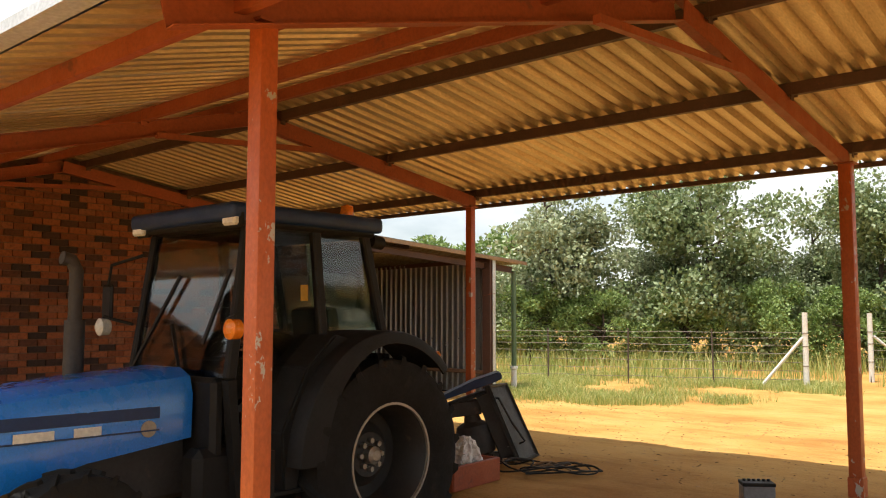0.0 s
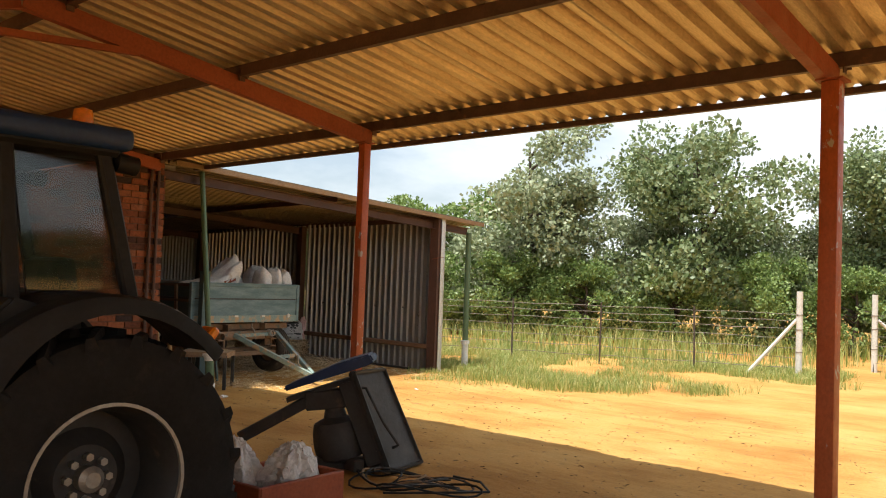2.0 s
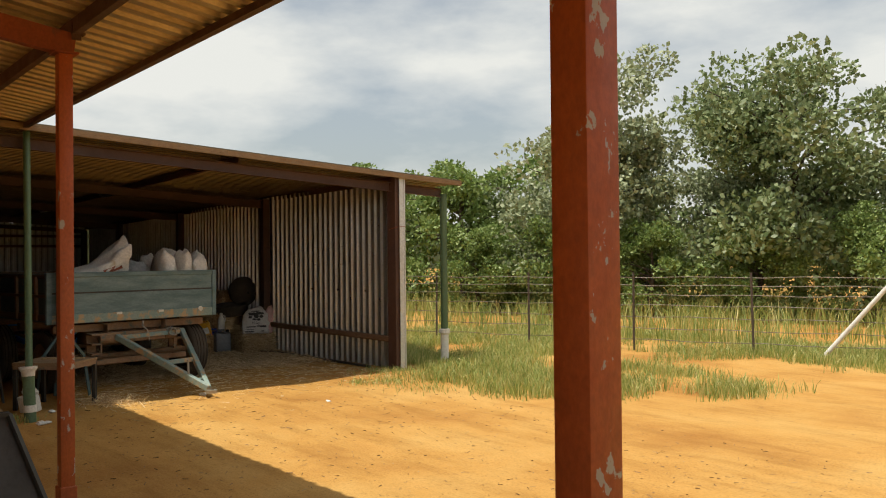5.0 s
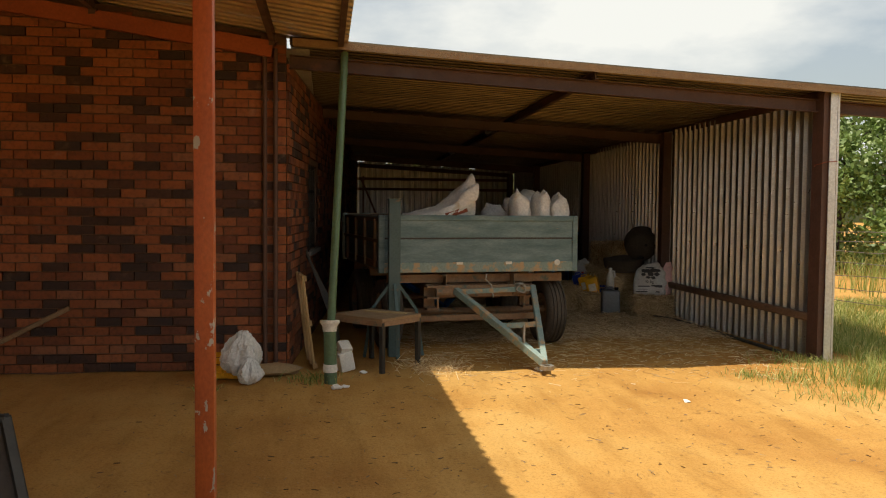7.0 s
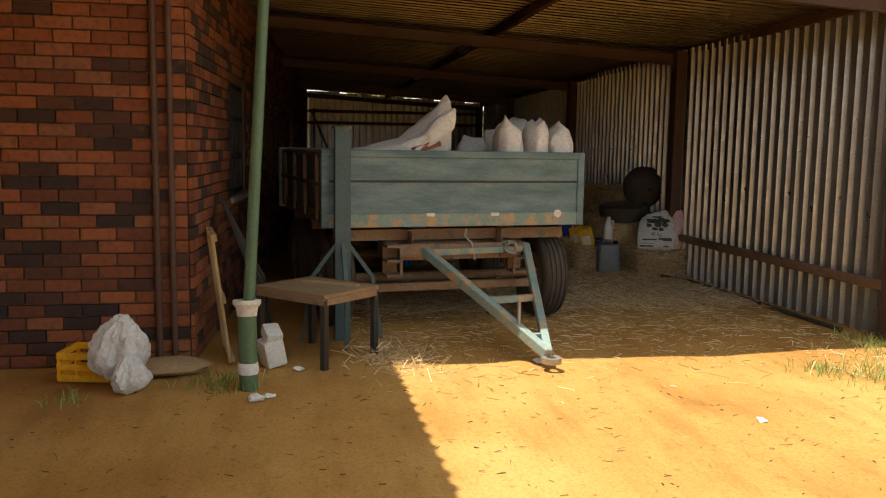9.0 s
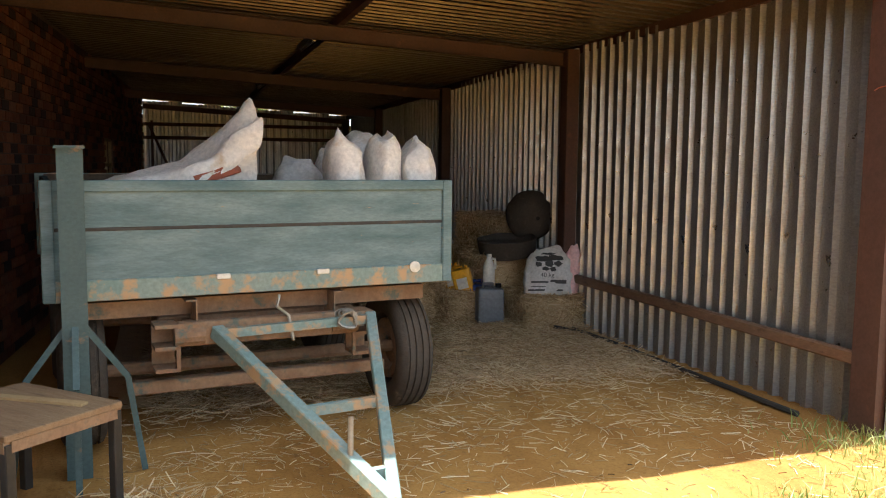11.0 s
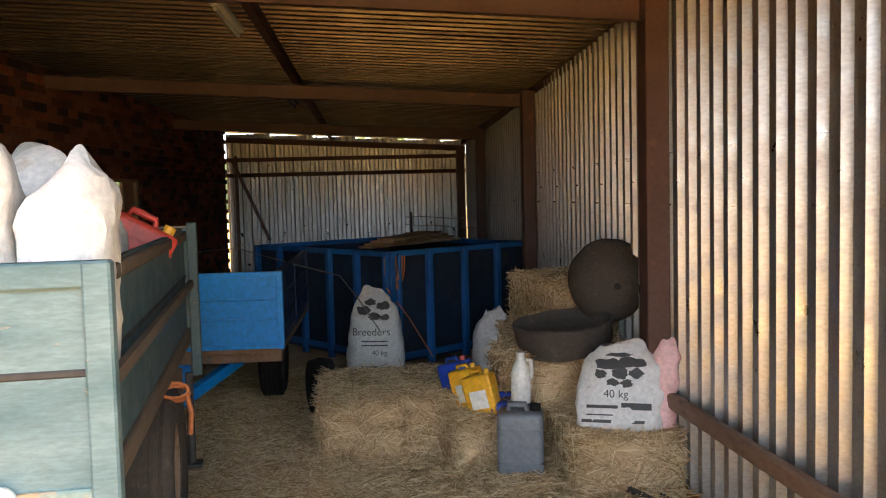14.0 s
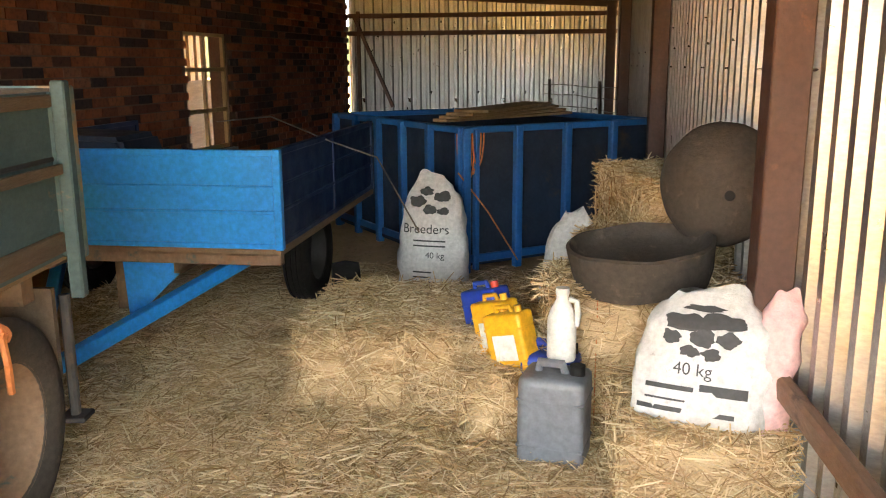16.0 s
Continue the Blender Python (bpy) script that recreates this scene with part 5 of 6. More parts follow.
BEDZ = TB + 0.04
for k, (y, w, h, s) in enumerate(((0.585, 0.225, 0.87, 21), (0.79, 0.205, 0.88, 22), (0.955, 0.235, 0.84, 23))):
    feed_sack(on_trailer(-0.27, y, BEDZ, 90, 0, 2 * (k - 1)), w, 0.42, h, s, SACKCLOTH, "full white woven sack standing in the trailer", "", 0.30, 0.055 * (k - 0.6), "sacks on the trailer", 0.74, 3.2)
feed_sack(on_trailer(-0.70, 0.80, BEDZ, 80, -3), 0.46, 0.46, 0.88, 27, SACKCLOTH, "bulging white woven sack in the trailer", "", 0.45, 0.04, "", 0.72, 2.8)
feed_sack(on_trailer(-1.20, 0.84, BEDZ, 95, -8), 0.34, 0.3, 0.82, 29, SACKCLOTH, "open white woven sack in the trailer", "", 0.6)
feed_sack(on_trailer(-0.70, 0.40, BEDZ, 80, -10), 0.40, 0.3, 0.72, 31, WHITESACK, "grey woven sack slumped in the trailer", "", 0.5)
# large open bag, thrown over the load: a tapering tube whose mouth stands up and gapes
bm = bmesh.new()
rows, cols = 22, 36
grid = []
for i in range(rows + 1):
    u = i / rows
    mouth = max(0.0, (u - 0.55) / 0.45)
    c = Vector((-0.52 + 0.10 * u, -0.86 + 0.90 * u, BEDZ + 0.50 + 0.08 * u + 0.25 * mouth ** 1.1))
    up = Vector((0, -0.30 * mouth, 1.0)).normalized()
    ry, rz = 0.30 - 0.06 * mouth, 0.05 + 0.14 * u + 0.02 * mouth
    r = []
    for j in range(cols):
        a = math.tau * j / cols
        lip = mouth ** 3 * (0.07 * math.sin(a) - 0.03)
        p = c + Vector((math.cos(a) * ry, lip, 0)) + up * (math.sin(a) * rz * (1.0 if math.sin(a) > 0 else 1.4))
        fold = 0.022 * math.sin(a * 7 + u * 5) * (0.4 + mouth)
        p += Vector((0, 0, fold)) + noise.noise_vector(p * 5) * 0.045 + noise.noise_vector(p * 15) * 0.014
        r.append(bm.verts.new(p))
    grid.append(r)
for i in range(rows):
    for j in range(cols):
        bm.faces.new((grid[i][j], grid[i][(j + 1) % cols], grid[i + 1][(j + 1) % cols], grid[i + 1][j]))
bm.faces.new(grid[0][::-1])
bmesh.ops.recalc_face_normals(bm, faces=bm.faces)
bmesh.ops.solidify(bm, geom=bm.faces[:], thickness=0.006)
single("bulk_bag", bm, SACKCLOTH, "crumpled open woven bulk bag on the trailer load", "bag", TR, smooth=True)
c = jerrican(on_trailer(-1.75, 0.85, BEDZ + 0.35, 100, 0, 30), 0.30, 0.18, 0.36, REDPLASTIC, YELLOW, "red fuel can with a yellow cap lying on the load")
feed_sack(on_trailer(-1.75, 0.80, BEDZ, 90, 0), 0.5, 0.45, 0.40, 33, SACKCLOTH, "half-empty woven sack under a red fuel can", "", 0.9)
bm = bmesh.new()
bar(bm, (-0.16, -0.36, TT - 0.01), (-0.20, -0.10, TT + 0.07), 0.02, 0.06, bevel=0.004)
single("red_board", bm, REDSTEEL, "short faded red board lying on the trailer load", "board", TR)

# ---- blue trailer deeper in the shed ----
bt = thing("blue_trailer", "bright blue flat-sided trailer parked in the shed", "trailer", at(-14.97, 12.32, 0))
BW, B0, B1, BLEN = 2.0, 0.60, 1.13, 2.30


def blue_board(name, p, q, mat, label):
    bm = bmesh.new()
    p, q = Vector((*p, 0)), Vector((*q, 0))
    bar(bm, p + Vector((0, 0, (B0 + B1) / 2)), q + Vector((0, 0, (B0 + B1) / 2)), 0.02, B1 - B0)
    ob = part(name, bm, mat, bt, label)
    for z, h in ((B1 - 0.015, 0.035), (B1 - 0.19, 0.012), (B0 + 0.20, 0.02), (B0 + 0.015, 0.03)):
        bm = bmesh.new()
        bar(bm, p + Vector((0, 0, z)), q + Vector((0, 0, z)), 0.04, h, bevel=0.004)
        part("pressed_rib", bm, mat, ob)
    for e in (p, q, (p + q) / 2):
        if name == "front_board" and e == (p + q) / 2:
            continue
        bm = bmesh.new()
        box(bm, e + Vector((0, 0, (B0 + B1) / 2)), (0.045, 0.045, B1 - B0 + 0.01), bevel=0.005)
        part("upright", bm, mat, ob)
    return ob


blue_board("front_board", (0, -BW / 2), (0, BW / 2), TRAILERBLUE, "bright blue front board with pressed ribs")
# shade is put into the colour: sides far darker than the front board
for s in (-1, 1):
    blue_board("side_board", (-0.03, s * (BW / 2 - 0.02)), (-BLEN, s * (BW / 2 - 0.02)), DEEPBLUE, "blue side board with shade in its dark colour")
bm = bmesh.new()
box(bm, (-BLEN / 2, 0, B0 - 0.02), (BLEN, BW, 0.04))
part("bed", bm, WOOD, bt, "wooden trailer bed")
bm = bmesh.new()
box(bm, (-0.03, 0, B0 - 0.06), (0.06, BW, 0.07), bevel=0.006)
part("front_sill", bm, RUST, bt, "grimy front sill")
for s in (-1, 1):
    bm = bmesh.new()
    channel(bm, (-0.02, s * 0.4, B0 - 0.1), (-BLEN, s * 0.4, B0 - 0.1), 0.05, 0.11, 0.006)
    part("chassis_beam", bm, RUST, bt)
bm = bmesh.new()
box(bm, (-0.35, -0.02, 0.33), (0.2, 0.16, 0.34))
part("jack_leg", bm, RUST, bt)
bm = bmesh.new()
prism(bm, [(0.10, 0.52), (0.42, 0.52), (0.42, 0.42), (0.12, 0.14)], (-0.08, -0.05, 0), (0, 1, 0), (0, 0, 1), 0.03)
part("gusset", bm, TRAILERBLUE, bt, "blue triangular gusset plate")
bm = bmesh.new()
bar(bm, (0.75, 0.0, 0.10), (-0.75, 0.72, 0.48), 0.07, 0.08, bevel=0.006)
part("drawbar", bm, TRAILERBLUE, bt, "blue A-frame drawbar")
bm = bmesh.new()
bar(bm, (0.75, 0.0, 0.10), (-0.75, -0.72, 0.48), 0.07, 0.08, bevel=0.006)
part("drawbar", bm, TRAILERBLUE, bt, "blue A-frame drawbar")
bm = bmesh.new()
box(bm, (-0.62, 0.66, 0.48), (0.05, 0.05, 0.16))
part("drawbar_lug", bm, TRAILERBLUE, bt)
bm = bmesh.new()
rod(bm, (-1.15, -0.8, 0.34), (-1.15, 0.8, 0.34), 0.035, seg=10)
part("axle", bm, RUST, bt)
for s, rot in ((1, Matrix.Rotation(-math.pi / 2, 4, "X")), (-1, Matrix.Rotation(math.pi / 2, 4, "X"))):
    wheel(bt, Matrix.Translation((-1.15, s * 0.80, 0.335)) @ rot, 0.335, 0.18, 0.19, 0, RUBBER, RIM, None, 5)
bm = bmesh.new()
prism(bm, [(-0.75, 0.0), (0.40, 0.0), (0.28, 0.32), (-0.70, 0.36)], (-0.6, -0.35, B0 + 0.22), (0, 1, 0), (0, 0, 1), 0.5, 0.03)
single("dark_bin", bm, CRATEDARK, "dark blue bin standing in the blue trailer", "bin", at(-14.97, 12.32, 0.02))

# ---- blue stock crate behind the bales ----
CO, F1, F2 = Vector((-16.82, 14.10, 0)), Vector((-0.61, 0.79, 0)), Vector((-0.79, -0.61, 0))
crate = thing("stock_crate", "open blue steel stock crate with dark side panels", "crate")
CH = 1.10
for d, length, n in ((F1, 1.85, 5), (F2, 2.3, 6)):
    for far in (0.0, 1.0):
        off = (F2 * 2.3 if d is F1 else F1 * 1.85) * far
        p, q = CO + off, CO + off + d * length
        for z, h in ((CH, 0.05), (0.14, 0.06)):
            bm = bmesh.new()
            bar(bm, p + Vector((0, 0, z)), q + Vector((0, 0, z)), 0.05, h, bevel=0.005)
            part("rail", bm, CRATEBLUE, crate)
        # flat dark sheet in place of the mesh-like panel between the rails
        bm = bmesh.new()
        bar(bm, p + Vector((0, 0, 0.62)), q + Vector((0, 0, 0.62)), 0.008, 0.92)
        part("side_panel", bm, CRATEDARK, crate, "dark side panel with brown patches")
        for k in range(n):
            c = p.lerp(q, k / (n - 1))
            bm = bmesh.new()
            out = (d.cross(Vector((0, 0, 1)))) * (0.03 if d is F1 else -0.03) * (1 if far == 0 else -1)
            box(bm, c + out + Vector((0, 0, 0.58)), (0.06, 0.06, 1.08), Matrix.Rotation(math.atan2(d.y, d.x), 3, "Z"), 0.006)
            if k == 0 and d is F1 and not far:
                box(bm, c + out + d * 0.09 + Vector((0, 0, 0.58)), (0.035, 0.05, 1.05), Matrix.Rotation(math.atan2(d.y, d.x), 3, "Z"), 0.006)
            part("upright", bm, CRATEBLUE, crate)
bm = bmesh.new()
c = CO + F1 * 0.9 + F2 * 1.15 + Vector((0, 0, 0.10))
box(bm, c, (1.85, 2.3, 0.03), Matrix.Rotation(math.atan2(F1.y, F1.x), 3, "Z"))
for k in (0.2, 0.8):
    for j in (0.2, 0.8):
        rod(bm, CO + F1 * 1.85 * k + F2 * 2.3 * j, CO + F1 * 1.85 * k + F2 * 2.3 * j + Vector((0, 0, 0.1)), 0.06, seg=10)
part("floor_plate", bm, CRATEDARK, crate)
bm = bmesh.new()
for k in range(6):
    pts = [CO + F1 * (0.06 + 0.012 * k) + Vector((0.05, -0.05 + 0.012 * k, CH - 0.02 - 0.40 * math.sin(q) * (1 - 0.08 * k))) + F1 * 0.05 * math.cos(q) for q in np.linspace(0, math.pi, 12)]
    tube(bm, pts, 0.006, 5)
tube(bm, [CO + Vector((0.08, -0.03, 0.8)), CO + F1 * 0.22 + Vector((0.08, 0, 0.5)), CO + F1 * 0.5 + Vector((0.1, 0, 0.1))], 0.006, 5)
single("rope_coil", bm, ROPE, "orange rope hanging over the blue crate", "rope")
for k in range(4):
    bm = bmesh.new()
    ang = 0.25 + 0.13 * k
    dd = Vector((math.cos(2.2 + ang), math.sin(2.2 + ang), 0))
    c = CO + F1 * 0.75 + F2 * 0.55 + Vector((0, 0, CH + 0.05 + 0.026 * k))
    bar(bm, c - dd * 0.75, c + dd * 0.75, 0.16 + 0.04 * k, 0.022, bevel=0.004)
    single("loose_board", bm, WOOD, "weathered board lying across the blue crate", "board", group="boards on the crate")
bm = bmesh.new()
pts = [(-15.9, 13.35, 1.10), (-15.7, 13.7, 1.02), (-15.5, 13.85, 0.85), (-15.42, 14.0, 0.62)]
tube(bm, pts, 0.005, 5)
tube(bm, [(-16.9, 12.2, 1.15), (-16.4, 12.8, 1.22), (-15.9, 13.35, 1.10)], 0.005, 5)
single("loose_wire", bm, WIRE, "thin loose wire over the blue trailer", "wire")
bm = bmesh.new()
lathe(bm, [(0.10, -0.07), (0.2, -0.08), (0.215, 0), (0.2, 0.08), (0.10, 0.07)], 28, Matrix.Translation((-15.45, 13.55, 0.215)) @ Matrix.Rotation(math.pi / 2, 4, "X") @ Matrix.Rotation(0.3, 4, "Y"), closed=True)
single("small_tyre", bm, RUBBER, "small black tyre standing behind a hay bale", "tyre", smooth=True)

# ---- straw over the shed floor ----
def straw_z(x, y):
    return ground_z(x, y) + 0.022 + 0.03 * noise_at(x + 5, y, 1.9) + 0.012 * noise_at(x, y + 4, 6.0)


def straw_bed():
    xs, ys = np.arange(-19.5, -11.0, 0.07), np.arange(11.3, 15.6, 0.07)
    verts, faces, ids = [], [], {}
    for i, x in enumerate(xs):
        for j, y in enumerate(ys):
            edge = 0.35 * noise_at(x, y, 0.8) + 0.4
            if x < -12.0 + edge and not (x > -13.2 and y > 15.2):
                ids[i, j] = len(verts)
                sink = 0.03 if x > -12.6 + edge else 0.0
                verts.append((x, y, straw_z(x, y) - sink))
    for i in range(len(xs) - 1):
        for j in range(len(ys) - 1):
            q = [ids.get(k) for k in ((i, j), (i + 1, j), (i + 1, j + 1), (i, j + 1))]
            if None not in q:
                faces.append(q)
    me = numpy_mesh("straw_litter", np.array(verts), np.array(faces), STRAW)
    for p in me.polygons:
        p.use_smooth = True
    return me


litter = single("straw_litter", straw_bed(), STRAW, "trampled straw litter over the shed floor", "straw", kind="stuff")
n = 75000
px = -11.2 - 5.4 * rng.beta(1.5, 1.6, n) - rng.uniform(0, 0.6, n)
py = rng.uniform(11.6, 15.55, n)
pz = np.array([straw_z(x, y) for x, y in zip(px, py)]) + rng.uniform(0.0, 0.025, n)
single("straw_stalks", stalk_mesh("straw_stalks", np.stack([px, py, pz], 1), (0.05, 0.22), 0.0026, STALK, 0.2), STALK, "loose straw stalks on the shed floor", "straw", kind="stuff")
n = 2600
px, py = rng.normal(-10.9, 0.8, n), rng.uniform(11.4, 15.4, n)
single("scattered_straw", stalk_mesh("scattered_straw", np.stack([px, py, np.array([ground_z(a, b) for a, b in zip(px, py)]) + 0.006], 1), (0.04, 0.16), 0.0024, STALK, 0.1), STALK, "scattered straw at the shed mouth", "straw", kind="stuff")
n = 2800
px, py = rng.uniform(-10, 1, n), rng.uniform(9.2, 15.0, n)
TWIG = leaf_surface("dry_litter", (0.10, 0.055, 0.03), (0.2, 0.12, 0.06), (0.35, 0.24, 0.12))
single("dry_litter", stalk_mesh("dry_litter", np.stack([px, py, np.array([ground_z(a, b) for a, b in zip(px, py)]) + 0.006], 1), (0.01, 0.05), 0.0026, TWIG, 0.15), TWIG, "dry leaves and twigs scattered on the sand", "litter", kind="stuff")

# ---- low steel table, stand, leaning things at the shed's mouth ----
table = thing("steel_table", "low rusty steel table with a worn top", "table", at(-10.13, 11.07, 0, 44))
bm = bmesh.new()
box(bm, (0, 0, 0.505), (0.68, 0.58, 0.03), bevel=0.004)
part("tabletop", bm, WOOD, table, "worn brown tabletop")
for p, q in (((0, 0.275, 0.468), (0.66, 0.03, 0.045)), ((0, -0.275, 0.468), (0.66, 0.03, 0.045)), ((0.325, 0, 0.468), (0.03, 0.52, 0.045)), ((-0.325, 0, 0.468), (0.03, 0.52, 0.045))):
    bm = bmesh.new()
    box(bm, p, q)
    part("apron", bm, RUST, table)
for sx in (-1, 1):
    for sy in (-1, 1):
        bm = bmesh.new()
        box(bm, (sx * 0.315, sy * 0.265, 0.235), (0.045, 0.045, 0.49), bevel=0.004)
        part("leg", bm, RIM, table)
bm = bmesh.new()
bar(bm, (-0.2, 0.05, 0.526), (0.25, 0.16, 0.526), 0.05, 0.012)
single("wood_strip", bm, PALEWOOD, "thin pale strip of wood on the steel table", "wood", at(-10.13, 11.07, 0, 44))
stand = thing("steel_stand", "grey steel column with splayed bracing feet", "stand", at(-10.62, 11.28, 0, 4))
bm = bmesh.new()
channel(bm, (0, 0, 0.0), (0, 0, 1.66), 0.12, 0.10, 0.01, up=(1, 0, 0))
part("column", bm, SIDETEAL, stand)
bm = bmesh.new()
box(bm, (0, 0, 1.665), (0.14, 0.14, 0.015))
part("cap_plate", bm, SIDETEAL, stand)
for dx, dy in ((0, -0.24), (0, 0.24), (0.22, 0), (-0.22, 0)):
    bm = bmesh.new()
    bar(bm, (dx, dy, 0.50), (dx * 0.15, dy * 0.15, 0.78), 0.03, 0.03)
    bar(bm, (dx, dy, 0.50), (dx * 1.3, dy * 1.3, 0.0), 0.03, 0.03)
    part("brace", bm, SIDETEAL, stand)
# green pole in a pipe sleeve that props the eave
pole = thing("prop_pole", "leaning green pole in a pipe sleeve with a white collar", "pole")
bm = bmesh.new()
tube(bm, [(-9.32, 10.60, 0.10), (-9.36, 10.61, 0.5), (-9.97, 10.74, 3.06)], 0.037, 16)
part("pole", bm, GREENPAINT, pole, smooth=True)
bm = bmesh.new()
tube(bm, [(-9.30, 10.61, -0.04), (-9.345, 10.60, 0.50)], 0.058, 20)
sl = part("sleeve", bm, GREENPAINT, pole, "green pipe sleeve", smooth=True)
bm = bmesh.new()
lathe(bm, [(0.062, 0.0), (0.068, 0.05), (0.088, 0.075), (0.088, 0.10), (0.05, 0.10), (0.048, 0.02)], 24, at(-9.345, 10.60, 0.46, 0, 0, -5), closed=True)
part("collar", bm, WHITEPVC, sl, "white plastic collar", smooth=True)
bm = bmesh.new()
lathe(bm, [(0.062, 0.0), (0.066, 0.02), (0.062, 0.07)], 20, at(-9.31, 10.605, 0.10))
part("foot_band", bm, PAPER, sl, "peeling white band", smooth=True)
fr = thing("wooden_frame", "pale slatted wooden frame leaning on the brick corner", "frame", at(-10.22, 10.42, 0, 8, 0, 0) @ Matrix.Rotation(radians(7), 4, "X"))
for x in (-0.28, -0.02, 0.24):
    bm = bmesh.new()
    box(bm, (x, 0, 0.46), (0.045, 0.025, 0.92), bevel=0.004)
    part("stile", bm, PALEWOOD, fr)
for z in (0.03, 0.45, 0.89):
    bm = bmesh.new()
    box(bm, (-0.02, 0.022, z), (0.58, 0.02, 0.05), bevel=0.004)
    part("slat", bm, PALEWOOD, fr)
bm = bmesh.new()
for k in range(4):
    bar(bm, (-10.75 - 0.06 * k, 10.36, 1.12 - 0.02 * k), (-10.75 - 0.10 * k, 10.60 + 0.02 * k, 0.45), 0.035, 0.02)
    bar(bm, (-10.75 - 0.10 * k, 10.60 + 0.02 * k, 0.47), (-10.75 - 0.11 * k, 10.66 + 0.02 * k, 0.0), 0.03, 0.02)
single("louvre_panel", bm, RIM, "grey slatted panel propped against the brick wall", "panel")
bm = bmesh.new()
box(bm, (0, 0, 0.14), (0.30, 0.22, 0.28), Matrix.Rotation(0.2, 3, "X"), 0.03, 2)
box(bm, (0.02, 0.0, 0.33), (0.22, 0.18, 0.14), Matrix.Rotation(0.5, 3, "Y"), 0.03, 2)
single("white_can", bm, WHITEPVC, "broken white plastic cans by the pole", "can", at(-9.90, 10.74, 0, 20) @ Matrix.Scale(0.66, 4), smooth=True)
for k, (x, y, s) in enumerate(((-9.08, 10.66, 0.05), (-9.14, 10.74, 0.035), (-9.72, 10.93, 0.04), (-9.75, 12.65, 0.05), (-8.27, 13.52, 0.03))):
    bm = bmesh.new()
    bmesh.ops.create_icosphere(bm, subdivisions=2, radius=s)
    for v in bm.verts:
        v.co += noise.noise_vector(v.co * 26 + Vector((k, 0, 0))) * s * 0.7
        v.co.z = max(0.0, v.co.z * 0.45 + s * 0.25)
    single("paper_scrap", bm, PAPER, "crumpled white scrap lying on the sand", "litter", at(x, y, ground_z(x, y)), "scraps on the ground")
n = 420
px, py = rng.normal(-9.95, 0.22, n), rng.normal(11.62, 0.16, n)
single("straw_heap", stalk_mesh("straw_heap", np.stack([px, py, np.array([ground_z(a, b) for a, b in zip(px, py)]) + rng.uniform(0.0, 0.05, n)], 1), (0.05, 0.2), 0.003, STALK, 0.4), STALK, "small heap of straw and twigs beside the steel table", "straw", kind="stuff")
# crate, torn bag and stone at the wall's foot
cr = thing("yellow_crate", "yellow plastic crate half under a torn bag", "crate", at(-9.72, 9.66, 0, 80))
for s in (-1, 1):
    bm = bmesh.new()
    for z in (0.03, 0.10, 0.17):
        box(bm, (0, s * 0.15, z), (0.46, 0.018, 0.045), bevel=0.004)
    for x in (-0.22, -0.11, 0, 0.11, 0.22):
        box(bm, (x, s * 0.15, 0.10), (0.018, 0.02, 0.19))
    part("side", bm, YELLOW, cr)
    bm = bmesh.new()
    for z in (0.03, 0.10, 0.17):
        box(bm, (s * 0.23, 0, z), (0.018, 0.30, 0.045), bevel=0.004)
    part("end", bm, YELLOW, cr)
bm = bmesh.new()
box(bm, (0, 0, 0.012), (0.46, 0.3, 0.02))
part("base", bm, YELLOW, cr)


def torn_bag(m, sx, sy, sz, seed, mat, label):
    """A slack plastic bag: flattened, with long radial folds and a pinched top."""
    bm = bmesh.new()
    bmesh.ops.create_icosphere(bm, subdivisions=5, radius=1.0)
    for v in bm.verts:
        p = v.co.copy()
        a = math.atan2(p.y, p.x)
        t = (p.z + 1) * 0.5
        fold = 0.10 * math.sin(a * 6 + seed + 2.5 * t) + 0.06 * math.sin(a * 13 + seed * 2 - 4 * t) + 0.16 * noise.noise(p * 1.7 + Vector((seed, 0, 0)))
        crease = noise.noise_vector(p * 6.5 + Vector((0, seed, 0))) * 0.07
        k = (1.18 - 0.62 * t) * (1 + fold)
        q = Vector((p.x * sx * k, p.y * sy * k, t * sz)) + Vector((crease.x * sx, crease.y * sy, crease.z * sz))
        q += Vector((0.25 * sx, -0.2 * sy, 0)) * t * math.sin(seed)
        q.z = max(q.z, 0.0)
        v.co = q
    return single("torn_bag", bm, mat, label, "bag", m, "torn bags", smooth=True)


torn_bag(at(-9.50, 9.79, 0.06, 10, 0, 12), 0.155, 0.185, 0.40, 4, WHITESACK, "torn dirty white bag slumped over a crate")
torn_bag(at(-9.32, 9.90, 0.0, 60), 0.09, 0.14, 0.24, 9, WHITESACK, "tail of a torn white bag on the sand")
bm = bmesh.new()
bmesh.ops.create_icosphere(bm, subdivisions=3, radius=1.0)
for v in bm.verts:
    p = v.co + noise.noise_vector(v.co * 2) * 0.25
    v.co = Vector((p.x * 0.17, p.y * 0.30, max(0, p.z * 0.06 + 0.03)))
single("flat_stone", bm, surface("sandy_stone", (0.42, 0.29, 0.16), (0.34, 0.22, 0.11), rough=0.9, bump=0.6), "flat sandy stone at the foot of the wall", "stone", at(-9.80, 10.05, 0), smooth=True)
bm = bmesh.new()
bar(bm, (-9.60, 7.05, 0.02), (-9.94, 8.2, 0.62), 0.045, 0.045, bevel=0.006)
single("leaning_batten", bm, WOOD, "brown batten leaning on the brick wall", "wood")
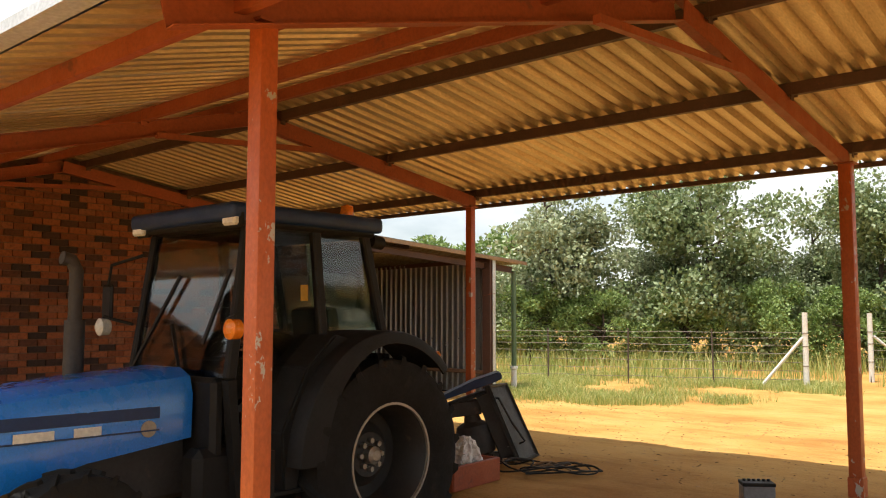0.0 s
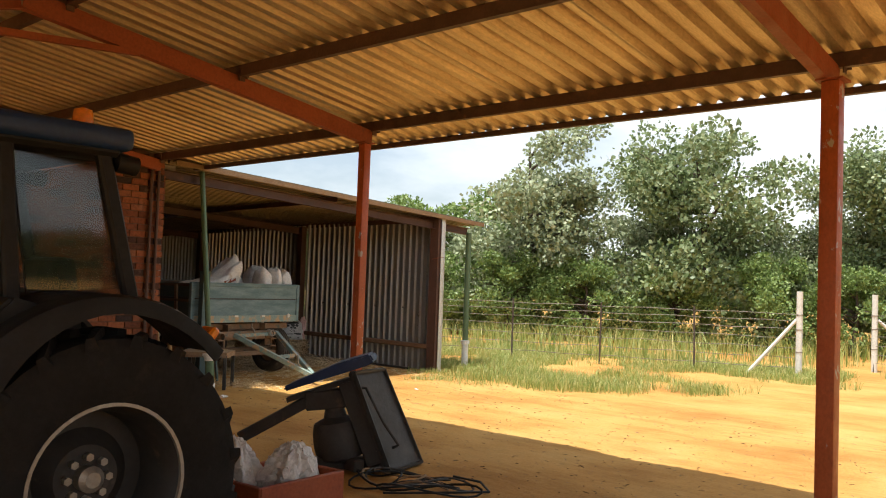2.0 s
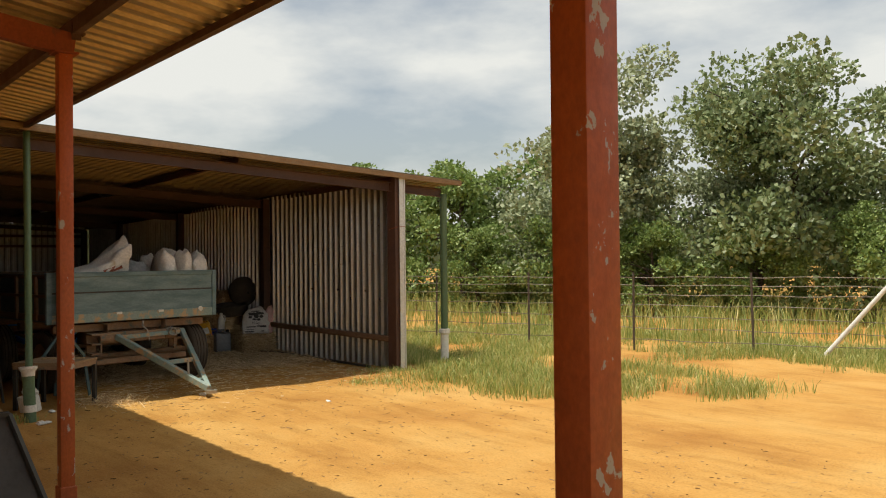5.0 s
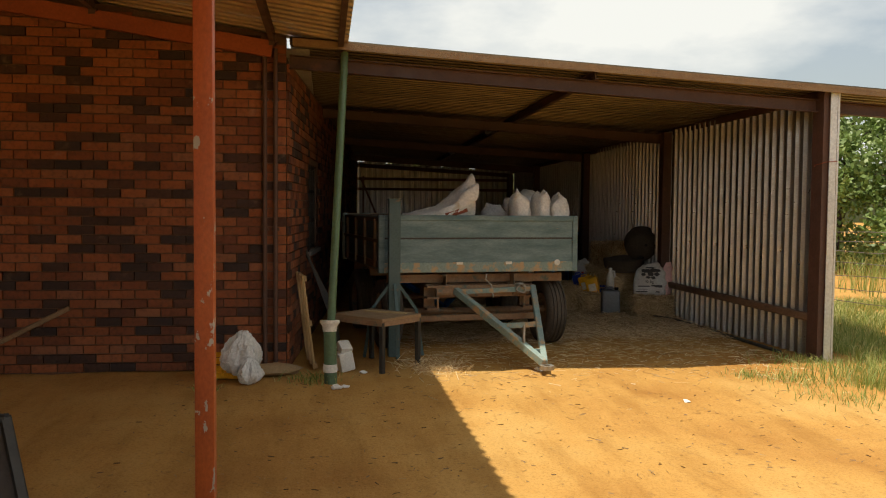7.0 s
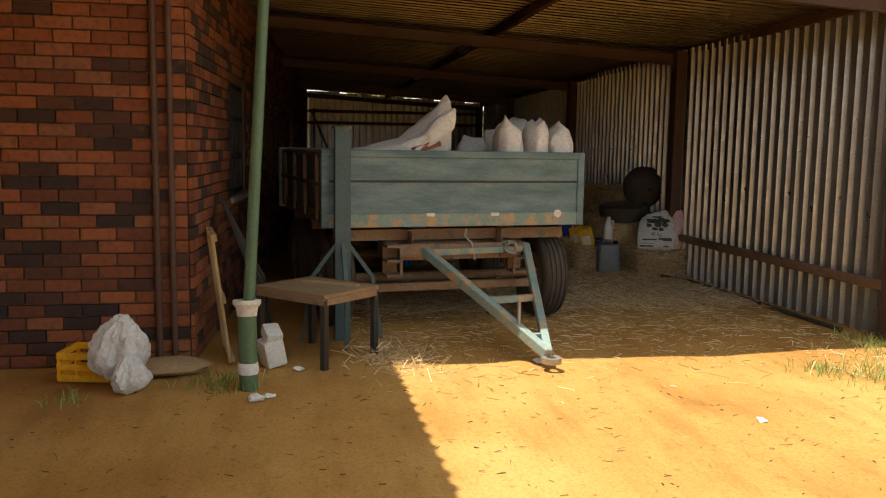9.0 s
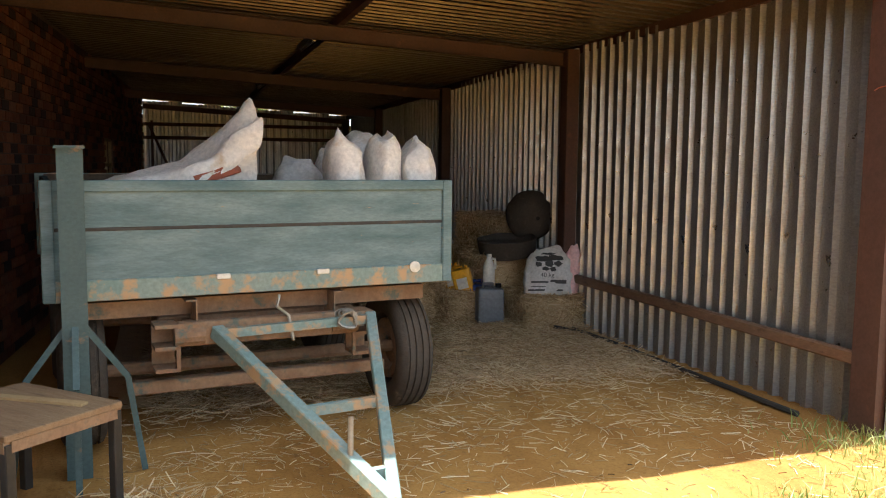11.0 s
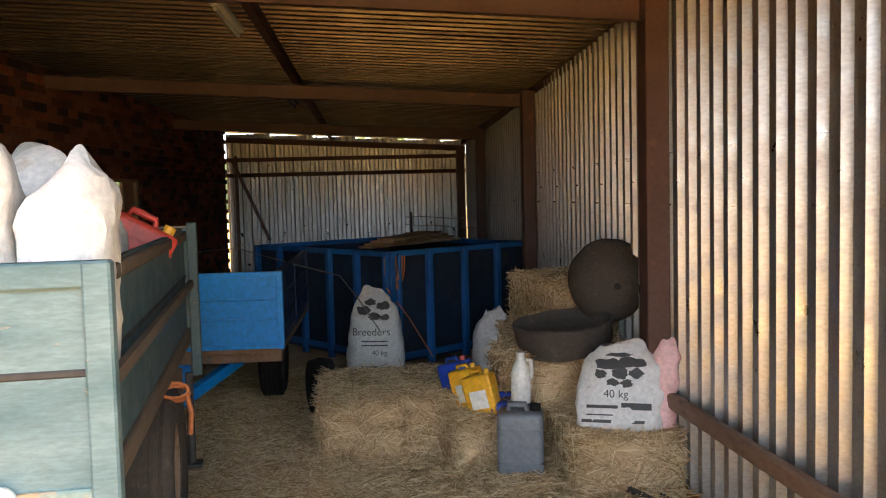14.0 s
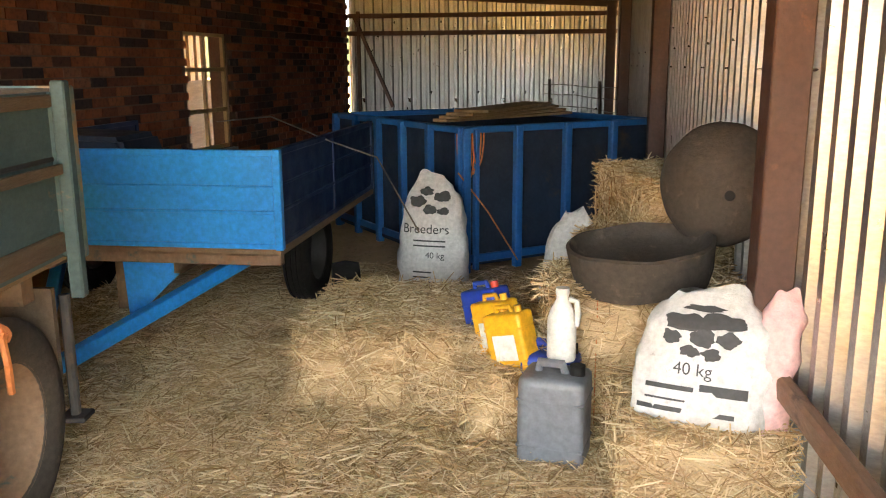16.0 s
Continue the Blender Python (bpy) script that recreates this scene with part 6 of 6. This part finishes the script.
for p, q in (((-13.05, 15.48), (-13.8, 15.18)), ((-12.6, 15.5), (-13.35, 15.45)), ((-12.45, 15.5), (-10.4, 15.55))):
    bm = bmesh.new()
    rod(bm, (*p, 0.022), (*q, 0.022), 0.02, seg=8)
    single("steel_rod", bm, CAST, "dark steel rod lying along the sheet wall", "rod", group="steel rods")
# pipe pair and channel on the brick corner
for y in (9.985, 10.085):
    th = thing("wall_pipe", "brown steel pipe clipped upright to the brick wall", "pipe", group="pipes on the brick wall")
    bm = bmesh.new()
    rod(bm, (WALL_X + 0.045, y, 0.0), (WALL_X + 0.045, y, 3.08), 0.021, seg=12)
    part("pipe", bm, DARKSTEEL, th, smooth=True)
    for z in (0.03, 1.36, 2.6):
        bm = bmesh.new()
        box(bm, (WALL_X + 0.03, y, z), (0.05, 0.07, 0.03))
        part("clip", bm, DARKSTEEL, th)

# ---- windows of the side wall ----
for nm, (x0, x1, z0, z1), bars in (("window_1", WIN_A, 3), ("window_2", WIN_B, 1)):
    win = thing(nm, "steel-framed window in the brick wall", "window", SIDE_M, kind="structure")
    bm = bmesh.new()
    for z in (z0 + 0.02, z1 - 0.02, z0 + (z1 - z0) * 0.69, z0 + (z1 - z0) * 0.34):
        box(bm, ((x0 + x1) / 2, 0.06, z), (x1 - x0, 0.04, 0.045))
    for k in range(bars + 2):
        box(bm, (x0 + 0.02 + (x1 - x0 - 0.04) * k / (bars + 1), 0.06, (z0 + z1) / 2), (0.04, 0.04, z1 - z0))
    part("window_frame", bm, PALEWOOD if nm == "window_2" else RIM, win)
    bm = bmesh.new()
    box(bm, ((x0 + x1) / 2, 0.02, z0 - 0.03), (x1 - x0 + 0.1, 0.12, 0.05))
    part("window_sill", bm, PLASTER, win)
CREAM = surface("cream_sheet", (0.52, 0.40, 0.24), (0.42, 0.31, 0.17), (0.25, 0.16, 0.08), rough=0.6, coarse=1.5, bump=0.1)
bm = ribbed(4.2, 1.25, 0.26, 0.05, 0.03, 0.04)
single("yard_screen", bm, CREAM, "cream ribbed sheet screen in the back yard", "screen", Matrix.Translation((-23.0, 9.55, 1.36)) @ Matrix.Rotation(math.pi / 2, 4, "X"), kind="structure")
bm = bmesh.new()
box(bm, (-21.4, 9.52, 0.68), (5.6, 0.06, 1.36))
single("yard_wall", bm, OLDWOOD, "dark boarded yard wall", "wall", kind="structure")
# unseen roof, added to keep daylight off the screen behind the window
bm = bmesh.new()
box(bm, (-21.4, 9.6, 2.98), (5.9, 2.2, 0.05), Matrix.Rotation(0.08, 3, "X"))
single("yard_roof", bm, SHEDROOF, "unseen roof added to shade the yard screen", "roof", kind="structure")
bm = ribbed(0.52, 0.42, 0.13, 0.03, 0.02, 0.02)
single("white_sheet", bm, WHITEPVC, "white ribbed sheet leaning outside the window", "sheet", Matrix.Translation((-20.15, 10.35, 0.62)) @ Matrix.Rotation(math.pi / 2 - 0.05, 4, "X") @ Matrix.Rotation(0.12, 4, "Z"))

# ---- implement parts behind the tractor ----
tray = thing("red_steel_box", "low red-oxide steel box with rags in it", "box", at(-4.35, 7.95, 0, 5))
for c, s in (((0, 0.38, 0.11), (0.62, 0.04, 0.22)), ((0, -0.38, 0.11), (0.62, 0.04, 0.22)), ((0.30, 0, 0.11), (0.04, 0.78, 0.22)), ((-0.30, 0, 0.11), (0.04, 0.78, 0.22)), ((0, 0, 0.02), (0.6, 0.76, 0.02))):
    bm = bmesh.new()
    box(bm, c, s, bevel=0.006)
    part("plate", bm, REDSTEEL, tray)
torn_bag(at(-4.32, 8.05, 0.04, 30), 0.22, 0.26, 0.40, 14, WHITESACK, "white rag bag heaped in the red box")
torn_bag(at(-4.52, 7.78, 0.04, 80), 0.20, 0.22, 0.42, 17, WHITESACK, "crumpled white plastic bag in the red box")
imp = thing("seat_unit", "dismantled black machine with a seat pan, pump and side plate", "machine", at(-4.40, 9.53, 0, 40.7))
ax, ay = Vector((0.26, 0.50, 0)).normalized(), Vector((-0.37, 0.0, 0.84)).normalized()
o = Vector((-0.13, 0, 0.01))
bm = bmesh.new()
prism(bm, [(-0.28, 0.0), (0.28, 0.0), (0.26, 0.91), (-0.24, 0.91)], o, ax, ay, 0.03, 0.006)
sp = part("side_plate", bm, CAST, imp, "dark flat side plate with a rim")
bm = bmesh.new()
nn = ax.cross(ay) * 0.025
for a, b in (((-0.26, 0.02), (0.26, 0.02)), ((-0.22, 0.89), (0.24, 0.89)), ((-0.26, 0.02), (-0.22, 0.89)), ((0.26, 0.02), (0.24, 0.89))):
    for sgn in (1, -1):
        bar(bm, o + ax * a[0] + ay * a[1] + nn * sgn, o + ax * b[0] + ay * b[1] + nn * sgn, 0.03, 0.02)
part("plate_rim", bm, RIM, sp)
bm = bmesh.new()
tube(bm, [o + Vector((-0.42, -0.12, 0.68)), o + Vector((-0.34, -0.2, 0.70)), o + Vector((-0.18, -0.22, 0.42)), o + Vector((-0.05, -0.2, 0.24)), o + Vector((-0.10, -0.12, 0.20))], 0.014, 8)
part("grab_handle", bm, CAST, sp, smooth=True)
bm = bmesh.new()
lathe(bm, [(0.12, 0.0), (0.20, 0.04), (0.215, 0.14), (0.21, 0.26), (0.19, 0.34), (0.10, 0.38), (0.08, 0.46), (0.004, 0.46)], 32, pose(-0.68, 0, 0.06, 0, -10, 0))
part("pump_bowl", bm, CAST, imp, "round dark pump housing", smooth=True)
bm = bmesh.new()
prism(bm, [(-0.40, -0.02), (0.34, -0.02), (0.40, 0.0), (0.38, 0.07), (0.1, 0.075), (-0.40, 0.02)], (-0.79, 0.0, 0.80), (0.94, 0, 0.33), (-0.33, 0, 0.94), 0.36, 0.015)
part("seat_pan", bm, DEEPBLUE, imp, "flat dark blue seat pan", smooth=True)
bm = bmesh.new()
bar(bm, (-1.16, 0.05, 0.56), (-0.55, 0.05, 0.78), 0.24, 0.04)
part("seat_bracket", bm, CAST, imp)
for a, b, w, h in (((-1.56, 0.0, 0.22), (-0.98, 0.0, 0.56), 0.10, 0.09), ((-0.64, -0.05, 0.74), (-0.36, -0.08, 0.06), 0.16, 0.18), ((-1.0, 0.0, 0.56), (-0.66, 0.02, 0.60), 0.16, 0.20),
                   ((-1.1, -0.2, 0.06), (-0.2, 0.1, 0.05), 0.10, 0.10), ((-0.9, 0.3, 0.06), (-0.5, -0.2, 0.06), 0.10, 0.10)):
    bm = bmesh.new()
    bar(bm, a, b, w, h, up=(0, 1, 0), bevel=0.01)
    part("frame_member", bm, CAST, imp)
bm = bmesh.new()
rod(bm, (-0.33, -0.16, 0.14), (-0.33, -0.02, 0.16), 0.06, seg=14)
part("coupling", bm, STEELEDGE, imp, smooth=True)
tangle = thing("hose_tangle", "tangle of dark hoses and cables on the sand", "hoses")
for k in range(7):
    r0, cx, cy = 0.16 + 0.05 * (k % 4), -4.30 + 0.09 * k, 8.95 + 0.07 * (k % 3)
    pts = [(cx + r0 * math.cos(q) * 1.2, cy + r0 * math.sin(q + 0.2 * k), 0.02 + 0.035 * (1 + math.sin(q * 2 + k))) for q in np.linspace(0, 6.6, 22)]
    bm = bmesh.new()
    tube(bm, pts, 0.009, 5)
    part("hose", bm, (BLACK, WOOD, CAST)[k % 3], tangle)
bm = bmesh.new()
tube(bm, [(-4.0, 8.7, 0.02), (-3.7, 9.0, 0.03), (-3.5, 9.35, 0.02), (-3.75, 9.55, 0.02), (-4.0, 9.5, 0.03)], 0.010, 5)
part("hose", bm, BLACK, tangle)
bt2 = thing("battery", "grey vehicle battery standing on the sand", "battery", at(-1.72, 8.86, 0, 35))
bm = bmesh.new()
box(bm, (0, 0, 0.09), (0.26, 0.17, 0.18), bevel=0.006)
part("case", bm, GREYPLASTIC, bt2)
bm = bmesh.new()
box(bm, (0, 0, 0.195), (0.27, 0.18, 0.03), bevel=0.005)
for k in range(6):
    rod(bm, (-0.1 + 0.04 * k, 0.02, 0.21), (-0.1 + 0.04 * k, 0.02, 0.228), 0.013, seg=10)
part("lid", bm, BLACK, bt2)


# ---- fence, veld grass and trees ----
def fence_line(name, a, b, posts, label):
    th = thing(name, label, "fence", kind="")
    a, b = Vector((*a, 0)), Vector((*b, 0))
    for k in range(posts):
        c = a.lerp(b, k / (posts - 1)) + Vector((0, 0, ground_z(a.x, a.y)))
        bm = bmesh.new()
        lean = Vector((0.03 * math.sin(k * 2.3), 0.03 * math.cos(k * 1.7), 0))
        rod(bm, c - Vector((0, 0, 0.05)), c + lean + Vector((0, 0, 1.35)), 0.02, seg=8)
        part("dropper", bm, BARK, th)
    for z in (0.18, 0.38, 0.58, 0.78, 0.96, 1.12, 1.26):
        bm = bmesh.new()
        n = posts * 3
        pts = [a.lerp(b, i / n) + Vector((0, 0, z + 0.012 * math.sin(i * 2.1 + z * 9))) for i in range(n + 1)]
        tube(bm, pts, 0.006, 5)
        part("wire", bm, WIRE, th)
    return th


fence_line("wire_fence", (-26.0, 13.9), (-5.55, 21.75), 12, "wire fence with dark droppers in the grass")
fence_line("wire_fence", (-4.95, 24.80), (14.0, 32.5), 9, "wire fence with dark droppers beyond the track")
for (x, y), (sx, sy) in (((-5.52, 21.75), (-0.9, -0.42)), ((-4.95, 24.85), (1.25, 0.5))):
    th = thing("strainer_post", "white fence straining post with a slanted stay", "fence post", at(x, y, 0), "straining posts")
    bm = bmesh.new()
    rod(bm, (0, 0, -0.05), (0, 0, 1.72), 0.065, 0.06, seg=14)
    part("post", bm, WHITEPOST, th, smooth=True)
    bm = bmesh.new()
    rod(bm, (sx, sy, 0.0), (sx * 0.05, sy * 0.05, 1.15), 0.035, seg=10)
    part("stay", bm, WHITEPOST, th, smooth=True)
    for z in (0.5, 0.95, 1.25):
        bm = bmesh.new()
        lathe(bm, [(0.066, -0.01), (0.072, 0.0), (0.066, 0.01)], 14, Matrix.Translation((0, 0, z)))
        part("wire_wrap", bm, WIRE, th)


def blades(name, xy, h, w, lean=0.35):
    n = len(xy)
    z = np.array([ground_z(a, b) for a, b in xy])
    yaw, hh = rng.uniform(0, math.tau, n), h * rng.uniform(0.45, 1.25, n)
    base = np.stack([xy[:, 0], xy[:, 1], z - 0.01], 1)
    s = np.stack([np.cos(yaw), np.sin(yaw), 0 * yaw], 1) * (w * rng.uniform(0.6, 1.4, n))[:, None]
    tip = np.stack([rng.normal(0, lean, n) * hh, rng.normal(0, lean, n) * hh, hh], 1)
    mid = base + tip * 0.55 * [1, 1, 1.12] * [0.6, 0.6, 1]
    v = np.stack([base - s, base + s, mid + s * 0.7, mid - s * 0.7, base + tip], 1).reshape(-1, 3)
    k = np.arange(n)[:, None] * 5
    me = bpy.data.meshes.new(name)
    faces = (k + [0, 1, 2, 3]).tolist() + (k + [3, 2, 4]).tolist()
    me.from_pydata(v.tolist(), [], faces)
    me.materials.append(GRASS)
    return me


def grass_spots(n, box4, keep):
    x, y = rng.uniform(box4[0], box4[1], n), rng.uniform(box4[2], box4[3], n)
    m = np.array([keep(a, b) for a, b in zip(x, y)])
    return np.stack([x[m], y[m]], 1)


def in_meadow(x, y):
    e = 0.45 * noise_at(x, y, 1.3) + 0.5 * random.random()
    fence = 21.75 + (x + 5.55) * 0.384
    right = -4.85 + 0.45 * math.sin(y * 1.3) if y > 17.2 else -5.3
    front = 15.15 + max(0.0, (x + 6.6)) * 1.2
    bare = noise_at(x + 3, y, 0.55) + 0.35 * (random.random() - 0.5) < (-0.30 if y < 17.3 else -0.12)
    shed_pad = x < -9.5 and y < 16.1 + 0.2 * noise_at(x, y, 2)
    return y > front + e and x < right + e and not bare and not shed_pad


spots = grass_spots(110000, (-15.0, -4.0, 14.8, 23.0), in_meadow)
single("meadow_grass", blades("meadow_grass", spots, 0.17, 0.0048), GRASS, "green and straw-coloured veld grass", "grass", kind="stuff")
spots = grass_spots(42000, (-30.0, 16.0, 20.5, 37.0), lambda x, y: y > 22.2 + (x + 5.0) * 0.39 + 0.6 * noise_at(x, y, 0.7) and (x < -5.6 or x > -4.4 or y > 27) and noise_at(x, y, 0.5) > -0.2)
single("verge_grass", blades("verge_grass", spots, 0.62, 0.009, 0.25), GRASS, "tall dry grass under the trees", "grass", kind="stuff")
tufts = []
for cx, cy, r, n in ((-9.75, 15.55, 0.25, 500), (-9.0, 15.0, 0.22, 300), (-9.2, 14.6, 0.14, 120), (-8.2, 14.9, 0.2, 160), (-9.42, 10.45, 0.12, 160), (-9.15, 9.55, 0.06, 40)):
    tufts.append(np.stack([rng.normal(cx, r, n), rng.normal(cy, r, n)], 1))
single("grass_tufts", blades("grass_tufts", np.concatenate(tufts), 0.09, 0.004, 0.6), GRASS, "small grass tufts at the shed corner", "grass", kind="stuff")


def tree_parts(seed, height, spread, leaves, mat, leaf=0.10):
    """A trunk with limbs, and a crown of leaf sprays in uneven clumps."""
    r = np.random.default_rng(seed)
    bm = bmesh.new()
    base = [Vector((0, 0, -0.1)), Vector((0.05, 0.02, height * 0.18)), Vector((0.12 * r.normal(), 0.1 * r.normal(), height * 0.42)), Vector((0.2 * r.normal(), 0.2 * r.normal(), height * 0.82))]
    tube(bm, base, [0.17, 0.13, 0.09, 0.03], 9)
    clumps = []
    for k in range(24):
        a, t = r.uniform(0, math.tau), r.uniform(0.10, 0.92)
        start = base[1].lerp(base[3], t)
        reach = spread * (1.0 - 0.62 * max(0, t - 0.25)) * r.uniform(0.55, 1.1)
        end = start + Vector((math.cos(a) * reach, math.sin(a) * reach, height * r.uniform(0.02, 0.20)))
        mid = start.lerp(end, 0.5) + Vector((0, 0, 0.15 + 0.2 * r.random()))
        tube(bm, [start, mid, end], [0.05, 0.03, 0.01], 6)
        for q in (0.45, 0.75, 1.0):
            c = start.lerp(end, q) + Vector((r.normal() * 0.3, r.normal() * 0.3, r.normal() * 0.25))
            clumps.append((c, spread * r.uniform(0.13, 0.30)))
    for k in range(20):
        a = r.uniform(0, math.tau)
        clumps.append((Vector((math.cos(a) * spread * 0.7, math.sin(a) * spread * 0.7, height * r.uniform(0.06, 0.4))), spread * r.uniform(0.18, 0.32)))
    per = leaves // len(clumps)
    vs, fs = [], []
    count = 0
    for c, rad in clumps:
        n = int(per * r.uniform(0.6, 1.4))
        d = r.normal(0, 1, (n, 3))
        d /= np.linalg.norm(d, axis=1)[:, None]
        p = np.array(c) + d * (rad * r.uniform(0.35, 1.05, n) ** 0.6)[:, None] * [1, 1, 0.75]
        p[:, 2] = np.maximum(p[:, 2], 0.2)
        ax = r.normal(0, 1, (n, 3)) + d * 0.6 + [0, 0, 0.1]
        ax /= np.linalg.norm(ax, axis=1)[:, None]
        sd = np.cross(ax, r.normal(0, 1, (n, 3)))
        sd /= np.linalg.norm(sd, axis=1)[:, None]
        ln = leaf * r.uniform(0.6, 1.4, n)[:, None]
        q = np.stack([p, p + ax * ln * 0.5 + sd * ln * 0.33, p + ax * ln, p + ax * ln * 0.5 - sd * ln * 0.33], 1).reshape(-1, 3)
        vs.append(q)
        fs.append(np.arange(n)[:, None] * 4 + [0, 1, 2, 3] + count)
        count += n * 4
    return mesh_of("trunk", bm, BARK, True), numpy_mesh("crown", np.concatenate(vs), np.concatenate(fs), mat)


def tree(m, seed, height, spread, leaves, mat, label, leaf=0.10):
    th = thing("tree", label, "tree", m, "trees behind the fence")
    tr_, cr_ = tree_parts(seed, height, spread, leaves, mat, leaf)
    part("trunk", tr_, BARK, th)
    part("crown", cr_, mat, th)
    return th


T1 = tree(at(-16.6, 27.6), 1, 8.0, 3.1, 20000, LEAF2, "spreading grey-green tree behind the fence", 0.15)
T2 = tree(at(-11.2, 29.6), 2, 7.1, 3.4, 24000, LEAF, "tall dense dark green tree behind the fence", 0.15)
T3 = tree(at(-20.5, 26.0), 3, 5.0, 2.6, 15000, LEAF3, "smaller bright green tree behind the fence", 0.14)
for src, x, y, s, rz in ((T2, -6.6, 32.4, 0.92, 70), (T1, -13.4, 31.4, 0.80, 200), (T2, -1.6, 33.6, 0.84, 150), (T1, 3.4, 36.0, 0.86, 20), (T3, -23.6, 24.6, 1.0, 120), (T3, -18.4, 29.4, 1.15, 240),
                         (T2, 8.5, 38.5, 1.05, 260), (T3, -14.0, 27.0, 0.55, 30), (T3, -9.0, 29.0, 0.6, 90), (T3, -6.9, 30.0, 0.55, 10), (T3, -4.8, 31.0, 0.6, 170), (T3, -2.6, 31.6, 0.55, 60), (T3, -0.4, 32.4, 0.6, 220), (T3, 1.8, 33.4, 0.6, 300), (T3, -11.4, 28.0, 0.55, 140), (T3, -16.2, 26.0, 0.6, 190), (T3, -18.6, 25.0, 0.55, 250), (T3, 4.4, 34.6, 0.6, 350), (T1, -27.0, 25.0, 0.56, 45), (T1, -31.0, 19.5, 0.48, 15), (T3, -34.0, 14.0, 0.75, 80), (T1, 14.0, 41.0, 1.1, 130),
                         (T1, -9.0, 33.8, 0.78, 310), (T2, -20.0, 33.0, 0.75, 10)):
    c = copy_thing(src, at(x, y, 0, rz) @ Matrix.Diagonal((s, s, s, 1)))
bm = bmesh.new()
n = 90
prev = None
for i in range(n + 1):
    a = math.tau * i / n
    r = 130.0
    p = (r * math.cos(a), r * math.sin(a) + 10)
    h = 7.0 + 2.5 * noise.noise(Vector((i * 0.6, 0, 0))) + 1.2 * noise.noise(Vector((i * 2.3, 1, 0)))
    row = (bm.verts.new((*p, -1.0)), bm.verts.new((*p, h)))
    if prev:
        bm.faces.new((prev[0], row[0], row[1], prev[1]))
    prev = row
single("backdrop", bm, surface("far_woods", (0.06, 0.085, 0.04), (0.09, 0.12, 0.06), rough=0.95, coarse=0.2, fine=2.0, bump=0.5, bump_scale=1.5), "far woods round the farm", "woods", kind="structure")


# ---- bricks: the nearest stretch piece by piece, the rest joined ----
def brick_mesh(l, d, h, name):
    bm = bmesh.new()
    box(bm, (0, 0, 0), (l, d, h))
    for v in bm.verts:
        v.co *= 1.0 - 0.012 * random.random()
    return mesh_of(name, bm, BRICK)


LONG = [brick_mesh(BL, 0.024, BH, "brick") for _ in range(4)]
LEFTOVER = brick_mesh(BL / 2 - 0.004, 0.024, BH, "half_brick")


def course_spans(length, row):
    """Centres and lengths along a wall in stretcher bond."""
    u = 0.004
    if row % 2:
        yield u + BL / 4, BL / 2 - 0.004
        u += BL / 2 + 0.011
    while u + BL * 0.5 < length:
        ln = min(BL, length - u - 0.004)
        yield u + ln / 2, ln
        u += BL + 0.011


def add_box(vs, fs, m, c, s):
    k = len(vs)
    for dx in (-0.5, 0.5):
        for dy in (-0.5, 0.5):
            for dz in (-0.5, 0.5):
                vs.append(m @ Vector((c[0] + dx * s[0], c[1] + dy * s[1], c[2] + dz * s[2])))
    for q in ((0, 1, 3, 2), (4, 6, 7, 5), (0, 4, 5, 1), (2, 3, 7, 6), (0, 2, 6, 4), (1, 5, 7, 3)):
        fs.append([k + i for i in q])


def lay(parent, m, length, top_at, near, holes, name):
    """Bricks over a wall face: local x along it, local -y out of it."""
    vs, fs = [], []
    for row in range(60):
        z = 0.004 + BH / 2 + row * COURSE
        for u, ln in course_spans(length, row):
            if z + BH / 2 > top_at(u) or any(a - ln * 0.45 < u < b + ln * 0.45 and c - 0.03 < z < d + 0.03 for a, b, c, d in holes):
                continue
            out = 0.003 * (random.random() - 0.5)
            if near(u, z) and ln > BL * 0.9:
                ob = new("brick", random.choice(LONG))
                ob.parent = parent
                ob.matrix_parent_inverse = parent.matrix_basis.inverted()
                ob.matrix_basis = m @ Matrix.Translation((u, out, z))
            else:
                add_box(vs, fs, m, (u, out, z), (ln, 0.024, BH))
    me = numpy_mesh(name, np.array([tuple(v) for v in vs]), np.array(fs), BRICKS)
    rest = new("brickwork", me)
    rest.parent = parent
    rest.matrix_parent_inverse = parent.matrix_basis.inverted()
    tagged(rest, "red and burnt-brown face bricks", kind="stuff")


# along the gable the row runs from the corner towards -y; its outside is +x
GABLE_M = Matrix(((0, -1, 0, WALL_X), (-1, 0, 0, SIDE_Y - 0.012), (0, 0, 1, 0), (0, 0, 0, 1)))
lay(wall_gable, GABLE_M, 9.6, lambda u: roof_z(SIDE_Y - u) - 0.052, lambda u, z: u < 2.3 and z < 2.45, [], "brickwork_gable")
lay(wall_side, SIDE_M, SIDE_LEN, lambda u: 3.0, lambda u, z: False, [WIN_A, WIN_B], "brickwork_side")
